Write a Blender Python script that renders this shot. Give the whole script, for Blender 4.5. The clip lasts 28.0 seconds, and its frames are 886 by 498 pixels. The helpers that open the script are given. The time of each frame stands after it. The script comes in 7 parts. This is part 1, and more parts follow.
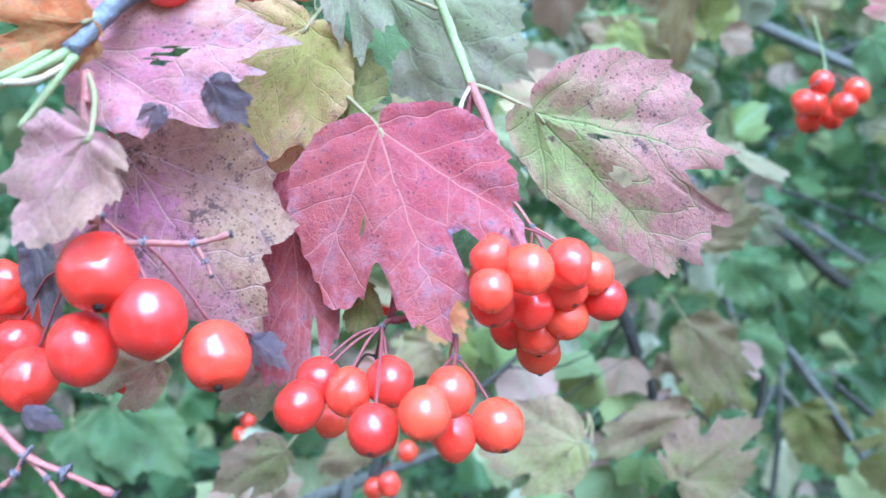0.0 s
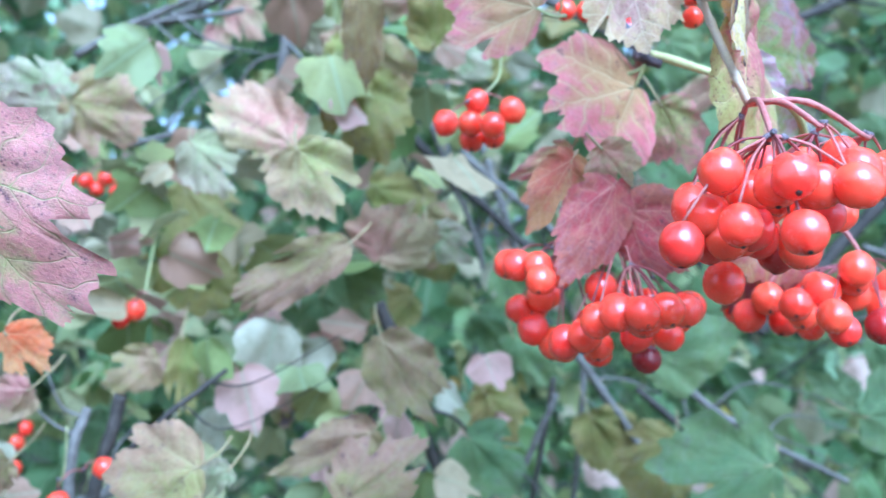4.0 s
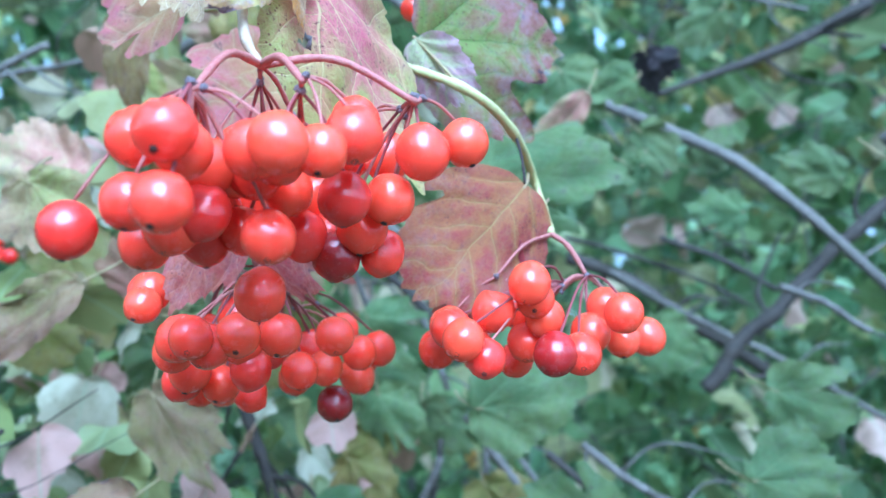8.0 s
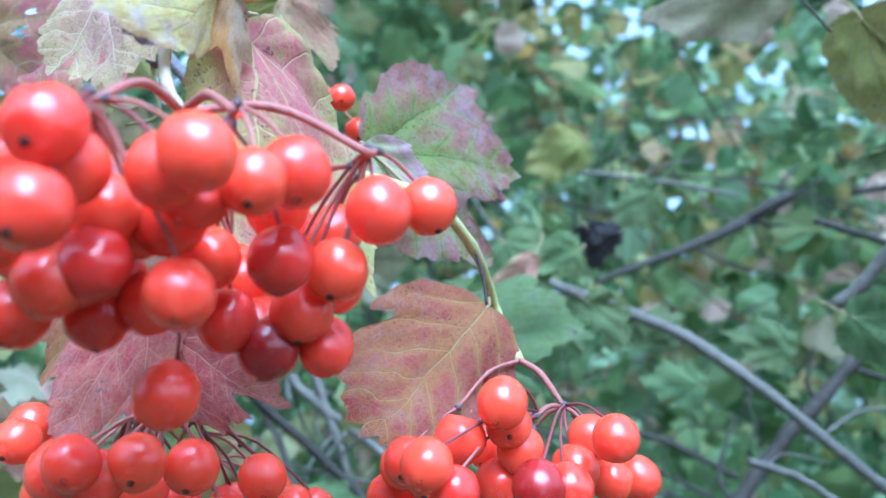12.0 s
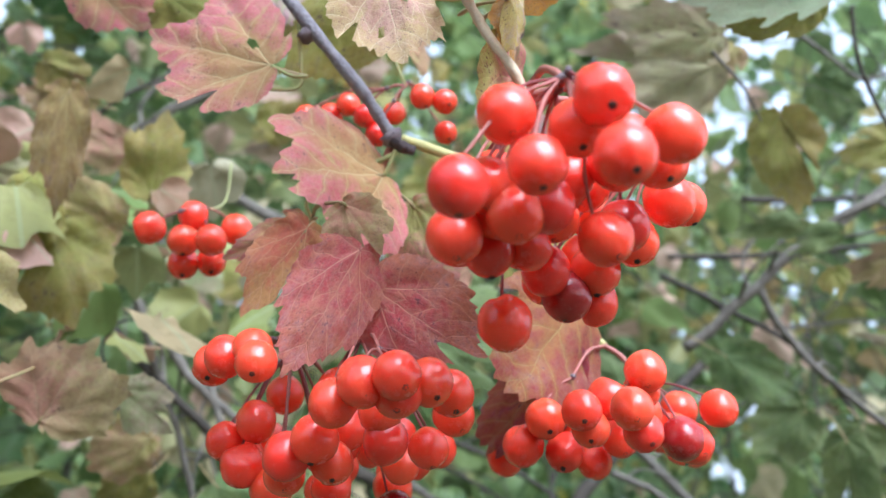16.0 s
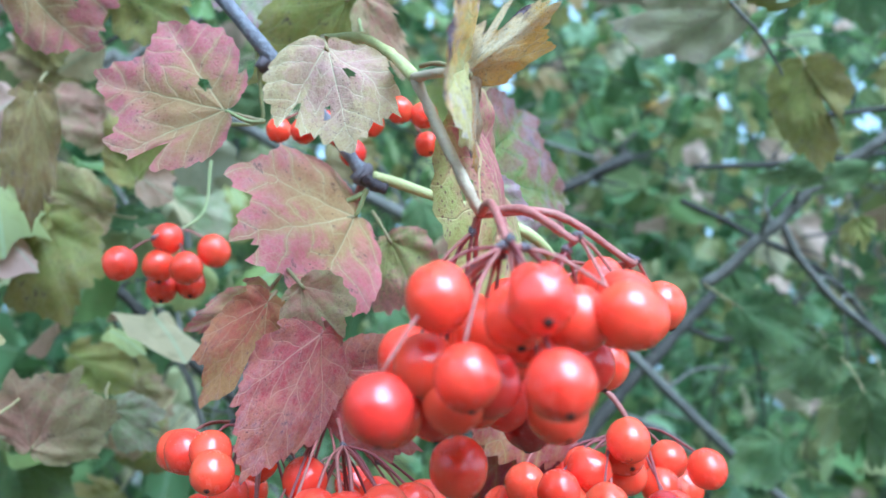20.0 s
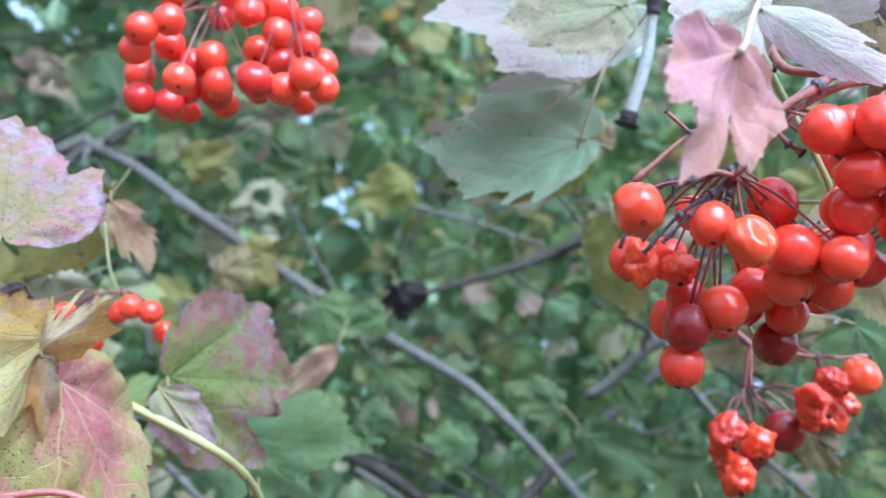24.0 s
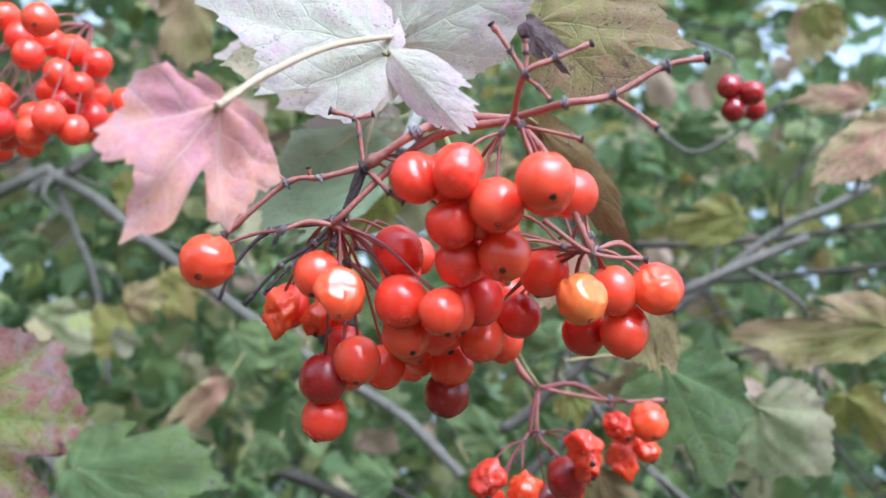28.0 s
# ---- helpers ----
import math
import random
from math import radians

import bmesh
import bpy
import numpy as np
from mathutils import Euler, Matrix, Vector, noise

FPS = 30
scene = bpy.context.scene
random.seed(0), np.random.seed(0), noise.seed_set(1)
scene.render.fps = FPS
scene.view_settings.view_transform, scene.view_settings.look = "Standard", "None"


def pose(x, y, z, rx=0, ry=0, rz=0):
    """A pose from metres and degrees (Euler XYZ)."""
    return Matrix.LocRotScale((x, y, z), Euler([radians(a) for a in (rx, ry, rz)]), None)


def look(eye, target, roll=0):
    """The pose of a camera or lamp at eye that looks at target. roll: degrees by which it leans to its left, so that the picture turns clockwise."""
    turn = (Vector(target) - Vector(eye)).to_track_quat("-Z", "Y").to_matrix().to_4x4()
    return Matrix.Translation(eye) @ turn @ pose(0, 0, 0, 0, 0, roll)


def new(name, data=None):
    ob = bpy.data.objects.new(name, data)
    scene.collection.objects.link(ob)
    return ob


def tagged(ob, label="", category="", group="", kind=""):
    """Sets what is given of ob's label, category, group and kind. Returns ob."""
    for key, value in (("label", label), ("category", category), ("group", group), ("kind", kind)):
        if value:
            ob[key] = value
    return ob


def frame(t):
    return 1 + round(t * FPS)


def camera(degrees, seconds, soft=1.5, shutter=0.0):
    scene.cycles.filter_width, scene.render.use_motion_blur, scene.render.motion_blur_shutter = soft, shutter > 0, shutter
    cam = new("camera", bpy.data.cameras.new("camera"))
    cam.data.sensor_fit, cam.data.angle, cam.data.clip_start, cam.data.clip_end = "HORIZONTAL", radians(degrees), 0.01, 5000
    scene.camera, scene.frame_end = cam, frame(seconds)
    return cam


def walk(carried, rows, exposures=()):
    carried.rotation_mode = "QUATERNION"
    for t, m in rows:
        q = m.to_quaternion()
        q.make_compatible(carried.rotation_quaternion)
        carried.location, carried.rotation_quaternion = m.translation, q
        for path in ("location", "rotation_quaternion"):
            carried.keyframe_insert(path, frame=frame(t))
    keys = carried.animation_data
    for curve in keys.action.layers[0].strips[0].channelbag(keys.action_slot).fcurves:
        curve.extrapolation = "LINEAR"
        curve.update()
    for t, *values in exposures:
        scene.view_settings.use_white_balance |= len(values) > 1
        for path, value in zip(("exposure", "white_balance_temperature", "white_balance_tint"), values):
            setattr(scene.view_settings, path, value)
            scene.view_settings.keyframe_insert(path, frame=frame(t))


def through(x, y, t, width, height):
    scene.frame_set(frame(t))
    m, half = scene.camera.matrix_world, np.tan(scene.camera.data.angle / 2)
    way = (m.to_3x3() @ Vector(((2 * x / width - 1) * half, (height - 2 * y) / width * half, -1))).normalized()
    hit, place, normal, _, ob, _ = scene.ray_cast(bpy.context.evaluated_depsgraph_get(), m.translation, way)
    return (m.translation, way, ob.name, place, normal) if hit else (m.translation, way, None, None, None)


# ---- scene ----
cam = camera(55.0, 28.0, shutter=0.3)
PATH = [
    (0, (0.004, 0.014, 1.398), (0.019, 2.013, 1.47), -1.7),
    (0.5, (0.015, 0.008, 1.401), (0.043, 2.007, 1.47), -1.4),
    (1, (0.031, 0.007, 1.402), (0.058, 2.006, 1.47), -1.5),
    (1.5, (0.044, 0.005, 1.403), (0.067, 2.004, 1.47), -1.6),
    (2, (0.065, 0.004, 1.406), (0.099, 2.002, 1.47), -1.6),
    (2.5, (0.088, 0.008, 1.406), (0.155, 2.006, 1.465), -1.8),
    (3, (0.107, 0.011, 1.406), (0.163, 2.01, 1.457), -1.6),
    (3.5, (0.129, 0.012, 1.408), (0.17, 2.011, 1.455), -1.6),
    (5.5, (0.203, 0.034, 1.41), (0.162, 2.034, 1.403), -2.0),
    (6, (0.218, 0.039, 1.406), (0.192, 2.039, 1.411), -1.9),
    (6.5, (0.242, 0.048, 1.403), (0.219, 2.048, 1.424), -2.2),
    (7, (0.256, 0.059, 1.401), (0.222, 2.058, 1.442), -2.1),
    (7.5, (0.267, 0.067, 1.396), (0.16, 2.061, 1.514), -2.3),
    (8, (0.277, 0.066, 1.391), (0.134, 2.05, 1.6), -2.8),
    (8.5, (0.28, 0.068, 1.386), (0.111, 2.038, 1.684), -3.0),
    (9, (0.287, 0.067, 1.389), (0.115, 2.024, 1.763), -2.7),
    (9.5, (0.297, 0.067, 1.394), (0.148, 2.01, 1.845), -3.1),
    (10, (0.3, 0.074, 1.393), (0.14, 2.003, 1.898), -3.4),
    (10.5, (0.297, 0.082, 1.388), (0.136, 2.0, 1.931), -3.6),
    (11, (0.288, 0.09, 1.382), (0.161, 2.0, 1.963), -4.0),
    (11.5, (0.28, 0.098, 1.376), (0.245, 1.998, 1.998), -3.8),
    (12, (0.269, 0.103, 1.374), (0.313, 1.982, 2.058), -4.7),
    (12.5, (0.253, 0.109, 1.37), (0.369, 1.977, 2.074), -4.4),
    (14.5, (0.213, 0.102, 1.352), (0.539, 1.93, 2.096), -3.7),
    (15, (0.195, 0.094, 1.352), (0.62, 1.897, 2.106), -3.3),
    (15.5, (0.182, 0.09, 1.357), (0.707, 1.871, 2.101), -3.2),
    (16, (0.164, 0.091, 1.357), (0.769, 1.858, 2.072), -3.0),
    (16.5, (0.158, 0.091, 1.354), (0.833, 1.846, 2.036), -2.5),
    (17, (0.157, 0.093, 1.355), (0.875, 1.835, 2.026), -2.6),
    (17.5, (0.159, 0.098, 1.362), (0.897, 1.846, 1.995), -2.8),
    (18, (0.16, 0.097, 1.37), (0.894, 1.856, 1.975), -3.7),
    (18.5, (0.171, 0.097, 1.378), (0.877, 1.886, 1.926), -4.0),
    (19, (0.175, 0.098, 1.394), (0.829, 1.918, 1.903), -4.0),
    (19.5, (0.175, 0.092, 1.401), (0.753, 1.947, 1.877), -3.9),
    (20, (0.182, 0.085, 1.408), (0.721, 1.963, 1.834), -3.7),
    (20.5, (0.189, 0.08, 1.413), (0.699, 1.981, 1.77), -3.4),
    (21, (0.202, 0.066, 1.423), (0.626, 1.989, 1.772), -3.4),
    (21.5, (0.218, 0.058, 1.428), (0.602, 1.979, 1.828), -3.5),
    (23.5, (0.268, 0.012, 1.454), (0.661, 1.917, 1.922), -1.3),
    (24, (0.289, 0.018, 1.453), (0.679, 1.919, 1.937), -1.0),
    (24.5, (0.303, 0.022, 1.45), (0.687, 1.922, 1.944), -0.8),
    (25, (0.312, 0.018, 1.449), (0.679, 1.918, 1.951), -0.6),
    (25.5, (0.324, 0.016, 1.448), (0.679, 1.92, 1.946), -0.4),
    (26, (0.341, 0.018, 1.448), (0.674, 1.925, 1.948), -0.4),
    (26.5, (0.355, 0.017, 1.448), (0.666, 1.928, 1.951), -0.3),
    (27, (0.366, 0.014, 1.452), (0.657, 1.926, 1.962), -0.4),
    (27.5, (0.375, 0.011, 1.455), (0.66, 1.921, 1.979), -0.1),
    (28, (0.381, 0.005, 1.459), (0.659, 1.912, 1.994), -0.2),
]
EXPOSURES = [(0.0, 1.25, 4000, -3), (2.0, 1.39, 4050, 2), (3.5, 1.29, 4050, 4), (6.0, 1.22, 3880, 4), (9.0, 1.13, 3970, -2), (12.5, 1.04, 4140, 0), (14.5, 0.99, 5310, 8), (17.0, 1.02, 5320, 9), (18.5, 0.99, 5750, 11), (19.3, 0.96, 5500, 6), (20.0, 0.96, 4240, -7), (20.5, 0.94, 3940, -11), (21.5, 0.97, 3730, -8), (23.5, 0.87, 4460, 1), (26.0, 0.82, 4630, 8), (28.0, 0.78, 5040, 6)]
walk(cam, [(t, look(eye, target, roll)) for t, eye, target, roll in PATH], EXPOSURES)
cam.data.dof.use_dof = True
cam.data.dof.focus_distance = 0.19
cam.data.dof.aperture_fstop = 17.0

# ---- world, sun, exposure ----
world = bpy.data.worlds.new("world")
scene.world = world
world.use_nodes = True
wn = world.node_tree
sky = wn.nodes.new("ShaderNodeTexSky")
sky.sky_type = "NISHITA"
sky.sun_disc = False
sky.sun_elevation = radians(40)
sky.sun_rotation = radians(161)
sky.air_density = 1.4
sky.dust_density = 8.0
haze = wn.nodes.new("ShaderNodeMix")
haze.data_type = "RGBA"
haze.inputs[0].default_value = 0.75
haze.inputs[7].default_value = (5.3, 5.6, 5.9, 1)
wn.links.new(sky.outputs["Color"], haze.inputs[6])
wn.links.new(haze.outputs[2], wn.nodes["Background"].inputs["Color"])
wn.nodes["Background"].inputs["Strength"].default_value = 0.155
sun = new("sun", bpy.data.lights.new("sun", "SUN"))
sun.data.energy = 2.9
sun.data.angle = radians(44)
sun.data.color = (0.97, 0.98, 1.0)
sun.matrix_world = look((0.35, -1.3, 1.3), (0, 0, 0))


# ---- materials ----
def material(name):
    m = bpy.data.materials.new(name)
    m.use_nodes = True
    m.node_tree.nodes.clear()
    return m


class Nodes:
    """A small helper to write node trees as plain expressions."""

    def __init__(self, mat):
        self.t = mat.node_tree

    def add(self, kind, **sets):
        n = self.t.nodes.new(kind)
        for key, value in sets.items():
            if key == "operation":
                n.operation = value
            elif key == "attribute_name":
                n.attribute_name = value
            elif key == "data_type":
                n.data_type = value
            elif key == "feature":
                n.feature = value
        return n

    def put(self, node, socket, value):
        if hasattr(value, "is_linked"):
            self.t.links.new(value, node.inputs[socket])
        else:
            node.inputs[socket].default_value = value

    def math(self, op, a, b=0.0, c=None):
        n = self.add("ShaderNodeMath", operation=op)
        self.put(n, 0, a)
        self.put(n, 1, b)
        if c is not None:
            self.put(n, 2, c)
        return n.outputs[0]

    def ramp(self, v, lo, hi):
        n = self.add("ShaderNodeMapRange")
        n.interpolation_type = "SMOOTHSTEP"
        self.put(n, 0, v)
        self.put(n, 1, lo)
        self.put(n, 2, hi)
        return n.outputs[0]

    def mix(self, f, a, b):
        n = self.add("ShaderNodeMix", data_type="RGBA")
        self.put(n, 0, f)
        self.put(n, 6, (*a, 1) if isinstance(a, tuple) else a)
        self.put(n, 7, (*b, 1) if isinstance(b, tuple) else b)
        return n.outputs[2]

    def noise(self, vec, scale, detail=3.0, rough=0.6):
        n = self.add("ShaderNodeTexNoise")
        if vec is not None:
            self.put(n, "Vector", vec)
        self.put(n, "Scale", scale)
        self.put(n, "Detail", detail)
        self.put(n, "Roughness", rough)
        return n.outputs["Fac"]

    def bump(self, height, strength, distance):
        n = self.add("ShaderNodeBump")
        self.put(n, "Strength", strength)
        self.put(n, "Distance", distance)
        self.put(n, "Height", height)
        return n.outputs[0]

    def surface(self, colour, rough, normal=None, **more):
        n = self.add("ShaderNodeBsdfPrincipled")
        self.put(n, "Base Color", (*colour, 1) if isinstance(colour, tuple) else colour)
        self.put(n, "Roughness", rough)
        if normal is not None:
            self.put(n, "Normal", normal)
        for key, value in more.items():
            self.put(n, key.replace("_", " "), value)
        return n.outputs[0]

    def out(self, shader):
        n = self.add("ShaderNodeOutputMaterial")
        self.put(n, 0, shader)


def leaf_material(name, flesh, second, vein, spot, spots=0.25, edge=0.5, through=0.36, rough=0.5, lobes=41.0, bloom_sheen=0.0, hold=0.0, burn=0.0):
    """Leaf skin on the blade's own coordinates: palmate or pinnate veins, a net of fine veins, blotches and brown specks.
    hold: how long the flesh beside the veins keeps its first colour; burn: how far the margin has withered"""
    m = material(name)
    n = Nodes(m)
    uv = n.add("ShaderNodeUVMap").outputs[0]
    # each leaf carries its own chance in its colour: red a seed, green which half has turned
    own = n.add("ShaderNodeSeparateColor")
    n.put(own, 0, n.add("ShaderNodeObjectInfo").outputs["Color"])
    info, half = own.outputs[0], own.outputs[1]
    out_to = n.add("ShaderNodeAttribute", attribute_name="margin").outputs["Fac"]
    sep = n.add("ShaderNodeSeparateXYZ")
    n.put(sep, 0, uv)
    x, y = sep.outputs[0], sep.outputs[1]
    shift = n.add("ShaderNodeVectorMath", operation="ADD")
    comb = n.add("ShaderNodeCombineXYZ")
    n.put(comb, 0, n.math("MULTIPLY", info, 37.0))
    n.put(comb, 2, n.math("MULTIPLY", info, 11.0))
    n.put(shift, 0, uv)
    n.put(shift, 1, comb.outputs[0])
    place = shift.outputs[0]
    r = n.math("SQRT", n.math("ADD", n.math("MULTIPLY", x, x), n.math("MULTIPLY", y, y)))
    wav = n.math("MULTIPLY", n.math("SUBTRACT", n.noise(place, 5.0, 1.0), 0.5), 0.16)
    phi = n.math("ADD", n.math("ARCTAN2", x, y), wav)
    step = radians(lobes)
    turn = n.math("ROUND", n.math("DIVIDE", phi, step))
    turn = n.math("MINIMUM", n.math("MAXIMUM", turn, -1.0), 1.0)
    off = n.math("SUBTRACT", phi, n.math("MULTIPLY", turn, step))
    along = n.math("MULTIPLY", r, n.math("COSINE", off))
    across = n.math("ABSOLUTE", n.math("MULTIPLY", r, n.math("SINE", off)))
    width = n.math("MULTIPLY", n.math("SUBTRACT", 1.2, r), 0.0085)
    main = n.math("SUBTRACT", 1.0, n.ramp(across, n.math("MULTIPLY", width, 0.4), width))
    saw = n.math("SUBTRACT", along, n.math("MULTIPLY", across, 0.8))
    saw = n.math("FRACT", n.math("ADD", n.math("MULTIPLY", saw, 5.5), n.math("MULTIPLY", n.noise(place, 3.0, 1.0), 1.1)))
    saw = n.math("ABSOLUTE", n.math("SUBTRACT", saw, 0.5))
    side = n.math("SUBTRACT", 1.0, n.ramp(saw, 0.008, 0.036))
    side = n.math("MULTIPLY", side, n.math("SUBTRACT", 1.0, n.ramp(across, 0.16, 0.55)))
    beside = n.math("MULTIPLY", n.math("SUBTRACT", 1.0, n.ramp(saw, 0.0, 0.3)), n.math("SUBTRACT", 1.0, n.ramp(across, 0.2, 0.55)))
    beside = n.math("MAXIMUM", beside, n.math("SUBTRACT", 1.0, n.ramp(across, 0.0, 0.10)))
    net = n.add("ShaderNodeTexVoronoi", feature="DISTANCE_TO_EDGE")
    n.put(net, "Vector", place)
    n.put(net, "Scale", 19.0)
    mesh = n.add("ShaderNodeTexVoronoi", feature="DISTANCE_TO_EDGE")
    n.put(mesh, "Vector", place)
    n.put(mesh, "Scale", 52.0)
    fine = n.math("MULTIPLY", n.math("SUBTRACT", 1.0, n.ramp(net.outputs["Distance"], 0.0, 0.075)), 0.42)
    fine = n.math("MAXIMUM", fine, n.math("MULTIPLY", n.math("SUBTRACT", 1.0, n.ramp(mesh.outputs["Distance"], 0.0, 0.12)), 0.26))
    fine = n.math("MULTIPLY", fine, n.math("ADD", 0.4, n.math("MULTIPLY", n.ramp(n.noise(place, 4.0, 3.0), 0.35, 0.65), 0.6)))
    veins = n.math("MAXIMUM", n.math("MAXIMUM", main, n.math("MULTIPLY", side, 0.75)), fine)
    # one half of the blade turns before the other
    lean = n.math("MULTIPLY", n.math("SUBTRACT", half, 0.5), 2.6)
    turning = n.math("ADD", n.math("MULTIPLY", x, lean), n.math("MULTIPLY", n.math("SUBTRACT", n.noise(place, 2.6, 5.0, 0.7), 0.5), 1.7))
    turning = n.math("ADD", turning, n.math("MULTIPLY", n.math("SUBTRACT", n.noise(place, 7.0, 6.0, 0.85), 0.5), 1.8))
    kept = n.math("MULTIPLY", beside, hold)
    turning = n.math("SUBTRACT", turning, n.math("MULTIPLY", kept, 0.7))
    blotch = n.ramp(turning, -0.22, 0.26)
    outer = n.math("ADD", n.math("MULTIPLY", out_to, 0.7), n.math("MULTIPLY", r, 0.3))
    rim = n.math("MULTIPLY", n.ramp(n.math("ADD", outer, n.math("MULTIPLY", n.noise(place, 6.0, 4.0, 0.7), 0.5)), 0.6, 1.2), edge)
    rim = n.math("MULTIPLY", rim, n.math("SUBTRACT", 1.0, n.math("MULTIPLY", kept, 0.8)))
    colour = n.mix(n.math("MINIMUM", n.math("ADD", n.math("MULTIPLY", blotch, 0.9 - 0.35 * edge), rim), 1.0), flesh, second)
    # the flesh between the veins is mottled, paler beside them
    grain = n.noise(place, 60.0, 2.0)
    mottle = n.noise(place, 17.0, 5.0, 0.8)
    colour = n.mix(n.math("MULTIPLY", n.ramp(mottle, 0.46, 0.62), 0.12 + 0.5 * spots), colour, spot)
    colour = n.mix(n.math("MULTIPLY", beside, 0.10), colour, vein)
    colour = n.mix(n.math("MULTIPLY", n.ramp(grain, 0.45, 0.72), 0.15), colour, spot)
    colour = n.mix(n.math("MULTIPLY", veins, 0.64), colour, vein)
    # dark specks in patches, a few scorched patches, pale scratches
    cell = n.add("ShaderNodeTexVoronoi")
    n.put(cell, "Vector", place)
    n.put(cell, "Scale", 34.0)
    many = n.ramp(n.noise(place, 2.3, 2.0), 0.60 - 0.35 * spots, 0.72 - 0.2 * spots)
    dots = n.math("MULTIPLY", n.ramp(n.math("ADD", cell.outputs["Distance"], n.math("MULTIPLY", mottle, 0.25)), 0.40, 0.24), many)
    speck = n.math("MULTIPLY", n.ramp(n.noise(place, 9.0, 6.0, 0.8), 0.66 - spots * 0.14, 0.70 - spots * 0.10), min(1.0, 0.3 + spots * 1.6))
    colour = n.mix(n.math("MULTIPLY", n.math("MAXIMUM", dots, speck), 0.85), colour, n.mix(0.6, spot, (0.05, 0.03, 0.04)))
    scratch = n.add("ShaderNodeMapping")
    n.put(scratch, 0, place)
    scratch.inputs["Scale"].default_value = (30.0, 9.0, 1.0)
    scratch.inputs["Rotation"].default_value = (0.0, 0.0, 0.5)
    worn = n.math("MULTIPLY", n.ramp(n.noise(scratch.outputs[0], 1.0, 4.0, 0.7), 0.72, 0.76), 0.7)
    colour = n.mix(n.math("MULTIPLY", worn, 0.7), colour, (0.72, 0.66, 0.66))
    bruise = n.add("ShaderNodeMapping")
    n.put(bruise, 0, place)
    bruise.inputs["Scale"].default_value = (16.0, 3.6, 1.0)
    bruise.inputs["Rotation"].default_value = (0.0, 0.0, -0.15)
    streak = n.math("MULTIPLY", n.ramp(n.noise(bruise.outputs[0], 1.0, 5.0, 0.75), 0.66, 0.71), min(0.85, 0.2 + spots))
    colour = n.mix(streak, colour, n.mix(0.5, spot, (0.10, 0.07, 0.12)))
    # lilac bloom with sky sheen painted into the colour, stronger towards the margin
    if bloom_sheen:
        pale_mask = n.math("MULTIPLY", n.ramp(n.noise(place, 9.0, 5.0, 0.7), 0.42, 0.66), bloom_sheen)
        pale_mask = n.math("MULTIPLY", pale_mask, n.math("ADD", 0.35, n.math("MULTIPLY", n.ramp(outer, 0.4, 0.95), 1.1)))
        colour = n.mix(pale_mask, colour, (0.62, 0.50, 0.58))
    if burn:
        wither = n.math("ADD", out_to, n.math("MULTIPLY", n.math("SUBTRACT", n.noise(place, 2.4, 5.0, 0.6), 0.5), 1.7))
        colour = n.mix(n.math("MULTIPLY", n.ramp(wither, 1.12 - 0.4 * burn, 1.30 - 0.4 * burn), 0.6), colour, spot)
        ash = n.mix(n.ramp(n.noise(place, 8.0, 4.0, 0.7), 0.4, 0.62), (0.05, 0.03, 0.035), (0.22, 0.17, 0.22))
        colour = n.mix(n.math("MULTIPLY", n.ramp(wither, 1.27 - 0.4 * burn, 1.32 - 0.4 * burn), 0.9), colour, ash)
    hsv = n.add("ShaderNodeHueSaturation")
    n.put(hsv, "Value", n.math("ADD", 0.82, n.math("MULTIPLY", info, 0.36)))
    n.put(hsv, "Hue", n.math("ADD", 0.485, n.math("MULTIPLY", n.math("FRACT", n.math("MULTIPLY", info, 7.0)), 0.03)))
    n.put(hsv, "Saturation", 1.1)
    n.put(hsv, "Color", colour)
    colour = hsv.outputs[0]
    height = n.math("SUBTRACT", n.math("ADD", n.math("MULTIPLY", grain, 0.3), n.math("MULTIPLY", mottle, 0.8)), n.math("MULTIPLY", n.math("MAXIMUM", main, n.math("ADD", n.math("MULTIPLY", side, 0.6), n.math("MULTIPLY", fine, 0.6))), 0.8))
    height = n.math("SUBTRACT", height, n.math("MULTIPLY", beside, 0.25))
    normal = n.bump(height, 0.6, 0.0008)
    skin = n.surface(colour, n.math("ADD", rough, n.math("MULTIPLY", mottle, 0.2)), normal, Specular_IOR_Level=0.25)
    back = n.add("ShaderNodeBsdfTranslucent")
    n.put(back, "Color", colour)
    both = n.add("ShaderNodeMixShader")
    n.put(both, 0, through)
    n.put(both, 1, skin)
    n.put(both, 2, back.outputs[0])
    n.out(both.outputs[0])
    return m


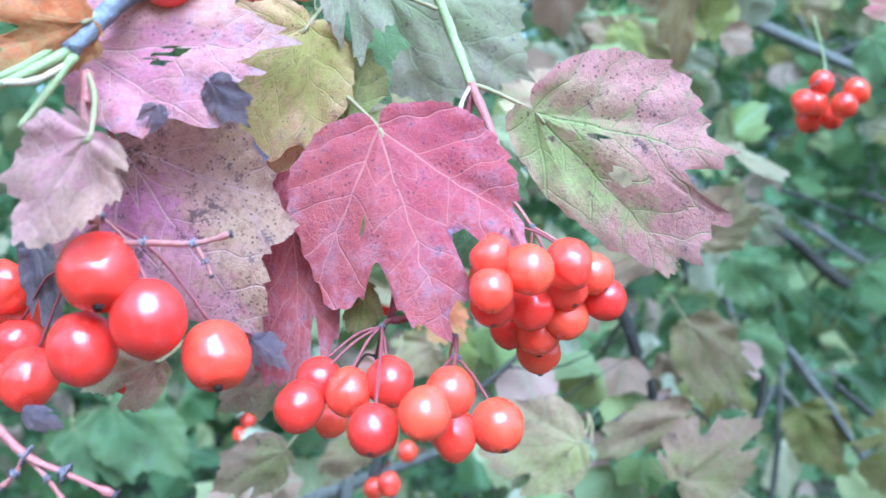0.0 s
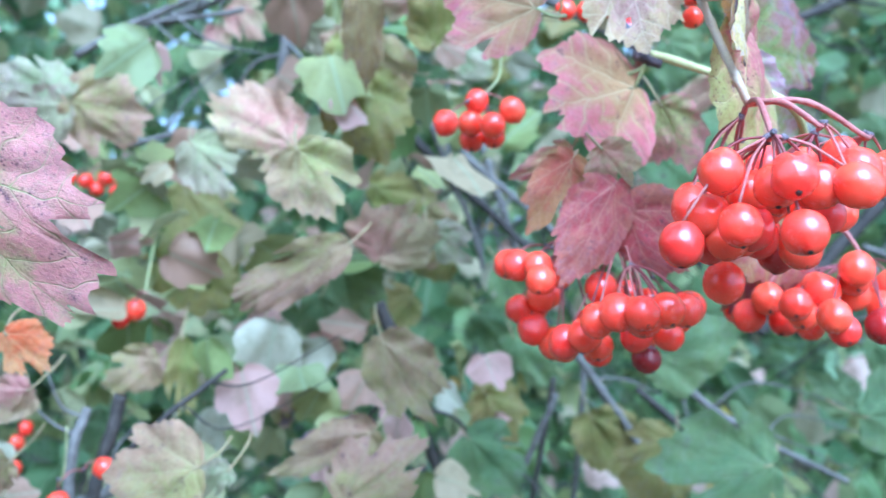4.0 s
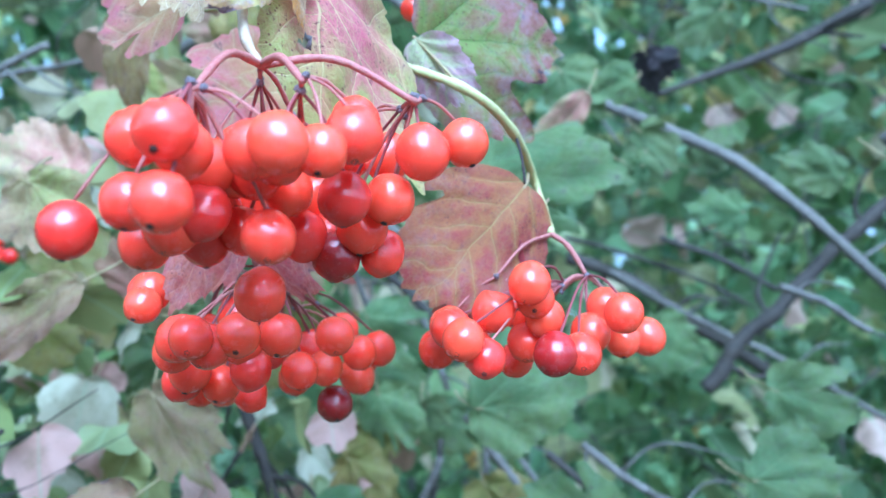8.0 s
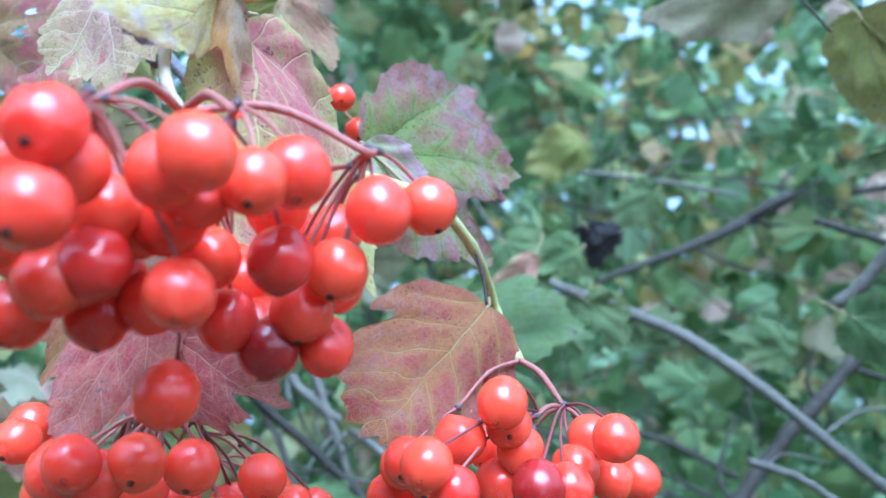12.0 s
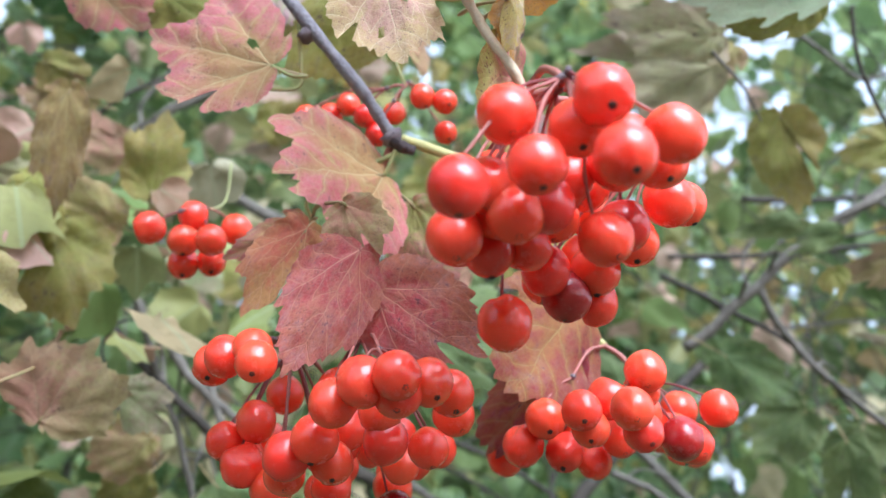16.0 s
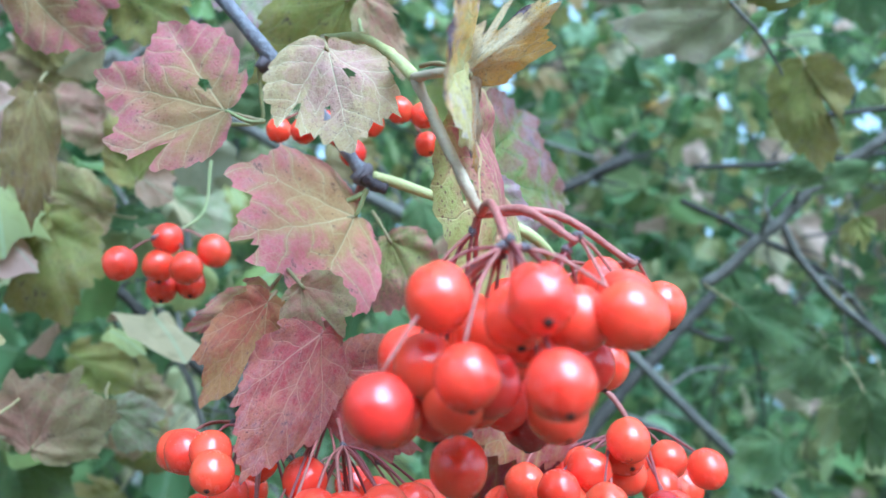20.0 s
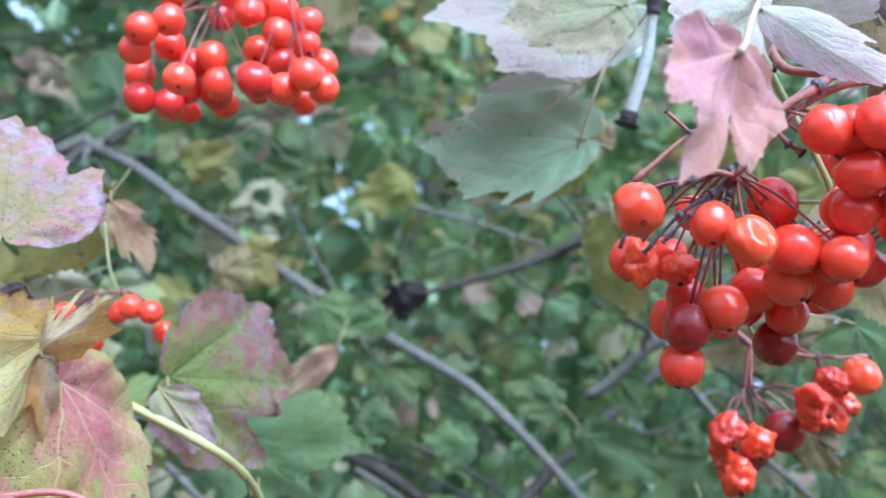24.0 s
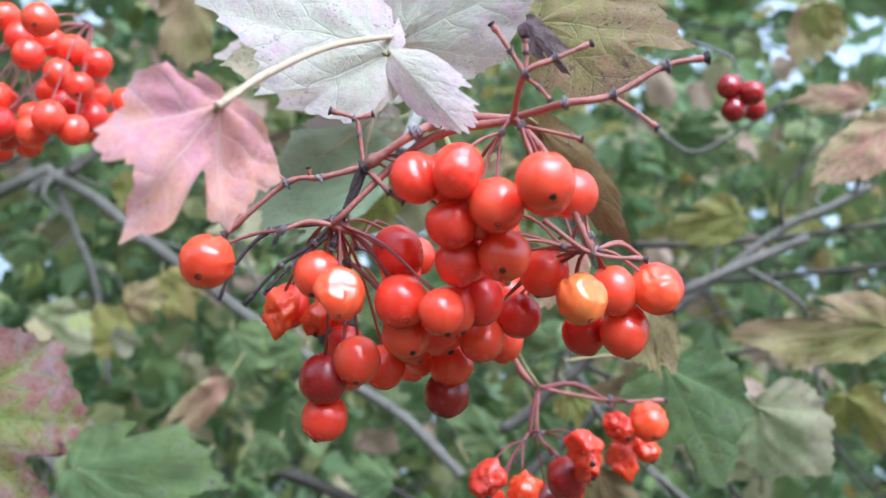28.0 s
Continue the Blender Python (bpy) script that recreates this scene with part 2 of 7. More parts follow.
LEAF = {}
for key, spec in {
    "red": ((0.34, 0.075, 0.11), (0.39, 0.11, 0.125), (0.56, 0.24, 0.24), (0.13, 0.045, 0.09), 0.42),
    "scorched": ((0.56, 0.19, 0.29), (0.56, 0.37, 0.22), (0.70, 0.44, 0.40), (0.24, 0.12, 0.07), 0.8),
    "dusky": ((0.41, 0.085, 0.125), (0.47, 0.17, 0.14), (0.64, 0.36, 0.29), (0.14, 0.04, 0.06), 0.4),
    "ochre": ((0.40, 0.33, 0.10), (0.60, 0.37, 0.21), (0.44, 0.38, 0.14), (0.28, 0.13, 0.07), 0.4),
    "peach": ((0.78, 0.42, 0.29), (0.68, 0.48, 0.26), (0.76, 0.52, 0.34), (0.44, 0.17, 0.11), 0.35),
    "whitepink": ((0.56, 0.32, 0.31), (0.48, 0.34, 0.20), (0.76, 0.68, 0.48), (0.30, 0.12, 0.12), 0.35),
    "frost": ((0.52, 0.44, 0.20), (0.66, 0.35, 0.36), (0.38, 0.33, 0.14), (0.18, 0.09, 0.11), 0.5),
    "rose": ((0.64, 0.31, 0.34), (0.60, 0.36, 0.27), (0.70, 0.46, 0.38), (0.26, 0.13, 0.12), 0.4),
    "redorange": ((0.46, 0.16, 0.10), (0.46, 0.29, 0.12), (0.62, 0.42, 0.24), (0.18, 0.06, 0.05), 0.35),
    "purple": ((0.60, 0.23, 0.30), (0.58, 0.30, 0.24), (0.70, 0.42, 0.38), (0.20, 0.09, 0.10), 0.4),
    "pink": ((0.56, 0.28, 0.24), (0.50, 0.40, 0.22), (0.62, 0.48, 0.32), (0.28, 0.14, 0.10), 0.45),
    "pinkorange": ((0.72, 0.35, 0.42), (0.74, 0.40, 0.30), (0.80, 0.60, 0.52), (0.38, 0.15, 0.15), 0.2),
    "pinkcore": ((0.58, 0.20, 0.24), (0.42, 0.42, 0.15), (0.70, 0.64, 0.32), (0.28, 0.09, 0.08), 0.45),
    "palepink": ((0.74, 0.72, 0.58), (0.86, 0.66, 0.70), (0.84, 0.78, 0.66), (0.44, 0.28, 0.27), 0.3),
    "palepurple": ((0.40, 0.42, 0.22), (0.50, 0.31, 0.35), (0.58, 0.56, 0.36), (0.20, 0.12, 0.14), 0.4),
    "pinkgreen": ((0.50, 0.31, 0.16), (0.60, 0.21, 0.24), (0.70, 0.60, 0.36), (0.36, 0.15, 0.08), 0.4),
    "greenpink": ((0.46, 0.46, 0.18), (0.68, 0.35, 0.30), (0.36, 0.42, 0.16), (0.24, 0.12, 0.11), 0.45),
    "greenpurple": ((0.32, 0.35, 0.11), (0.38, 0.18, 0.17), (0.17, 0.24, 0.06), (0.22, 0.08, 0.06), 0.6),
    "redgreen": ((0.30, 0.115, 0.065), (0.26, 0.055, 0.062), (0.38, 0.29, 0.13), (0.12, 0.03, 0.045), 0.35),
    "green": ((0.13, 0.19, 0.08), (0.20, 0.25, 0.10), (0.25, 0.31, 0.15), (0.11, 0.10, 0.045), 0.45),
    "mist": ((0.50, 0.52, 0.36), (0.62, 0.48, 0.46), (0.56, 0.58, 0.40), (0.34, 0.26, 0.24), 0.35),
    "mint": ((0.42, 0.52, 0.32), (0.50, 0.52, 0.36), (0.52, 0.58, 0.40), (0.30, 0.26, 0.18), 0.35),
    "palegreen": ((0.34, 0.38, 0.19), (0.50, 0.42, 0.30), (0.42, 0.46, 0.24), (0.26, 0.16, 0.12), 0.45),
    "olive": ((0.26, 0.27, 0.075), (0.34, 0.28, 0.10), (0.38, 0.36, 0.15), (0.14, 0.09, 0.04), 0.45),
    "pale": ((0.34, 0.31, 0.12), (0.42, 0.28, 0.18), (0.44, 0.40, 0.21), (0.22, 0.12, 0.07), 0.55),
    "under": ((0.37, 0.36, 0.19), (0.40, 0.32, 0.22), (0.44, 0.43, 0.25), (0.22, 0.15, 0.12), 0.45),
    "orange": ((0.66, 0.20, 0.09), (0.62, 0.36, 0.16), (0.64, 0.42, 0.22), (0.30, 0.10, 0.06), 0.35),
    "tan": ((0.38, 0.27, 0.16), (0.31, 0.28, 0.11), (0.44, 0.36, 0.22), (0.20, 0.11, 0.07), 0.5),
    "yellow": ((0.68, 0.59, 0.27), (0.84, 0.53, 0.18), (0.62, 0.55, 0.27), (0.36, 0.17, 0.10), 0.4),
    "cream": ((0.70, 0.58, 0.42), (0.66, 0.38, 0.12), (0.62, 0.52, 0.36), (0.24, 0.14, 0.10), 0.35),
    "brownolive": ((0.30, 0.22, 0.10), (0.22, 0.13, 0.06), (0.32, 0.26, 0.12), (0.10, 0.06, 0.04), 0.4),
    "dry": ((0.17, 0.125, 0.15), (0.23, 0.16, 0.15), (0.25, 0.20, 0.20), (0.07, 0.05, 0.055), 0.4),
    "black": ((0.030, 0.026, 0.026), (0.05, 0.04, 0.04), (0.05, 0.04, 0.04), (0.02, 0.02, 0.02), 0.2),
}.items():
    bloom_sheen = {"palepink": 0.3, "frost": 0.75, "red": 0.16, "purple": 0.28, "scorched": 0.08, "dusky": 0.14, "greenpurple": 0.26, "palepurple": 0.25, "pinkgreen": 0.08, "yellow": 0.45, "pinkorange": 0.25}.get(key, 0.06)
    rim = {"pinkgreen": 0.9, "pinkcore": 0.95, "whitepink": 0.9, "palepurple": 1.0, "greenpurple": 1.0, "yellow": 0.1, "frost": 0.9, "greenpink": 0.8, "redgreen": 0.2}.get(key, 0.5)
    hold = {"greenpurple": 0.75, "redgreen": 0.6, "palepurple": 0.8, "greenpink": 0.15, "pinkgreen": 0.5, "pinkcore": 0.3, "yellow": 0.2, "palepink": 0.4, "frost": 0.6}.get(key, 0.0)
    burn = {"scorched": 0.2, "red": 0.1, "dusky": 0.08, "yellow": 0.75, "cream": 0.4, "frost": 0.45, "greenpurple": 0.25, "tan": 0.4, "ochre": 0.3, "purple": 0.25, "greenpink": 0.15, "redorange": 0.2}.get(key, 0.0)
    for kind, lobes in (("lobed", 41.0), ("ovate", 400.0)):
        LEAF[key, kind] = leaf_material("leaf_" + key + "_" + kind, *spec, edge=rim, bloom_sheen=bloom_sheen, lobes=lobes, hold=hold, burn=burn)


def skin_material(name, a, b, rough=0.14, wrinkle=0.0, inside=1.0):
    """Thin waxy skin over clear red flesh: light goes in and comes out again, the gloss is broad and soft."""
    m = material(name)
    n = Nodes(m)
    info = n.add("ShaderNodeObjectInfo").outputs["Random"]
    co = n.add("ShaderNodeTexCoord").outputs["Object"]
    cloud = n.ramp(n.noise(co, 2.2, 4.0), 0.38, 0.72)
    colour = n.mix(n.math("ADD", n.math("MULTIPLY", cloud, 0.3), n.math("MULTIPLY", n.math("POWER", info, 2.0), 0.7)), a, b)
    freckle = n.ramp(n.noise(co, 9.0, 5.0, 0.75), 0.68, 0.74)
    colour = n.mix(n.math("MULTIPLY", freckle, 0.5), colour, (0.20, 0.02, 0.012))
    gloss = n.math("ADD", rough, n.math("MULTIPLY", n.noise(co, 3.0, 5.0, 0.7), 0.22))
    pale_mask = n.math("MULTIPLY", n.ramp(n.noise(co, 5.0, 6.0, 0.75), 0.50, 0.78), 0.14)
    colour = n.mix(pale_mask, colour, (0.95, 0.50, 0.42))
    fine = n.math("ADD", n.noise(co, 4.0, 3.0), n.math("MULTIPLY", n.noise(co, 26.0, 3.0), 0.15))
    normal = n.bump(fine, 0.12 + wrinkle, 0.0012)
    n.out(n.surface(colour, gloss, normal, Subsurface_Weight=inside, Subsurface_Radius=(1.0, 0.22, 0.13), Subsurface_Scale=0.0034, Specular_IOR_Level=0.5, Coat_Weight=0.45, Coat_Roughness=0.2, Coat_IOR=1.5))
    return m


SKIN = {
    "r": skin_material("berry_skin", (1.0, 0.098, 0.036), (0.84, 0.046, 0.021)),
    "w": skin_material("berry_skin_dented", (1.0, 0.075, 0.030), (0.76, 0.034, 0.020), 0.14, 0.1),
    "c": skin_material("berry_skin_crimson", (0.84, 0.044, 0.024), (0.62, 0.022, 0.016), 0.12),
    "d": skin_material("berry_skin_dark", (0.40, 0.014, 0.014), (0.24, 0.010, 0.012), 0.14),
    "o": skin_material("berry_skin_orange", (1.0, 0.12, 0.032), (0.96, 0.085, 0.028), 0.12, 0.06),
    "x": skin_material("berry_skin_shrivelled", (0.94, 0.10, 0.022), (0.66, 0.035, 0.016), 0.12, 0.2),
    "y": skin_material("berry_skin_amber", (0.98, 0.26, 0.06), (0.96, 0.18, 0.05), 0.14, 0.08),
}


def stem_material(name, a, b, rough=0.55, scale=900.0, relief=0.3):
    m = material(name)
    n = Nodes(m)
    co = n.add("ShaderNodeTexCoord").outputs["Object"]
    f = n.ramp(n.noise(co, scale, 4.0, 0.65), 0.35, 0.68)
    g = n.ramp(n.noise(co, scale * 0.12, 3.0), 0.35, 0.7)
    colour = n.mix(n.math("ADD", n.math("MULTIPLY", f, 0.6), n.math("MULTIPLY", g, 0.4)), a, b)
    n.out(n.surface(colour, rough, n.bump(f, relief, 0.0005), Specular_IOR_Level=0.35))
    return m


STEM = {
    "green": stem_material("green_stem", (0.34, 0.38, 0.14), (0.42, 0.36, 0.18)),
    "petiole": stem_material("leaf_stalk_skin", (0.30, 0.27, 0.11), (0.36, 0.22, 0.13)),
    "red": stem_material("red_stem", (0.37, 0.115, 0.10), (0.43, 0.20, 0.16), 0.45),
    "redbrown": stem_material("red_brown_stem", (0.27, 0.065, 0.068), (0.23, 0.075, 0.075), 0.45),
    "pale": stem_material("pale_stem", (0.56, 0.45, 0.29), (0.48, 0.34, 0.25)),
    "yellow": stem_material("yellow_green_stem", (0.56, 0.52, 0.20), (0.48, 0.44, 0.20)),
    "bark": stem_material("grey_purple_bark", (0.17, 0.15, 0.17), (0.30, 0.28, 0.30), 0.6, 500.0, 0.6),
    "barkgrey": stem_material("grey_bark", (0.22, 0.20, 0.19), (0.13, 0.11, 0.10), 0.75, 300.0, 0.6),
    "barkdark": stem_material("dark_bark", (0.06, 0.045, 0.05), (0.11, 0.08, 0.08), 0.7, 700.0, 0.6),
    # inner branches and thin twigs: shade inside the shrub put into a darker bark
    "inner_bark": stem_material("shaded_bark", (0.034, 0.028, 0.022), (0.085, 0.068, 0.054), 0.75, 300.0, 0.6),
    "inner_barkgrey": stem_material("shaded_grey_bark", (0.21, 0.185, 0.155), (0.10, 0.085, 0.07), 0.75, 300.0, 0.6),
    "barkpale": stem_material("pale_grey_bark", (0.60, 0.58, 0.54), (0.44, 0.41, 0.36), 0.7, 400.0, 0.5),
    "knot": stem_material("scarred_knot", (0.10, 0.06, 0.07), (0.42, 0.36, 0.38), 0.7, 2500.0, 0.6),
    "calyx": stem_material("calyx_scar", (0.035, 0.018, 0.014), (0.07, 0.03, 0.02), 0.8, 3000.0, 0.4),
}


# ---- building helpers ----
def mesh_object(name, verts, faces, mat, parent=None, label="", uvs=None):
    me = bpy.data.meshes.new(name)
    me.from_pydata(verts, [], faces)
    if uvs is not None:
        layer = me.uv_layers.new(name="UVMap")
        idx = np.empty(len(me.loops), dtype=np.int32)
        me.loops.foreach_get("vertex_index", idx)
        layer.data.foreach_set("uv", np.asarray(uvs, dtype=np.float32)[idx].ravel())
    me.shade_smooth()
    me.materials.append(mat)
    ob = new(name, me)
    ob.parent = parent
    return tagged(ob, label)


def thing(name, label, category, group="", at=(0, 0, 0)):
    ob = new(name)
    ob.empty_display_size = 0.01
    ob.location = at
    return tagged(ob, label, category, group)


def smooth_line(points, steps=6):
    """A Catmull-Rom line through the points."""
    p = [Vector(q) for q in points]
    p = [p[0] * 2 - p[1]] + p + [p[-1] * 2 - p[-2]]
    line = []
    for a, b, c, d in zip(p, p[1:], p[2:], p[3:]):
        for k in range(steps):
            t = k / steps
            line.append(0.5 * (2 * b + (c - a) * t + (2 * a - 5 * b + 4 * c - d) * t * t + (3 * b - a - 3 * c + d) * t ** 3))
    return line + [p[-2]]


def tube(points, r0, r1, sides=7, steps=6, knobs=0.12, rng=random, ends=False):
    """Vertices and faces of a tapering, slightly uneven stem with closed ends."""
    line = smooth_line(points, steps) if len(points) > 2 else [Vector(points[0]).lerp(Vector(points[-1]), k / 3) for k in range(4)]
    verts, faces = [], []
    up = Vector((0.31, 0.17, 0.93))
    for i, q in enumerate(line):
        d = (line[min(i + 1, len(line) - 1)] - line[max(i - 1, 0)]).normalized()
        u = d.cross(up)
        u = u.normalized() if u.length > 1e-4 else d.orthogonal().normalized()
        v = d.cross(u)
        r = (r0 + (r1 - r0) * i / (len(line) - 1)) * (1 + rng.uniform(-knobs, knobs))
        if i % steps == 0 and 0 < i < len(line) - 1:
            r *= 1.0 + knobs
        if ends and i >= len(line) - 2:
            r *= 1.7 if i == len(line) - 2 else 1.3
        for k in range(sides):
            a = 2 * math.pi * k / sides
            verts.append(q + r * (math.cos(a) * u + math.sin(a) * v))
    for i in range(len(line) - 1):
        for k in range(sides):
            a, b = i * sides + k, i * sides + (k + 1) % sides
            faces.append((a, b, b + sides, a + sides))
    faces.append(tuple(range(sides))[::-1])
    faces.append(tuple(range((len(line) - 1) * sides, len(line) * sides)))
    return verts, faces


def twig(parent, name, points, r0, r1, kind, label=""):
    base = parent.location if parent else Vector()
    rng = random.Random(len(points) * 7 + int(abs(points[0][0]) * 9999))
    v, f = tube([Vector(p) - base for p in points], r0, r1, rng=rng, ends=name in ("stalk", "withered_stalk"))
    ob = mesh_object(name, v, f, STEM[kind], parent, label)
    if name in ("stalk", "withered_stalk", "stub"):
        tip = Vector(points[-1]) - base
        way = (tip - (Vector(points[-2]) - base)).normalized()
        v, f = tube([tip - way * r1 * 1.4, tip, tip + way * r1 * 1.1], r1 * 1.25, r1 * 1.5, 7, 3, 0.3, rng, True)
        mesh_object("scar", v, f, STEM["barkdark"], ob)
        for p in points[1:-1] if name != "stub" else ():
            p = Vector(p) - base
            v, f = tube([p - way * r0 * 0.9, p, p + way * r0 * 0.9], r0 * 1.05, r0 * 1.2, 7, 3, 0.3, rng, True)
            mesh_object("joint", v, f, STEM["knot"], ob)
    return ob


def outline(theta, kind, shape, phase, rng_teeth):
    """The blade's edge: distance from the stalk's joint at an angle from the tip, for a length of one.
    shape: depth of the sinus, angle and length of the side lobes"""
    a = abs(theta)
    tooth = (theta * 7.6 + phase) % 1.0
    tooth = tooth / 0.7 if tooth < 0.7 else (1 - tooth) / 0.3
    small = abs(((theta * 17.0 + phase * 3) % 1.0) * 2 - 1)
    if kind == "ovate":
        r = max(0.0, math.cos(min(a, math.pi / 2) * 0.985)) ** 0.72
        return r * (0.97 + 0.05 * tooth) if a < 1.45 else r
    sinus, lobe, size = shape
    stops = ((0.0, 1.0), (0.10, 0.91), (lobe * 0.55, sinus), (lobe * 0.85, size * 0.93), (lobe, size), (lobe * 1.22, size * 0.86), (lobe * 1.7, size * 0.76), (1.45, 0.52), (1.7, 0.36), (2.05, 0.17), (2.75, 0.05))
    r = 0.05
    for (t0, r0), (t1, r1) in zip(stops, stops[1:]):
        if t0 <= a < t1:
            f = (a - t0) / (t1 - t0)
            r = r0 + (r1 - r0) * f
            break
    return r * (0.965 + 0.065 * tooth * rng_teeth + 0.02 * small)


def lobe_shape(rng):
    return rng.uniform(0.74, 0.88), rng.uniform(0.62, 0.80), rng.uniform(0.78, 0.92)


def blade(length, ratio, kind, fold, curl, seed, holes=(), rings=9, spokes=110, lobe=None, rag=0.06, sides=(1.0, 1.0), cuts=()):
    """A leaf blade in its own frame: stalk joint at the origin, tip along +y, upper face along +z."""
    rng = random.Random(seed)
    deep, phase, teeth = lobe_shape(rng), rng.random(), rng.uniform(0.5, 1.0)
    deep = lobe or deep
    reach = math.pi * 0.86 if kind == "lobed" else math.pi * 0.5
    natural = 1.16 if kind == "lobed" else 0.86
    sx = ratio / natural
    lean, wave, w1, w2 = rng.uniform(-0.08, 0.08), rng.uniform(0.025, 0.05), rng.uniform(0, 6), rng.uniform(0, 6)
    bites = [(rng.uniform(-reach * 0.8, reach * 0.8), rng.uniform(0.05, 0.13), rng.uniform(0.08, 0.22) + rag) for _ in range(rng.choice((1, 2, 2, 3)))]
    bites = list(cuts) or bites
    verts, uvs, faces = [], [], []

    def shape(x, y):
        rr = math.hypot(x, y)
        z = -fold * abs(x) - curl * y * y + wave * rr * math.sin(3.1 * math.atan2(x, y + 1e-6) + w1) + 0.6 * wave * math.sin(7 * y + w2) * x
        th = math.atan2(x, y)
        step = radians(41) if kind == "lobed" else 9.0
        off = th - step * max(-1, min(1, round(th / step)))
        d, s = abs(rr * math.sin(off)), rr * math.cos(off)
        saw = ((s - 0.8 * d) * 5.5) % 1.0
        z += 0.016 * math.sin(saw * math.pi) * min(1.0, d * 9) * (1 - min(1.0, d * 1.6)) + 0.02 * min(1.0, d * 8)
        z += (0.02 + 0.5 * rag) * noise.noise(Vector((x * 2.6, y * 2.6, seed))) + (0.008 + 0.22 * rag) * noise.noise(Vector((x * 7, y * 7, seed + 5)))
        return z

    for j in range(rings + 1):
        for k in range(spokes + 1):
            th = -reach + 2 * reach * k / spokes
            r = outline(th, kind, deep, phase, teeth)
            for at, half, cut in bites:
                if abs(th - at) < half:
                    r *= 1 - cut * (1 - (abs(th - at) / half) ** 4)
            r *= 1 + rag * (noise.noise(Vector((th * 2.1, seed * 1.7, 0))) + 0.55 * noise.noise(Vector((th * 8.0, seed * 2.3, 4))) + 0.3 * noise.noise(Vector((th * 25.0, seed, 9))))
            q = r * (j / rings) ** 0.9
            x, y = q * math.sin(th) * sx * sides[0 if th > 0 else 1] + lean * q * q, q * math.cos(th)
            verts.append((x * length, y * length, shape(x, y) * length))
            uvs.append((x / sx * 0.92, y))
    for j in range(rings):
        for k in range(spokes):
            a = j * (spokes + 1) + k
            c = [(verts[a][0] + verts[a + spokes + 2][0]) / 2 / length, (verts[a][1] + verts[a + spokes + 2][1]) / 2 / length]
            if any(math.hypot(c[0] - hx, c[1] - hy) < hr for hx, hy, hr in holes):
                continue
            faces.append((a, a + 1, a + spokes + 2, a + spokes + 1))
    return verts, faces, uvs


COUNT = [0]


def leaf(parent, base, tip, face, ratio, kind, colour, fold=0.15, curl=0.1, holes=(), joint=None, label="", lobe=None, half=None, sides=(1.0, 1.0), cuts=()):
    """A leaf under its branch: the blade, and its stalk as a part of the blade."""
    COUNT[0] = int(abs(base[0] * 7919 + base[2] * 104729 + tip[0] * 3571) * 1000) % 9973
    base, tip, face = Vector(base), Vector(tip), Vector(face)
    y = (tip - base).normalized()
    z = (face - face.dot(y) * y).normalized()
    x = y.cross(z)
    m = Matrix((x, y, z)).transposed()
    length = (tip - base).length
    near = length > 0.03 and base.y < 0.36
    rings, spokes = (10, 150) if near else (7, 110)
    v, f, uv = blade(length * 1.02, ratio, kind, fold, curl, COUNT[0], holes, rings, spokes, lobe, 0.07 if near else 0.2, sides, cuts)
    ob = mesh_object("leaf", v, f, LEAF[colour, kind], parent, label, uv)
    margin = ob.data.attributes.new("margin", "FLOAT", "POINT")
    margin.data.foreach_set("value", [(i // (spokes + 1) / rings) ** 0.9 for i in range(len(v))])
    rng = random.Random(COUNT[0])
    ob.color = (rng.random(), rng.random() if half is None else half, 0, 1)
    ob.matrix_basis = Matrix.LocRotScale(base - parent.location, m.to_quaternion(), None)
    if joint is None:
        joint = base - y * length * 0.2 + Vector((0, 0.014, 0.008)) - z * 0.01
    inv = Matrix.LocRotScale(base, m.to_quaternion(), None).inverted()
    end = inv @ Vector(joint)
    if colour == "dry":
        return ob
    mid = end * 0.5 + Vector((0, -0.08 * end.length, -0.06 * end.length))
    sv, sf = tube([end, mid, Vector((0, -0.0006, -0.0005)), Vector((0, 0.06 * length, -0.0006))], 0.0006, 0.00042, 6, 5, rng=random.Random(COUNT[0]))
    mesh_object("leaf_stalk", sv, sf, STEM["red" if colour in ("dusky", "purple", "scorched") else "petiole"], ob)
    return ob


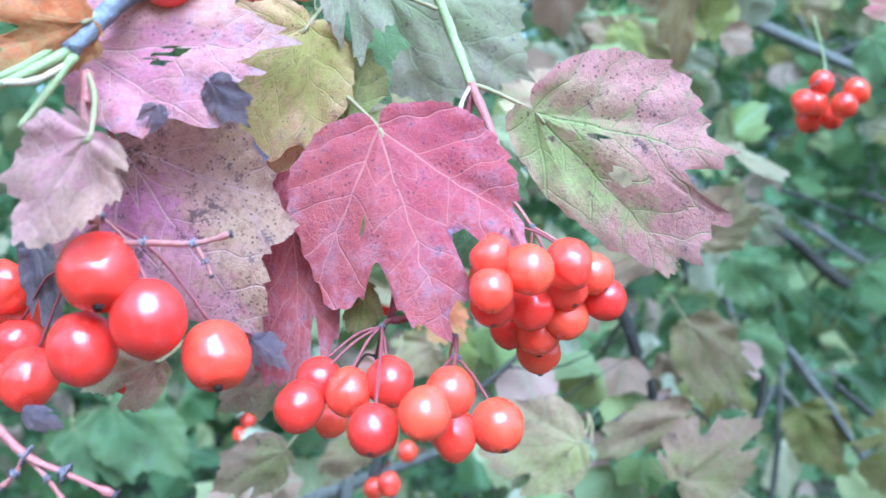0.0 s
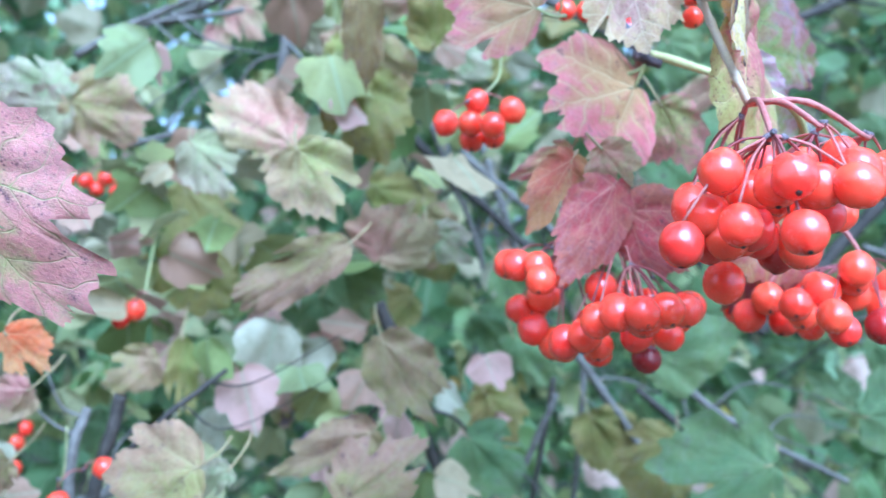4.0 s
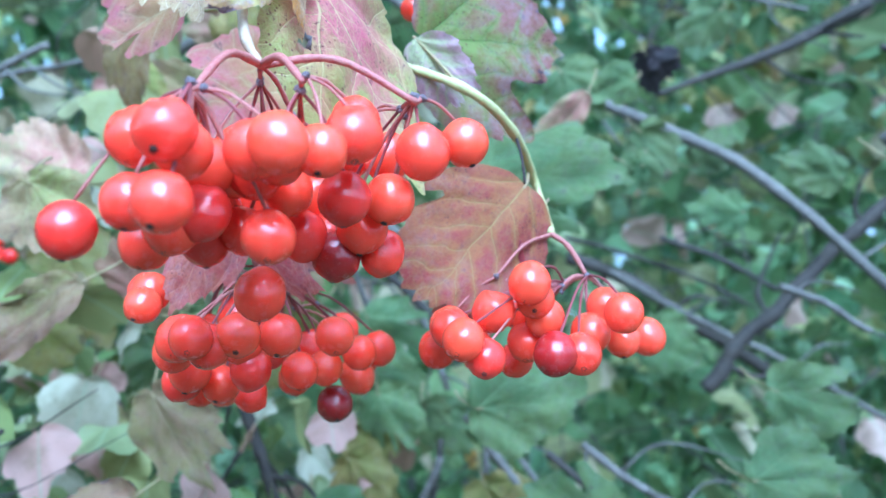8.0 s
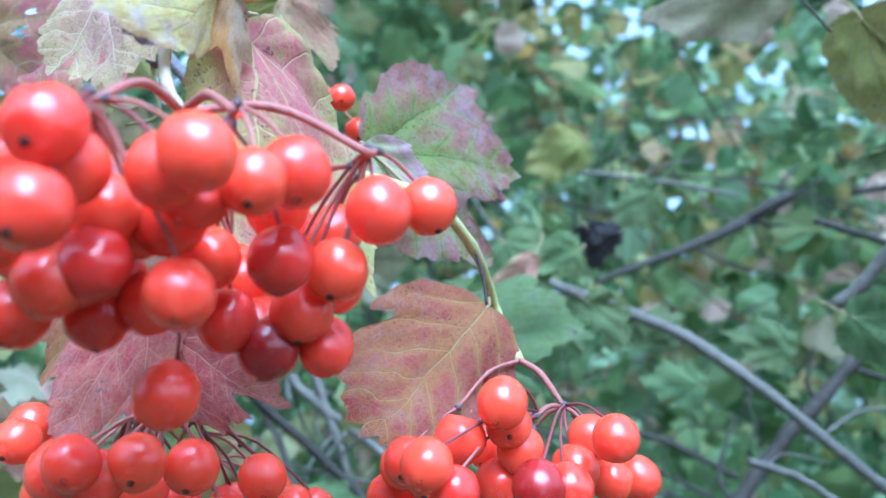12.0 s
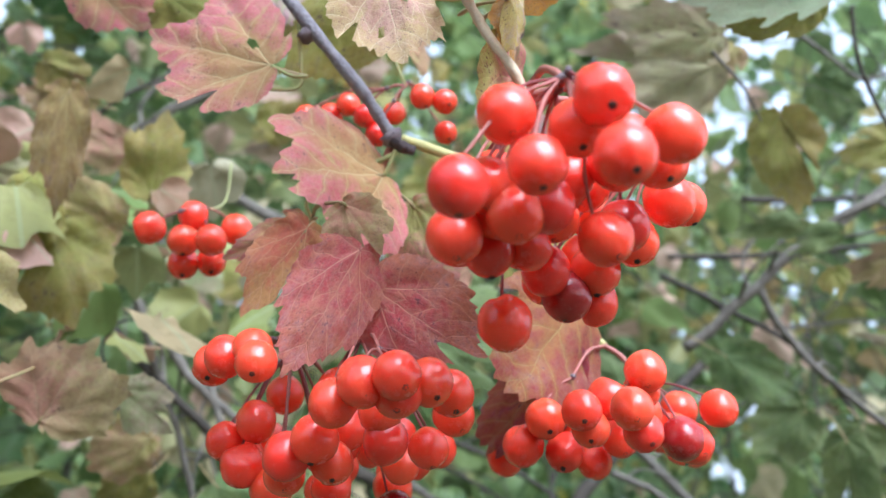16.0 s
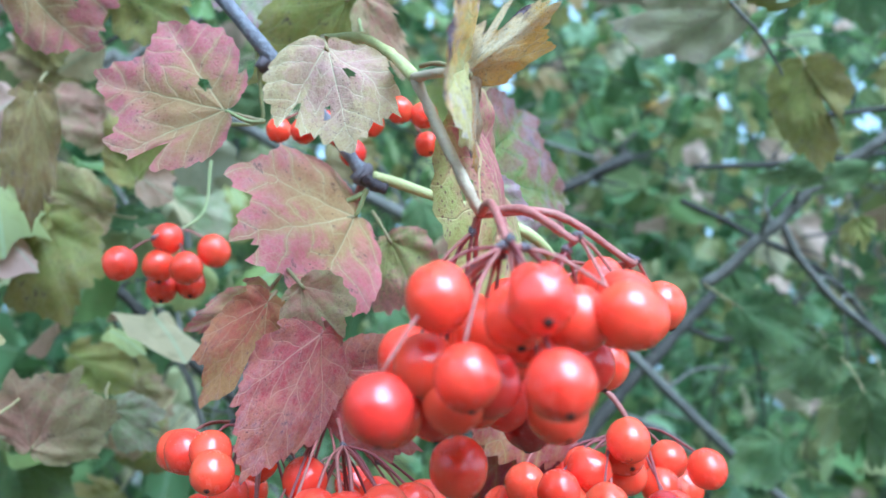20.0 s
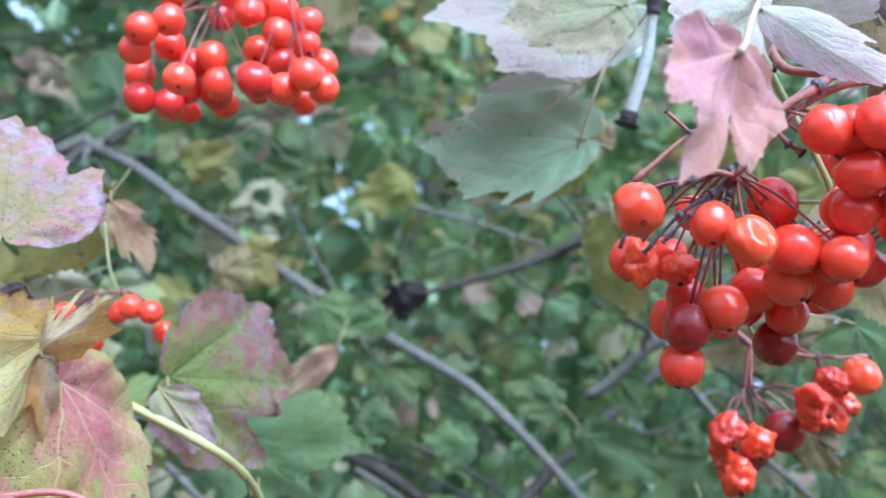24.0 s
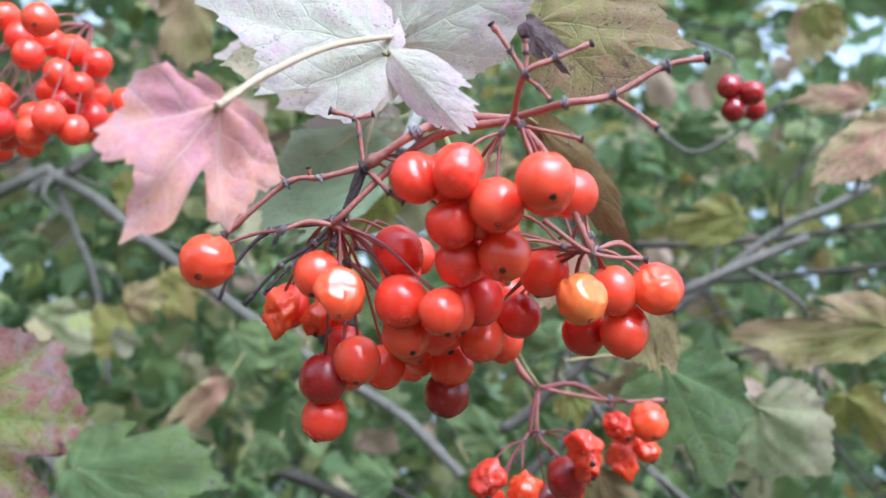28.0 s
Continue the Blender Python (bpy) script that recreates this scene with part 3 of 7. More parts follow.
def berry_mesh(name, kind, seed):
    """A drupe of diameter one: slightly long, with a shallow dip at the stalk and, for old ones, creases and dents."""
    rng = random.Random(seed)
    dents = {"r": rng.choice((0, 1, 1, 2)), "d": 1, "c": 1, "w": 1, "o": 4, "y": 3, "x": 4}[kind]
    marks = []
    for k in range(dents):
        a = 6.283 * k / dents + rng.uniform(-0.4, 0.4)
        d = Vector((math.cos(a), math.sin(a), rng.gauss(0.15, 0.4))).normalized()
        side = (Vector((-math.sin(a), math.cos(a), 0)) + Vector((0, 0, rng.gauss(0, 0.5)))).normalized()
        marks.append((d, side, {"r": 0.04, "c": 0.04, "d": 0.06, "x": 0.12, "o": 0.12, "y": 0.12}.get(kind, 0.09) * rng.uniform(0.6, 1.4)))
    # sides that have caved in flat, with sharp edges between them
    flats = []
    for _ in range({"w": rng.choice((1, 2)), "o": 2, "y": 1, "x": 11}.get(kind, 0)):
        d = Vector((rng.gauss(0, 1), rng.gauss(0, 1), rng.gauss(0, 0.6))).normalized()
        flats.append((d, rng.uniform(0.37, 0.45) if kind != "x" else rng.uniform(0.27, 0.42)))
    rows, cols = (18, 26) if kind in "rcd" else (28, 40)
    long = rng.uniform(1.0, 1.13)
    verts, faces = [], []
    for i in range(rows + 1):
        a = math.pi * i / rows
        for k in range(cols):
            b = 2 * math.pi * k / cols
            d = Vector((math.sin(a) * math.cos(b), math.sin(a) * math.sin(b), math.cos(a)))
            r = 0.5 + 0.022 * noise.noise(d * 1.5 + Vector((seed, 0, 0))) + 0.006 * noise.noise(d * 5 + Vector((seed, 2, 0)))
            r -= 0.05 * math.exp(-((a / 0.22) ** 2))
            r += 0.025 * math.exp(-(((math.pi - a) / 0.2) ** 2))
            for m, o, depth in marks:
                off = d - m
                c = off.dot(o)
                e = off.dot(m.cross(o))
                r -= depth * math.exp(-((c / (0.07 if kind in "oy" else 0.13)) ** 2) - (e / 0.55) ** 2) if d.dot(m) > 0 else 0.0
            for m, gap in flats:
                c = d.dot(m)
                if c > 0.05 and r * c > gap:
                    cut = (r * c - gap) / c
                    r -= cut * (0.75 if kind == "w" else 1.2)
            if kind in "woy":
                r -= {"w": 0.035, "o": 0.06, "y": 0.05}[kind] * (1 - abs(noise.noise(d * 1.7 + Vector((seed, 3, 5))))) ** 9 * max(0.0, 1.1 - 1.4 * abs(d.z))
            if kind == "x":
                r += 0.09 * noise.noise(d * 2.4 + Vector((seed * 3, 1, 0)))
                r -= 0.07 * (1 - abs(noise.noise(d * 3.1 + Vector((seed, 7, 2))))) ** 6
            verts.append((d.x * r, d.y * r, d.z * r * long))
    for i in range(rows):
        for k in range(cols):
            p, q = i * cols + k, i * cols + (k + 1) % cols
            faces.append((p, p + cols, q + cols, q))
    me = bpy.data.meshes.new(name)
    me.from_pydata(verts, [], faces)
    me.shade_smooth()
    me.materials.append(SKIN[kind])
    return me


def calyx_mesh():
    """The dried flower's scar at a berry's end: a small raised ring of five teeth."""
    verts, faces = [], []
    for j, (r, z) in enumerate(((0.066, -0.49), (0.056, -0.545), (0.03, -0.535), (0.01, -0.548))):
        for k in range(10):
            a = 2 * math.pi * k / 10
            q = r * (1.15 if k % 2 and j < 2 else 0.9)
            verts.append((q * math.cos(a), q * math.sin(a), z - (0.012 if k % 2 and j == 1 else 0)))
    for j in range(3):
        for k in range(10):
            a, b = j * 10 + k, j * 10 + (k + 1) % 10
            faces.append((a, b, b + 10, a + 10))
    faces.append(tuple(range(30, 40)))
    me = bpy.data.meshes.new("calyx")
    me.from_pydata(verts, [], faces)
    me.shade_smooth()
    me.materials.append(STEM["calyx"])
    return me


BERRIES = {kind: [berry_mesh("berry", kind, 11 * n + 3) for n in range(8 if kind == "r" else 5)] for kind in "rcdwoyx"}
CALYX = calyx_mesh()


def node_mesh():
    """The knotty, scarred swelling where berry stalks part."""
    verts, faces = [], []
    for i in range(7):
        a = math.pi * i / 6
        for k in range(9):
            b = 2 * math.pi * k / 9
            d = Vector((math.sin(a) * math.cos(b), math.sin(a) * math.sin(b), math.cos(a)))
            verts.append(d * (0.8 + 0.4 * noise.noise(d * 2.5)))
    for i in range(6):
        for k in range(9):
            p, q = i * 9 + k, i * 9 + (k + 1) % 9
            faces.append((p, p + 9, q + 9, q))
    me = bpy.data.meshes.new("node")
    me.from_pydata(verts, [], faces)
    me.shade_smooth()
    me.materials.append(STEM["knot"])
    return me


NODE = node_mesh()


def cluster(label, hubs, stalk, rows, stem="red", main="red", thick=0.0011):
    """A hanging bunch: a stalk, rays from its forks, and every berry on a short stalk of its own.
    rows: (x, y, z in mm from the first fork, diameter in mm, kind)"""
    hubs = [Vector(h) for h in hubs]
    top = thing("berry_cluster", label, "berries", "berry clusters on the shrub", hubs[0])
    rng = random.Random(len(rows) * 31 + int(hubs[0].x * 1e4))
    if stalk:
        v, f = tube([Vector(p) - hubs[0] for p in stalk], thick * 0.9, thick * 1.1, 8, 6)
        mesh_object("main_stalk", v, f, STEM[main], top)
    for h in hubs[1:]:
        mid = (h - hubs[0]) * 0.5 + Vector((0, 0, 0.15 * (h - hubs[0]).length))
        v, f = tube([Vector(), mid, h - hubs[0]], 0.0009, 0.0007, 7, 6)
        mesh_object("ray", v, f, STEM[stem], top)
    todo = [(Vector(r[:3]) * 0.001, r[3] * 0.001, r[4]) for r in rows]
    middle = sum(q[0].z for q in todo) / len(todo)
    # berries that lie near one another share a ray
    knots = []
    for p, size, kind in todo:
        hub = min(hubs, key=lambda h: (h - hubs[0] - p).length) - hubs[0]
        way = p - hub
        for kn in knots:
            if kn[0] == hub and kn[1].angle(way) < 0.75 and len(kn[2]) < 7:
                kn[2].append((p, size, kind))
                break
        else:
            knots.append((hub, way, [(p, size, kind)]))
    for hub, way, group in knots:
        mean = sum((g[0] for g in group), Vector()) / len(group)
        dist = min((g[0] - hub).length for g in group)
        knot = hub + (mean - hub).normalized() * max(0.001, dist - group[0][1] * 1.1) * 0.75 + Vector((0, 0, 0.002))
        mid = (hub + knot) / 2 + Vector((0, 0, 0.12 * (knot - hub).length))
        v, f = tube([hub, mid, knot], 0.00058, 0.00046, 6, 5, 0.18, rng)
        mesh_object("ray", v, f, STEM[stem], top)
        bud = new("node", NODE)
        bud.parent = top
        bud.matrix_basis = Matrix.LocRotScale(knot, Euler((rng.uniform(0, 6), rng.uniform(0, 6), 0)), Vector((1, 1, rng.uniform(1.0, 1.5))) * 0.0011)
        for p, size, kind in group:
            up = (knot - p).normalized() * 0.6 + Vector((rng.gauss(0, 0.2), rng.gauss(0.62, 0.28), 0.95))
            up.normalize()
            # now and then a ripe one has begun to cave in
            chance = rng.random() if kind == "r" else 1.0
            # lower ones are often darker crimson, partly the shade between berries painted in
            worn = "w" if chance < 0.2 else "c" if chance > 0.78 and kind == "r" and p.z < middle else kind
            ob = new("berry", rng.choice(BERRIES[worn]))
            ob.parent = top
            turn = up.to_track_quat("Z", "Y")
            spin = Euler((0, 0, rng.uniform(0, 6.28))).to_quaternion()
            ob.matrix_basis = Matrix.LocRotScale(p, turn @ spin, Vector((1, 1, 1)) * size * rng.uniform(1.0, 1.07))
            if kind in "oxyd":
                tagged(ob, {"o": "orange dented berry", "x": "shrivelled orange-red berry", "y": "amber split berry", "d": "dark red berry"}[kind])
            cap = new("calyx", CALYX)
            cap.parent = ob
            foot = p + up * size * 0.47
            bend = (knot + foot) / 2 + up * 0.14 * (knot - foot).length
            v, f = tube([knot, bend, foot], 0.00036, 0.00034, 5, 4, 0.15, rng)
            mesh_object("berry_stalk", v, f, STEM["redbrown" if rng.random() < 0.6 else stem], top)
    return top


def inner_branch(points, r0, r1, kind):
    """A bare branch deeper in the shrub, a thing of its own: its bough, scars where leaves fell, and thin side twigs."""
    rng = random.Random(int(abs(points[0][0]) * 1e5))
    at = Vector(points[0])
    top = thing("branch", "bare %s branch with thin side twigs inside the shrub" % {"bark": "dark brown", "barkgrey": "grey-brown"}[kind], "branch", "inner branches", at)
    line = [q - at for q in smooth_line(points, 3)]
    line = [q + 0.14 * r0 * Vector((rng.gauss(0, 1), rng.gauss(0, 1), rng.gauss(0, 1))) for q in line]
    v, f = tube(line, r0 * 0.8, r1 * 0.74, 9, 4, 0.1, rng)
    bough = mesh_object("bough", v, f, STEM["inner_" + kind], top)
    span = (line[-1] - line[0]).length
    way = (line[-1] - line[0]).normalized()
    for k in range(2 if span < 0.12 else 4):
        f0 = rng.uniform(0.12, 0.9)
        i = int(f0 * (len(line) - 1))
        r = 0.8 * (r0 + (r1 - r0) * f0)
        root = line[i].lerp(line[i + 1], rng.random())
        side = Vector((rng.gauss(0, 1), rng.gauss(0, 0.6), rng.gauss(0, 1)))
        side = (side - side.dot(way) * way).normalized()
        long = rng.uniform(0.03, 0.09) * (0.6 + 60 * r)
        mid = root + (way * rng.uniform(0.3, 0.8) + side) * long * 0.5
        tip = root + (way * rng.uniform(0.6, 1.4) + side * rng.uniform(0.7, 1.0)) * long
        v, f = tube([root, mid, tip], r * 0.42, r * 0.16, 6, 4, 0.15, rng)
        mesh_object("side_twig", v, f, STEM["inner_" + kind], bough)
        scar = new("scar", NODE)
        scar.parent = bough
        scar.matrix_basis = Matrix.LocRotScale(root, Euler((rng.uniform(0, 6), rng.uniform(0, 6), 0)), Vector((1, 1, 1)) * r * 0.75)
    return top


# ---- fruiting branches near the camera ----
BRANCH = {}
BRANCH["a"] = thing("shrub_branch", "leafy fruiting branch with crimson, purple and mottled autumn leaves", "branch", "shrub branches", (0.0057, 0.2247, 1.4697))
BRANCH["m"] = thing("shrub_branch", "fruiting branch with pink-green toothed leaves and a grey twig", "branch", "shrub branches", (0.2010, 0.3073, 1.5117))
BRANCH["s"] = thing("shrub_branch", "drooping side branch with a reddened oval leaf and a green-purple leaf", "branch", "shrub branches", (0.2676, 0.2980, 1.4607))
BRANCH["e"] = thing("shrub_branch", "fruiting branch end with pale pink leaves and bare red stalks", "branch", "shrub branches", (0.4018, 0.1839, 1.5618))
BRANCH["mid"] = thing("shrub_branch", "tangle of thin shoots with pale, pink and green lobed leaves", "branch", "shrub branches", (0.1500, 0.6000, 1.4000))
twig(BRANCH["a"], "twig", [(-0.0036, 0.2259, 1.4921), (0.0057, 0.2247, 1.4697), (0.0103, 0.2251, 1.4569), (0.0135, 0.2160, 1.4444)], 0.0016, 0.0011, "green")
twig(BRANCH["a"], "tendril", [(0.0135, 0.2160, 1.4444), (0.0107, 0.2127, 1.4387), (0.0116, 0.2129, 1.4340), (0.0152, 0.2130, 1.4306)], 0.0006, 0.0004, "pale")
twig(BRANCH["a"], "side_twig", [(-0.0486, 0.1724, 1.4589), (-0.0523, 0.1677, 1.4509), (-0.0597, 0.1631, 1.4401)], 0.0022, 0.0016, "bark")
twig(BRANCH["a"], "shoot", [(-0.0592, 0.1631, 1.4405), (-0.0648, 0.1613, 1.4367), (-0.0732, 0.1585, 1.4319)], 0.0011, 0.0007, "green")
twig(BRANCH["a"], "shoot", [(-0.0553, 0.1649, 1.4470), (-0.0657, 0.1632, 1.4387), (-0.0737, 0.1614, 1.4345)], 0.0010, 0.0007, "green")
twig(BRANCH["a"], "shoot", [(-0.0587, 0.1632, 1.4395), (-0.0625, 0.1614, 1.4332), (-0.0671, 0.1597, 1.4261)], 0.0009, 0.0006, "green")
twig(BRANCH["a"], "shoot", [(-0.0667, 0.1535, 1.4325), (-0.0635, 0.1584, 1.4340), (-0.0598, 0.1632, 1.4381)], 0.0006, 0.0006, "pale")
twig(BRANCH["a"], "stalk", [(-0.0765, 0.1655, 1.3768), (-0.0697, 0.1657, 1.3694), (-0.0629, 0.1658, 1.3660), (-0.0540, 0.1659, 1.3617)], 0.0009, 0.0005, "red")
twig(BRANCH["a"], "stalk", [(-0.0697, 0.1657, 1.3694), (-0.0713, 0.1659, 1.3662), (-0.0739, 0.1660, 1.3638)], 0.0006, 0.0004, "red")
twig(BRANCH["a"], "stalk", [(-0.0693, 0.1658, 1.3689), (-0.0659, 0.1659, 1.3651), (-0.0630, 0.1660, 1.3610)], 0.0006, 0.0004, "red")
twig(BRANCH["a"], "stalk", [(-0.0557, 0.1643, 1.4061), (-0.0477, 0.1643, 1.4061), (-0.0388, 0.1642, 1.4057), (-0.0323, 0.1641, 1.4071)], 0.0007, 0.0004, "red")
twig(BRANCH["a"], "stalk", [(-0.0388, 0.1642, 1.4057), (-0.0369, 0.1643, 1.4025), (-0.0358, 0.1644, 1.3998)], 0.0005, 0.0003, "red")
twig(BRANCH["a"], "connecting_twig", [(-0.0523, 0.1677, 1.4509), (-0.0344, 0.2017, 1.4771), (-0.0036, 0.2259, 1.4921)], 0.0020, 0.0016, "bark")
twig(BRANCH["m"], "twig", [(0.1834, 0.3060, 1.5339), (0.2010, 0.3073, 1.5117), (0.2151, 0.3082, 1.4944), (0.2223, 0.3093, 1.4838), (0.2262, 0.3097, 1.4785)], 0.0021, 0.0017, "bark")
twig(BRANCH["m"], "bud", [(0.2242, 0.3098, 1.4805), (0.2276, 0.3095, 1.4777), (0.2312, 0.3087, 1.4759)], 0.0024, 0.0016, "barkdark")
twig(BRANCH["m"], "leaf_stalk", [(0.2103, 0.2761, 1.5042), (0.2175, 0.2664, 1.5000), (0.2218, 0.2565, 1.4917), (0.2220, 0.2365, 1.4770)], 0.0011, 0.0013, "yellow")
twig(BRANCH["m"], "leaf_stalk", [(0.2220, 0.2365, 1.4770), (0.2246, 0.2276, 1.4742), (0.2342, 0.2401, 1.4806)], 0.0011, 0.0008, "pale")
twig(BRANCH["m"], "leaf_stalk", [(0.1973, 0.2988, 1.4909), (0.1930, 0.2999, 1.4912), (0.1873, 0.3008, 1.4943)], 0.0006, 0.0005, "green")
twig(BRANCH["m"], "leaf_stalk", [(0.2257, 0.3103, 1.4764), (0.2242, 0.3116, 1.4726), (0.2226, 0.3129, 1.4690)], 0.0008, 0.0005, "green")
twig(BRANCH["m"], "leaf_stalk", [(0.1959, 0.3078, 1.5159), (0.1974, 0.3121, 1.5031), (0.1969, 0.3148, 1.4968), (0.1867, 0.3188, 1.4973)], 0.0006, 0.0005, "green")
twig(BRANCH["m"], "shoot", [(0.2254, 0.3111, 1.4757), (0.2036, 0.3237, 1.4664), (0.2035, 0.3268, 1.4585), (0.2136, 0.3289, 1.4422), (0.2104, 0.2857, 1.4246)], 0.0008, 0.0005, "green")
twig(BRANCH["s"], "leaf_stalk", [(0.2823, 0.3129, 1.4491), (0.2837, 0.3149, 1.4430), (0.2843, 0.3172, 1.4356)], 0.0004, 0.0004, "barkdark")
twig(BRANCH["e"], "stalk", [(0.4178, 0.1590, 1.5300), (0.4248, 0.1472, 1.5281), (0.4337, 0.1455, 1.5296), (0.4435, 0.1426, 1.5349), (0.4510, 0.1411, 1.5363)], 0.0008, 0.0005, "red")
twig(BRANCH["e"], "stalk", [(0.4337, 0.1456, 1.5294), (0.4385, 0.1457, 1.5265), (0.4423, 0.1459, 1.5238)], 0.0005, 0.0004, "red")
twig(BRANCH["e"], "stalk", [(0.4178, 0.1591, 1.5298), (0.4173, 0.1468, 1.5335), (0.4229, 0.1452, 1.5363), (0.4295, 0.1435, 1.5390)], 0.0007, 0.0004, "red")
twig(BRANCH["e"], "stalk", [(0.4173, 0.1468, 1.5335), (0.4145, 0.1460, 1.5378), (0.4109, 0.1452, 1.5425)], 0.0005, 0.0004, "red")
twig(BRANCH["e"], "stalk", [(0.4175, 0.1467, 1.5337), (0.4175, 0.1457, 1.5373), (0.4172, 0.1450, 1.5401)], 0.0005, 0.0004, "red")
twig(BRANCH["e"], "stalk", [(0.4175, 0.1469, 1.5329), (0.4200, 0.1471, 1.5312), (0.4222, 0.1474, 1.5288)], 0.0004, 0.0003, "red")
twig(BRANCH["e"], "stalk", [(0.4086, 0.1696, 1.5346), (0.3987, 0.1618, 1.5271), (0.3890, 0.1669, 1.5213)], 0.0011, 0.0008, "red")
twig(BRANCH["e"], "stalk", [(0.3890, 0.1669, 1.5213), (0.3800, 0.1689, 1.5191), (0.3733, 0.1701, 1.5181), (0.3612, 0.1747, 1.5082)], 0.0007, 0.0005, "red")
twig(BRANCH["e"], "stalk", [(0.3884, 0.1669, 1.5216), (0.3874, 0.1655, 1.5274), (0.3864, 0.1647, 1.5305), (0.3816, 0.1650, 1.5320)], 0.0005, 0.0004, "red")
twig(BRANCH["e"], "stalk", [(0.3864, 0.1647, 1.5305), (0.3898, 0.1640, 1.5313)], 0.0004, 0.0004, "red")
twig(BRANCH["e"], "stalk", [(0.3733, 0.1701, 1.5181), (0.3680, 0.1697, 1.5225)], 0.0004, 0.0003, "red")
twig(BRANCH["e"], "stalk", [(0.3778, 0.1692, 1.5192), (0.3775, 0.1688, 1.5208)], 0.0003, 0.0003, "red")
twig(BRANCH["e"], "stalk", [(0.3890, 0.1671, 1.5208), (0.3937, 0.1676, 1.5163), (0.3966, 0.1678, 1.5145)], 0.0006, 0.0005, "red")
twig(BRANCH["e"], "stalk", [(0.4178, 0.1593, 1.5289), (0.4275, 0.1532, 1.5242), (0.4297, 0.1530, 1.5236)], 0.0004, 0.0004, "red")
twig(BRANCH["e"], "stalk", [(0.4239, 0.1610, 1.5093), (0.4348, 0.1651, 1.5041), (0.4456, 0.1638, 1.5029)], 0.0006, 0.0004, "red")
twig(BRANCH["e"], "stalk", [(0.4464, 0.2911, 1.5043), (0.4527, 0.2910, 1.4928), (0.4802, 0.2901, 1.4870), (0.4993, 0.2870, 1.4869)], 0.0008, 0.0005, "red")
twig(BRANCH["e"], "stalk", [(0.4556, 0.2910, 1.4909), (0.4551, 0.2919, 1.4758), (0.4619, 0.2927, 1.4685)], 0.0006, 0.0005, "red")
twig(BRANCH["e"], "withered_stalk", [(0.3890, 0.1671, 1.5208), (0.3837, 0.1724, 1.5120), (0.3701, 0.1752, 1.5093), (0.3629, 0.1782, 1.5021), (0.3603, 0.1803, 1.4960)], 0.0007, 0.0003, "barkdark")
twig(BRANCH["e"], "withered_stalk", [(0.3837, 0.1724, 1.5120), (0.3793, 0.1744, 1.5070), (0.3726, 0.1767, 1.5026), (0.3655, 0.1799, 1.4949)], 0.0006, 0.0003, "barkdark")
twig(BRANCH["e"], "withered_stalk", [(0.3816, 0.1738, 1.5081), (0.3749, 0.1763, 1.5026), (0.3694, 0.1787, 1.4971)], 0.0005, 0.0003, "barkdark")
twig(BRANCH["e"], "withered_stalk", [(0.3724, 0.1745, 1.5104), (0.3708, 0.1758, 1.5065)], 0.0004, 0.0003, "barkdark")
twig(BRANCH["e"], "withered_stalk", [(0.3879, 0.1673, 1.5208), (0.3849, 0.1721, 1.5126), (0.3828, 0.1743, 1.5059)], 0.0009, 0.0005, "barkdark")
twig(BRANCH["e"], "twig", [(0.4018, 0.1839, 1.5618), (0.4045, 0.1888, 1.5804), (0.4106, 0.1904, 1.6088)], 0.0020, 0.0020, "bark")
twig(BRANCH["e"], "leaf_stalk", [(0.3633, 0.1340, 1.5175), (0.3652, 0.1352, 1.5197), (0.3704, 0.1407, 1.5272), (0.3824, 0.1549, 1.5415), (0.4018, 0.1839, 1.5618)], 0.0007, 0.0006, "pale")
twig(BRANCH["e"], "stem", [(0.4036, 0.1876, 1.5477), (0.4241, 0.1957, 1.5051), (0.4427, 0.2678, 1.5004), (0.4540, 0.2845, 1.4908)], 0.0009, 0.0007, "green")
twig(BRANCH["e"], "stub", [(0.4140, 0.2604, 1.6037), (0.4116, 0.2656, 1.5844), (0.4062, 0.2714, 1.5651)], 0.0019, 0.0021, "barkpale", "pale grey pruned stub with a dark cut end")
twig(BRANCH["e"], "knot", [(0.4147, 0.2588, 1.6096), (0.4141, 0.2600, 1.6050), (0.4136, 0.2611, 1.6000)], 0.0034, 0.0024, "barkdark")
twig(BRANCH["e"], "leaf_stalk", [(0.4140, 0.2604, 1.6037), (0.4013, 0.2776, 1.5871), (0.3811, 0.2954, 1.5744)], 0.0005, 0.0004, "pale")
twig(BRANCH["e"], "leaf_stalk", [(0.4026, 0.2650, 1.5943), (0.3953, 0.2713, 1.5751), (0.3929, 0.2861, 1.5593)], 0.0006, 0.0004, "pale")
twig(BRANCH["e"], "twig", [(0.4106, 0.1904, 1.6088), (0.4153, 0.2535, 1.6307), (0.4140, 0.2604, 1.6037)], 0.0016, 0.0014, "bark")
twig(BRANCH["a"], "cane", [(-0.0036, 0.2259, 1.4921), (-0.0336, 0.2659, 1.5921), (-0.0636, 0.3159, 1.7521), (-0.0936, 0.3659, 1.9421)], 0.0018, 0.0026, "barkgrey")
twig(BRANCH["a"], "cane", [(-0.0936, 0.3659, 1.9421), (-0.1336, 1.1000, 2.7500), (-0.1536, 2.4000, 2.9000), (-0.1036, 3.1000, 1.6000), (-0.1036, 3.1500, -0.0300)], 0.0026, 0.0140, "barkgrey")
twig(BRANCH["m"], "cane", [(0.1834, 0.3060, 1.5339), (0.1534, 0.3460, 1.6339), (0.1234, 0.3960, 1.7939), (0.0934, 0.4460, 1.9839)], 0.0018, 0.0026, "barkgrey")
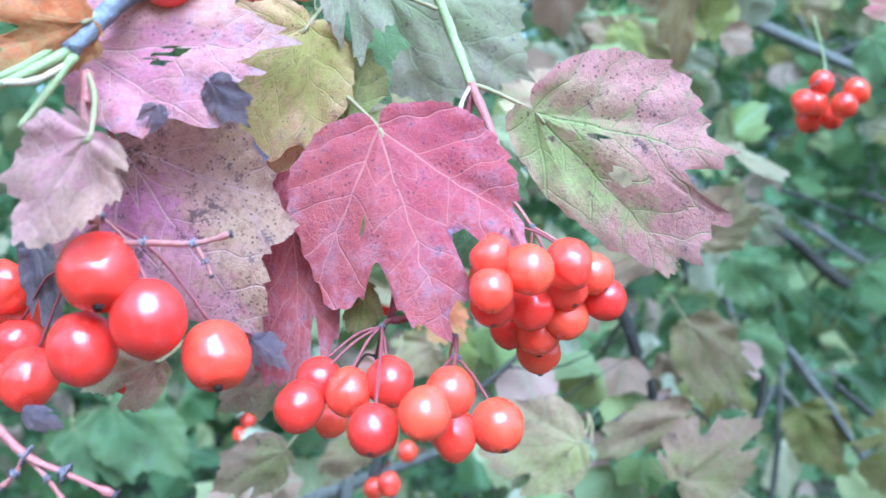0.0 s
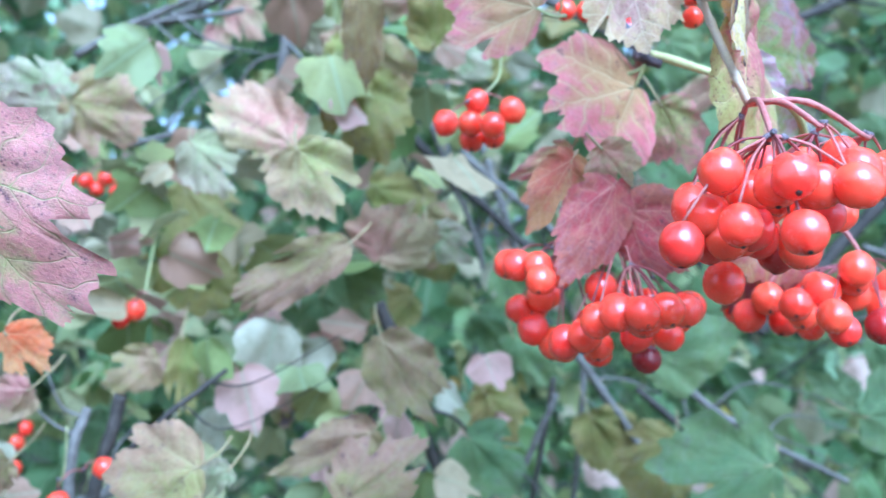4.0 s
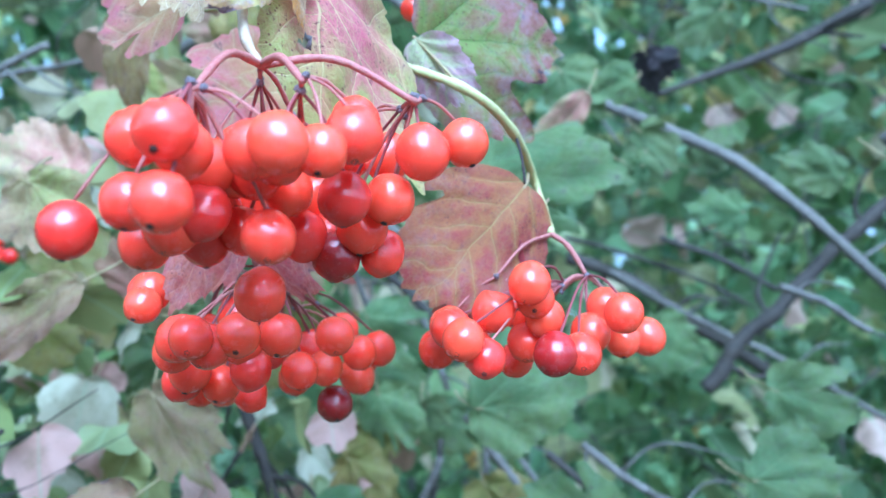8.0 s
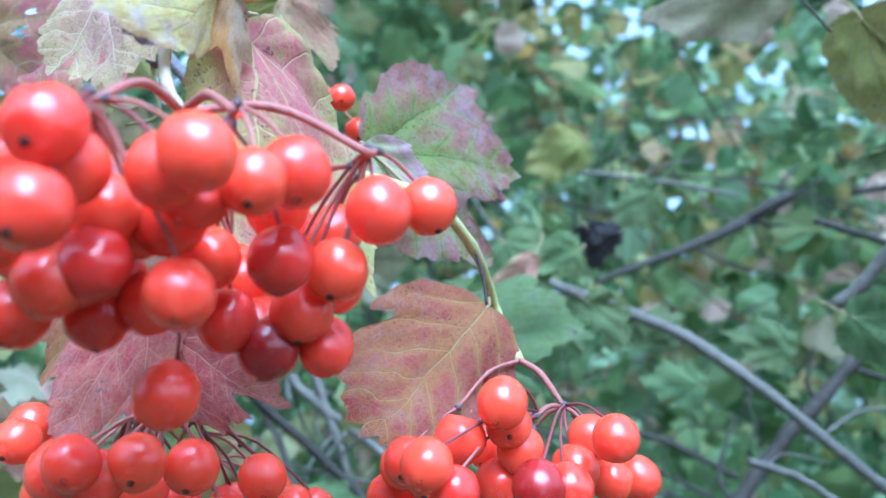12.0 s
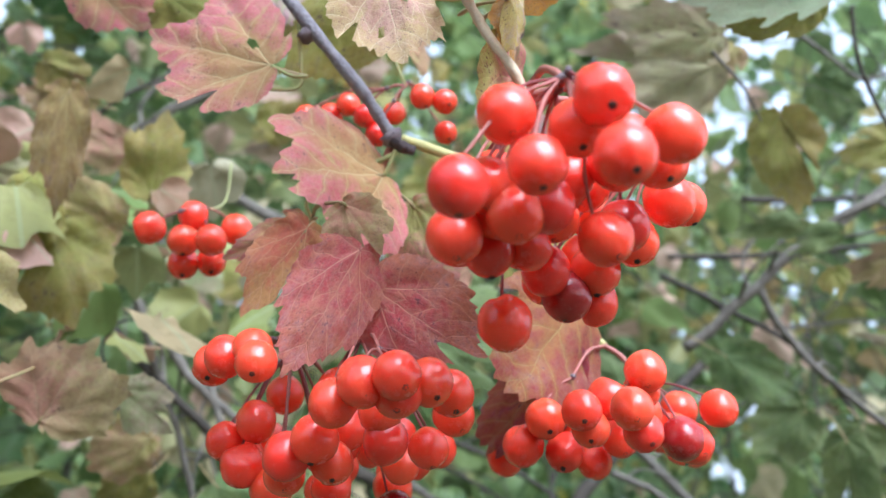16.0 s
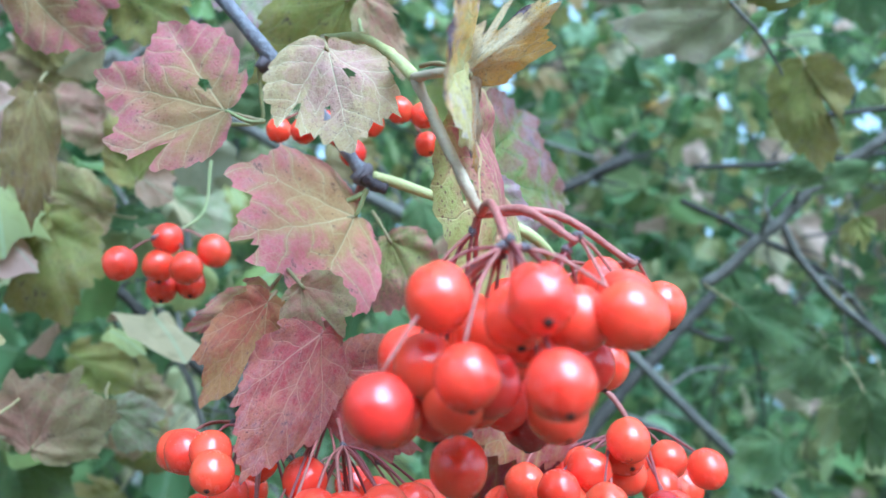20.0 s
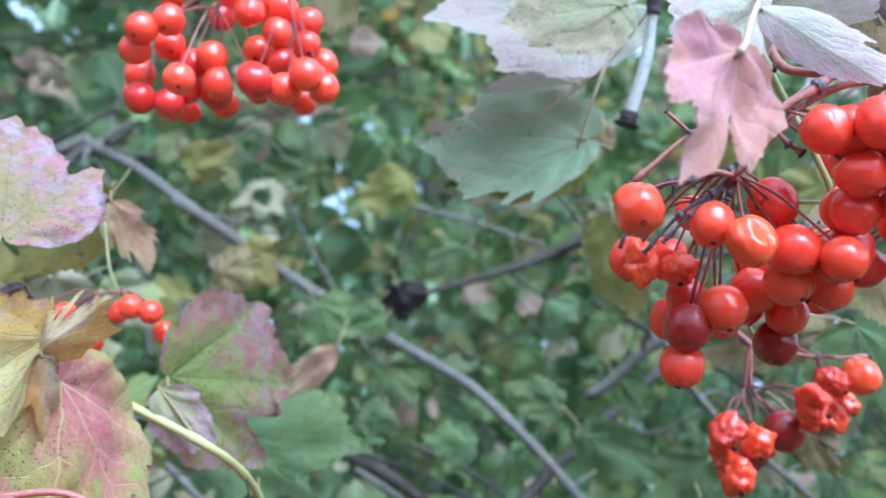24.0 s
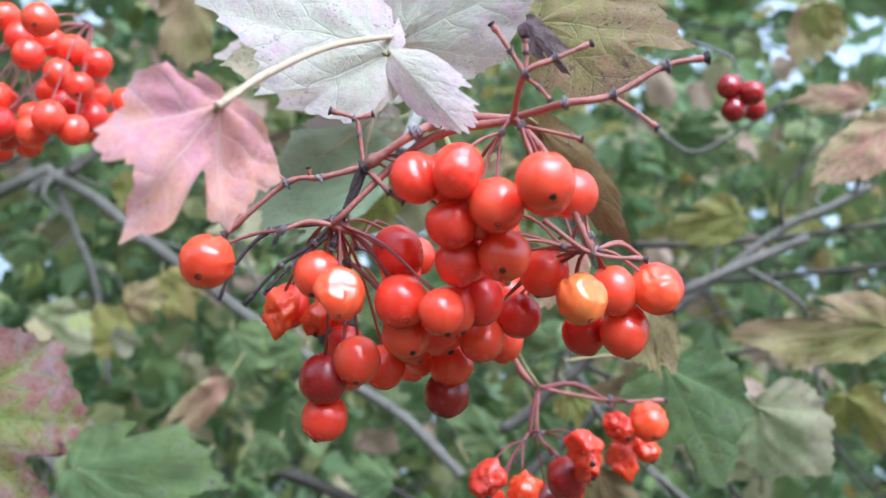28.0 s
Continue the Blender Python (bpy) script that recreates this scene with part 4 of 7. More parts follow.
twig(BRANCH["m"], "cane", [(0.0934, 0.4460, 1.9839), (0.0534, 1.1000, 2.7500), (0.0334, 2.4000, 2.9000), (0.0834, 3.1000, 1.6000), (0.0834, 3.1500, -0.0300)], 0.0026, 0.0140, "barkgrey")
twig(BRANCH["e"], "cane", [(0.4106, 0.1904, 1.6088), (0.3806, 0.2304, 1.7088), (0.3506, 0.2804, 1.8688), (0.3206, 0.3304, 2.0588)], 0.0018, 0.0026, "barkgrey")
twig(BRANCH["e"], "cane", [(0.3206, 0.3304, 2.0588), (0.2806, 1.1000, 2.7500), (0.2606, 2.4000, 2.9000), (0.3106, 3.1000, 1.6000), (0.3106, 3.1500, -0.0300)], 0.0026, 0.0140, "barkgrey")
for spot, size in (((0.1988, 0.3080, 1.5119), 0.0036), ((0.2245, 0.3096, 1.4805), 0.0036)):
    knot = new("bud", NODE)
    knot.parent = BRANCH["m"]
    knot.matrix_basis = Matrix.LocRotScale(Vector(spot) - BRANCH["m"].location, Euler((0.4, 0.9, 0.2)), Vector((size, size * 0.9, size * 1.2)))

# ---- leaves ----
leaf(BRANCH["a"], (-0.0079, 0.1991, 1.4314), (0.0051, 0.1866, 1.3861), (-0.06, -0.97, 0.25), 0.98, "lobed", "red", 0.16, 0.12, holes=[(0.02, 0.3, 0.02), (0.2, 0.4, 0.018), (-0.12, 0.12, 0.016)], joint=(-0.0247, 0.2126, 1.4490), lobe=(0.8, 0.66, 0.9), cuts=[(-0.36, 0.13, 0.26), (0.36, 0.10, 0.22), (-0.08, 0.06, 0.07)])
leaf(BRANCH["a"], (-0.0279, 0.2076, 1.4241), (-0.0288, 0.1972, 1.3786), (-0.30, -0.92, 0.24), 0.44, "ovate", "red", 0.24, 0.10, half=0.2)
leaf(BRANCH["a"], (0.0280, 0.2124, 1.4364), (0.0660, 0.2189, 1.3959), (-0.08, -0.97, -0.23), 0.80, "lobed", "greenpink", 0.10, 0.05, holes=[(-0.13, 0.24, 0.03), (-0.08, 0.42, 0.035)], joint=(0.0135, 0.2160, 1.4447), lobe=(0.94, 0.7, 0.9), half=0.0, sides=(0.5, 1.15), cuts=[(-0.46, 0.10, 0.22), (-0.75, 0.05, 0.08), (0.05, 0.06, 0.08)])
leaf(BRANCH["a"], (-0.0592, 0.1856, 1.4268), (-0.0331, 0.1869, 1.3875), (0.19, -0.98, 0.09), 0.95, "lobed", "scorched", 0.20, 0.10, joint=(-0.0562, 0.1614, 1.4311), half=0.0)
leaf(BRANCH["a"], (-0.0615, 0.1711, 1.4430), (-0.0204, 0.1728, 1.4432), (0.04, -0.99, 0.11), 0.80, "lobed", "purple", 0.12, 0.10, holes=[(0.02, 0.42, 0.035), (0.05, 0.34, 0.03)], joint=(-0.0597, 0.1631, 1.4401), lobe=(0.72, 0.72, 0.85))
leaf(BRANCH["a"], (-0.0236, 0.2035, 1.4557), (-0.0439, 0.1979, 1.4241), (0.24, -0.97, 0.02), 0.85, "lobed", "ochre")
leaf(BRANCH["a"], (-0.0157, 0.2101, 1.4345), (-0.0245, 0.2094, 1.4606), (-0.00, -1.00, -0.03), 0.85, "lobed", "olive")
leaf(BRANCH["a"], (-0.0244, 0.2270, 1.4670), (-0.0070, 0.2228, 1.4412), (-0.13, -0.99, 0.07), 0.90, "lobed", "green")
leaf(BRANCH["a"], (-0.0529, 0.1537, 1.4233), (-0.0666, 0.1544, 1.4051), (0.03, -1.00, -0.06), 0.85, "lobed", "rose", joint=(-0.0574, 0.1652, 1.4370))
leaf(BRANCH["a"], (-0.0566, 0.1629, 1.4454), (-0.0766, 0.1613, 1.4381), (0.20, -0.92, -0.35), 0.70, "lobed", "orange")
leaf(BRANCH["a"], (-0.0177, 0.2131, 1.4367), (-0.0453, 0.2081, 1.4165), (0.17, -0.99, 0.01), 0.80, "lobed", "peach")
leaf(BRANCH["a"], (-0.0076, 0.2428, 1.4769), (0.0310, 0.2529, 1.4529), (0.14, -0.97, -0.19), 0.85, "lobed", "under", joint=(0.0056, 0.2179, 1.4636))
leaf(BRANCH["a"], (-0.0138, 0.2029, 1.4736), (-0.0119, 0.2037, 1.4472), (-0.17, -0.98, -0.04), 0.55, "lobed", "under", joint=(-0.0055, 0.2177, 1.4768))
leaf(BRANCH["a"], (0.0100, 0.2388, 1.4344), (0.0200, 0.2397, 1.4013), (0.19, -0.98, 0.03), 0.75, "ovate", "green")
leaf(BRANCH["a"], (-0.0434, 0.3336, 1.4728), (-0.0078, 0.3336, 1.4521), (-0.00, -1.00, -0.01), 0.80, "lobed", "pale")
leaf(BRANCH["a"], (-0.0799, 0.1925, 1.4079), (-0.0754, 0.1911, 1.3896), (-0.28, -0.96, 0.00), 0.60, "lobed", "dry")
leaf(BRANCH["a"], (-0.0699, 0.2036, 1.4289), (-0.0785, 0.2025, 1.4064), (0.38, -0.92, -0.10), 0.80, "lobed", "olive")
leaf(BRANCH["a"], (-0.0368, 0.1701, 1.4355), (-0.0310, 0.1704, 1.4268), (-0.20, -0.97, -0.16), 0.75, "lobed", "dry")
leaf(BRANCH["a"], (-0.0465, 0.1694, 1.4314), (-0.0480, 0.1696, 1.4263), (0.33, -0.94, -0.13), 0.90, "lobed", "dry")
leaf(BRANCH["a"], (-0.0310, 0.1748, 1.3877), (-0.0248, 0.1750, 1.3822), (0.14, -0.98, 0.13), 0.70, "lobed", "dry", 0.50, 0.10)
leaf(BRANCH["a"], (-0.0695, 0.1655, 1.3766), (-0.0626, 0.1655, 1.3749), (0.06, -0.97, 0.24), 0.60, "lobed", "dry", 0.50, 0.10)
leaf(BRANCH["a"], (-0.0520, 0.1851, 1.3836), (-0.0691, 0.1854, 1.3785), (-0.01, -1.00, -0.02), 0.70, "lobed", "pink")
leaf(BRANCH["a"], (-0.0433, 0.2554, 1.3759), (-0.0597, 0.2560, 1.3628), (0.01, -1.00, -0.06), 1.00, "lobed", "pink")
leaf(BRANCH["a"], (-0.0127, 0.2043, 1.3982), (-0.0140, 0.2017, 1.3871), (0.12, -0.97, 0.21), 0.60, "ovate", "olive")
leaf(BRANCH["a"], (-0.0522, 0.3168, 1.3393), (-0.0785, 0.3175, 1.3241), (-0.06, -1.00, 0.05), 0.60, "lobed", "pale")
leaf(BRANCH["mid"], (0.0797, 0.4412, 1.4713), (0.0375, 0.4416, 1.4939), (-0.04, -1.00, -0.06), 0.85, "lobed", "pink")
leaf(BRANCH["mid"], (0.0927, 0.3812, 1.4604), (0.1086, 0.3817, 1.4280), (0.03, -1.00, 0.00), 0.85, "lobed", "pale")
leaf(BRANCH["mid"], (0.0298, 0.4422, 1.4733), (0.0534, 0.4423, 1.4478), (0.05, -1.00, 0.04), 0.80, "lobed", "under")
leaf(BRANCH["mid"], (0.1253, 0.4066, 1.4120), (0.1418, 0.3903, 1.4383), (-0.07, -0.87, -0.50), 1.00, "lobed", "pink")
leaf(BRANCH["mid"], (0.1143, 0.3817, 1.4195), (0.0665, 0.3832, 1.3997), (-0.01, -1.00, -0.05), 0.36, "ovate", "pale")
leaf(BRANCH["mid"], (0.0504, 0.5143, 1.3694), (0.0583, 0.5154, 1.3167), (0.17, -0.99, 0.00), 0.50, "lobed", "tan")
leaf(BRANCH["mid"], (0.1244, 0.4226, 1.3733), (0.1464, 0.4232, 1.3292), (0.05, -1.00, 0.01), 0.62, "lobed", "tan")
leaf(BRANCH["mid"], (0.1081, 0.3895, 1.3070), (0.1473, 0.3882, 1.3308), (-0.13, -0.98, 0.15), 0.85, "lobed", "pale")
leaf(BRANCH["mid"], (0.1181, 0.4138, 1.3318), (0.0705, 0.4152, 1.3111), (-0.09, -0.99, 0.14), 0.45, "lobed", "tan")
leaf(BRANCH["mid"], (0.0566, 0.3449, 1.3337), (0.0184, 0.3458, 1.3293), (-0.04, -0.98, 0.19), 0.90, "lobed", "pale")
leaf(BRANCH["mid"], (0.0638, 0.3649, 1.3278), (0.0444, 0.3656, 1.3155), (-0.07, -1.00, 0.06), 0.60, "lobed", "palegreen")
leaf(BRANCH["mid"], (-0.0144, 0.6169, 1.3171), (0.0479, 0.6162, 1.2935), (0.07, -0.98, 0.21), 0.85, "lobed", "green")
leaf(BRANCH["mid"], (0.1125, 0.4648, 1.5073), (0.1300, 0.4655, 1.4621), (-0.04, -1.00, -0.03), 0.90, "lobed", "olive")
leaf(BRANCH["mid"], (0.1216, 0.4087, 1.5416), (0.1236, 0.4099, 1.4892), (0.01, -1.00, -0.02), 0.34, "lobed", "brownolive")
leaf(BRANCH["mid"], (0.1049, 0.4594, 1.5288), (0.1121, 0.4602, 1.4877), (0.01, -1.00, -0.02), 0.50, "lobed", "olive")
leaf(BRANCH["mid"], (-0.0281, 0.4329, 1.4946), (-0.0629, 0.4331, 1.5162), (0.01, -1.00, 0.02), 0.80, "lobed", "palegreen")
leaf(BRANCH["mid"], (-0.0281, 0.4329, 1.4923), (-0.0742, 0.4342, 1.4791), (0.06, -0.96, -0.28), 0.60, "lobed", "under")
leaf(BRANCH["mid"], (-0.0270, 0.4328, 1.4945), (0.0136, 0.4322, 1.4870), (-0.04, -0.99, -0.13), 0.85, "lobed", "pale")
leaf(BRANCH["mid"], (0.0032, 0.6596, 1.6109), (0.0263, 0.6597, 1.5865), (-0.05, -1.00, -0.05), 0.90, "lobed", "pink")
leaf(BRANCH["mid"], (-0.0102, 0.6603, 1.5940), (-0.0108, 0.6609, 1.5681), (0.22, -0.98, -0.03), 0.90, "lobed", "pink")
leaf(BRANCH["mid"], (0.1498, 0.4109, 1.4239), (0.1674, 0.4109, 1.4089), (-0.04, -1.00, -0.05), 0.90, "lobed", "palegreen")
leaf(BRANCH["mid"], (0.0876, 0.5626, 1.4118), (0.1053, 0.5633, 1.3656), (0.07, -1.00, 0.01), 0.90, "lobed", "green")
leaf(BRANCH["mid"], (0.0628, 0.6140, 1.3720), (0.0870, 0.6139, 1.3542), (0.06, -0.99, 0.09), 0.90, "lobed", "pink")
leaf(BRANCH["mid"], (0.1825, 0.6617, 1.3708), (0.2140, 0.6618, 1.3397), (-0.01, -1.00, -0.01), 0.95, "lobed", "green")
leaf(BRANCH["mid"], (0.3223, 0.4604, 1.2988), (0.2559, 0.4618, 1.2976), (-0.02, -0.97, 0.24), 0.90, "lobed", "green")
leaf(BRANCH["mid"], (-0.0166, 0.3657, 1.3629), (-0.0383, 0.3664, 1.3510), (0.02, -1.00, -0.09), 0.80, "lobed", "pink")
leaf(BRANCH["mid"], (0.0000, 0.3147, 1.3894), (0.0144, 0.3147, 1.3763), (0.21, -0.95, 0.23), 0.90, "lobed", "orange")
leaf(BRANCH["mid"], (-0.0267, 0.3666, 1.3330), (-0.0484, 0.3674, 1.3203), (-0.01, -1.00, -0.05), 0.70, "lobed", "pale")
leaf(BRANCH["mid"], (0.0018, 0.4654, 1.3628), (-0.0267, 0.4663, 1.3480), (-0.01, -1.00, -0.05), 0.80, "lobed", "tan")
leaf(BRANCH["mid"], (0.0165, 0.4648, 1.3749), (0.0171, 0.4658, 1.3301), (0.24, -0.97, -0.02), 0.28, "ovate", "olive")
leaf(BRANCH["mid"], (0.0524, 0.6128, 1.4329), (0.0280, 0.6137, 1.4136), (0.05, -0.99, -0.11), 0.90, "lobed", "green")
leaf(BRANCH["mid"], (0.1994, 0.5615, 1.3612), (0.2205, 0.5619, 1.3278), (-0.05, -1.00, -0.04), 0.90, "lobed", "green")
leaf(BRANCH["mid"], (0.0738, 0.6146, 1.3367), (0.0504, 0.6146, 1.3572), (0.10, -0.99, 0.11), 0.90, "lobed", "olive")
leaf(BRANCH["mid"], (0.1802, 0.5627, 1.3252), (0.2012, 0.5631, 1.2918), (0.01, -1.00, -0.01), 0.80, "lobed", "olive")
leaf(BRANCH["mid"], (-0.0786, 0.6185, 1.3010), (-0.1109, 0.6195, 1.2859), (-0.03, -1.00, 0.00), 0.90, "lobed", "green")
leaf(BRANCH["mid"], (0.2561, 0.6118, 1.2998), (0.2827, 0.6124, 1.2513), (-0.08, -1.00, -0.06), 0.80, "lobed", "olive")
leaf(BRANCH["mid"], (0.2202, 0.6147, 1.3503), (0.2356, 0.6151, 1.3339), (-0.13, -0.98, -0.15), 1.00, "lobed", "green")
leaf(BRANCH["mid"], (0.1164, 0.6156, 1.3453), (0.1555, 0.6162, 1.3203), (-0.00, -1.00, -0.03), 0.90, "lobed", "green")
leaf(BRANCH["mid"], (-0.2272, 0.6191, 1.3156), (-0.1767, 0.6204, 1.2703), (0.24, -0.94, 0.24), 0.90, "lobed", "green")
leaf(BRANCH["mid"], (-0.2555, 0.6198, 1.3005), (-0.2209, 0.6211, 1.2597), (0.31, -0.92, 0.24), 0.90, "lobed", "green")
leaf(BRANCH["mid"], (0.1610, 0.7067, 1.5867), (0.2021, 0.7073, 1.5622), (-0.16, -0.94, -0.29), 0.90, "lobed", "palegreen")
leaf(BRANCH["mid"], (0.1091, 0.7080, 1.5603), (0.0820, 0.7072, 1.5890), (-0.18, -0.97, -0.19), 0.90, "lobed", "palegreen")
leaf(BRANCH["mid"], (-0.0281, 0.6295, 1.4678), (0.0090, 0.6300, 1.3908), (0.27, -0.96, 0.12), 0.80, "lobed", "olive")
leaf(BRANCH["mid"], (0.0770, 0.6314, 1.3964), (0.0399, 0.6306, 1.3618), (0.10, -0.99, -0.08), 0.90, "lobed", "green")
leaf(BRANCH["mid"], (0.2938, 0.5356, 1.2987), (0.2659, 0.5349, 1.2632), (-0.20, -0.96, 0.18), 1.10, "lobed", "olive")
leaf(BRANCH["mid"], (0.1677, 0.5330, 1.3032), (0.1996, 0.5335, 1.2655), (0.15, -0.98, 0.11), 0.90, "lobed", "green")
leaf(BRANCH["mid"], (0.3200, 0.5361, 1.2878), (0.3556, 0.5367, 1.2633), (0.05, -1.00, 0.05), 0.90, "lobed", "olive")
leaf(BRANCH["mid"], (0.1736, 0.6331, 1.3092), (0.2007, 0.6336, 1.2884), (0.11, -0.99, 0.12), 0.90, "lobed", "olive")
leaf(BRANCH["mid"], (0.1074, 0.6323, 1.4670), (0.1547, 0.6333, 1.4534), (0.01, -1.00, -0.05), 0.60, "lobed", "olive")
leaf(BRANCH["mid"], (0.1324, 0.6326, 1.3864), (0.1037, 0.6319, 1.3635), (0.04, -1.00, -0.02), 0.90, "lobed", "olive")
leaf(BRANCH["mid"], (0.2607, 0.4567, 1.3588), (0.3126, 0.4603, 1.3606), (0.06, -0.99, 0.08), 0.85, "lobed", "green")
leaf(BRANCH["mid"], (0.4148, 0.5337, 1.3554), (0.4660, 0.5392, 1.3380), (0.09, -0.99, -0.06), 0.70, "lobed", "green")
leaf(BRANCH["mid"], (0.3906, 0.4958, 1.3157), (0.4429, 0.4998, 1.3132), (0.08, -0.98, 0.16), 0.80, "lobed", "green")
leaf(BRANCH["mid"], (0.2007, 0.5704, 1.3395), (0.1727, 0.5711, 1.3144), (0.00, -1.00, -0.03), 0.90, "lobed", "olive")
leaf(BRANCH["mid"], (0.2221, 0.6724, 1.3433), (0.2481, 0.6777, 1.3103), (0.17, -0.98, -0.02), 0.80, "lobed", "green")
leaf(BRANCH["mid"], (0.0776, 0.5561, 1.3917), (0.0466, 0.5561, 1.3701), (0.13, -0.97, -0.19), 0.90, "lobed", "green")
leaf(BRANCH["mid"], (-0.0204, 0.5464, 1.4163), (0.0280, 0.5523, 1.3941), (0.18, -0.98, 0.13), 0.90, "lobed", "olive")
leaf(BRANCH["mid"], (0.1945, 0.5630, 1.4059), (0.2292, 0.5688, 1.3744), (0.15, -0.99, -0.02), 0.90, "lobed", "green")
leaf(BRANCH["mid"], (0.3879, 0.7800, 1.3918), (0.4324, 0.7868, 1.3572), (0.03, -0.99, -0.15), 0.90, "lobed", "green")
leaf(BRANCH["mid"], (0.4815, 0.6969, 1.2871), (0.4432, 0.6914, 1.3128), (0.07, -0.99, -0.10), 0.80, "lobed", "green")
leaf(BRANCH["mid"], (0.0793, 0.4897, 1.5443), (0.1056, 0.4926, 1.5341), (0.04, -0.98, -0.19), 0.80, "lobed", "under")
leaf(BRANCH["m"], (0.1870, 0.3009, 1.4945), (0.1529, 0.3100, 1.5070), (-0.22, -0.97, 0.11), 1.02, "lobed", "pinkgreen", 0.10, 0.10, holes=[(0.15, 0.2, 0.035)], joint=(0.1973, 0.2988, 1.4909), lobe=(0.76, 0.7, 0.92))
leaf(BRANCH["m"], (0.2070, 0.2510, 1.4897), (0.2113, 0.2467, 1.4657), (0.02, -0.98, 0.18), 1.05, "lobed", "whitepink", 0.20, 0.12, holes=[(0.1, 0.55, 0.03), (-0.12, 0.3, 0.035)], joint=(0.2110, 0.2802, 1.5064), lobe=(0.82, 0.7, 0.9))
leaf(BRANCH["m"], (0.2337, 0.2418, 1.4845), (0.2187, 0.1964, 1.4554), (0.96, -0.23, -0.13), 0.55, "lobed", "yellow", 0.03, 0.03, half=1.0, joint=(0.2335, 0.2403, 1.4806), lobe=(0.84, 0.72, 0.9))
leaf(BRANCH["m"], (0.2374, 0.2488, 1.4743), (0.2589, 0.2716, 1.4290), (0.78, -0.60, -0.15), 0.72, "lobed", "pinkcore", 0.30, 0.05, holes=[(0.2, 0.22, 0.03)], joint=(0.2322, 0.2448, 1.4806), lobe=(0.86, 0.7, 0.84))
leaf(BRANCH["m"], (0.2283, 0.3383, 1.5503), (0.1984, 0.3434, 1.5211), (0.29, -0.85, -0.44), 0.75, "lobed", "olive")
leaf(BRANCH["m"], (0.2311, 0.3293, 1.5460), (0.2413, 0.3361, 1.5229), (0.11, -0.96, -0.24), 0.50, "ovate", "pink")
leaf(BRANCH["m"], (0.2223, 0.3129, 1.4692), (0.1870, 0.2901, 1.4576), (0.45, -0.84, 0.30), 1.05, "lobed", "pinkgreen", 0.08, 0.10, lobe=(0.74, 0.7, 0.92))
leaf(BRANCH["m"], (0.2036, 0.2807, 1.4438), (0.2137, 0.2808, 1.4304), (-0.15, -0.98, -0.12), 0.95, "lobed", "pink", joint=(0.2035, 0.3268, 1.4585))
leaf(BRANCH["m"], (0.2080, 0.2820, 1.4327), (0.1913, 0.2779, 1.4010), (0.18, -0.98, 0.03), 0.62, "lobed", "dusky", 0.30, 0.10, joint=(0.2085, 0.2873, 1.4367))
leaf(BRANCH["m"], (0.1967, 0.2937, 1.4422), (0.1802, 0.2900, 1.4183), (-0.11, -0.97, 0.23), 0.60, "lobed", "redorange", joint=(0.1991, 0.2975, 1.4456))
leaf(BRANCH["m"], (0.1964, 0.2984, 1.4451), (0.1773, 0.3058, 1.4367), (-0.13, -0.87, -0.48), 0.50, "lobed", "pinkgreen", joint=(0.2035, 0.3268, 1.4585))
leaf(BRANCH["m"], (0.2122, 0.2873, 1.4245), (0.2353, 0.2773, 1.4048), (-0.50, -0.86, -0.15), 0.80, "lobed", "dusky", joint=(0.2104, 0.2857, 1.4246))
leaf(BRANCH["s"], (0.2846, 0.3173, 1.4353), (0.2558, 0.2966, 1.4022), (0.42, -0.89, 0.19), 0.64, "ovate", "redgreen", 0.12, 0.10)
leaf(BRANCH["s"], (0.2807, 0.3153, 1.4215), (0.2543, 0.3261, 1.3920), (-0.58, -0.78, 0.23), 0.50, "ovate", "redgreen")
leaf(BRANCH["s"], (0.2565, 0.3145, 1.4818), (0.3012, 0.3330, 1.4813), (0.38, -0.92, -0.05), 1.08, "lobed", "greenpurple", 0.06, 0.12, joint=(0.2676, 0.2980, 1.4607), lobe=(0.84, 0.72, 0.95))
leaf(BRANCH["s"], (0.2551, 0.3004, 1.4764), (0.2675, 0.3016, 1.4577), (-0.07, -0.99, -0.11), 0.62, "ovate", "palepurple", joint=(0.2676, 0.2980, 1.4607))
leaf(BRANCH["m"], (0.2203, 0.2472, 1.5118), (0.2180, 0.2567, 1.5520), (0.19, -0.95, 0.24), 1.15, "lobed", "frost", 0.10, 0.15, joint=(0.2179, 0.2417, 1.5021))
leaf(BRANCH["m"], (0.1258, 0.3418, 1.5511), (0.1616, 0.3259, 1.5430), (-0.44, -0.83, -0.33), 1.00, "lobed", "pinkgreen", holes=[(0.1, 0.5, 0.05), (-0.05, 0.6, 0.03)])
leaf(BRANCH["m"], (0.1907, 0.3380, 1.5570), (0.2016, 0.3398, 1.5375), (-0.08, -0.99, -0.14), 1.00, "lobed", "palepurple")
leaf(BRANCH["m"], (0.1544, 0.3741, 1.5683), (0.1791, 0.3729, 1.5501), (-0.17, -0.97, -0.17), 0.90, "lobed", "olive")
leaf(BRANCH["m"], (0.2342, 0.2401, 1.4806), (0.2490, 0.2262, 1.4895), (-0.42, -0.76, -0.50), 0.52, "lobed", "cream", 0.75, 0.30)
leaf(BRANCH["m"], (0.2347, 0.2399, 1.4799), (0.2367, 0.2414, 1.4612), (0.35, -0.90, 0.10), 0.42, "lobed", "cream", 0.55, 0.15)
leaf(BRANCH["m"], (0.2342, 0.3229, 1.4647), (0.2461, 0.3251, 1.4396), (-0.23, -0.95, -0.19), 0.85, "lobed", "greenpink")
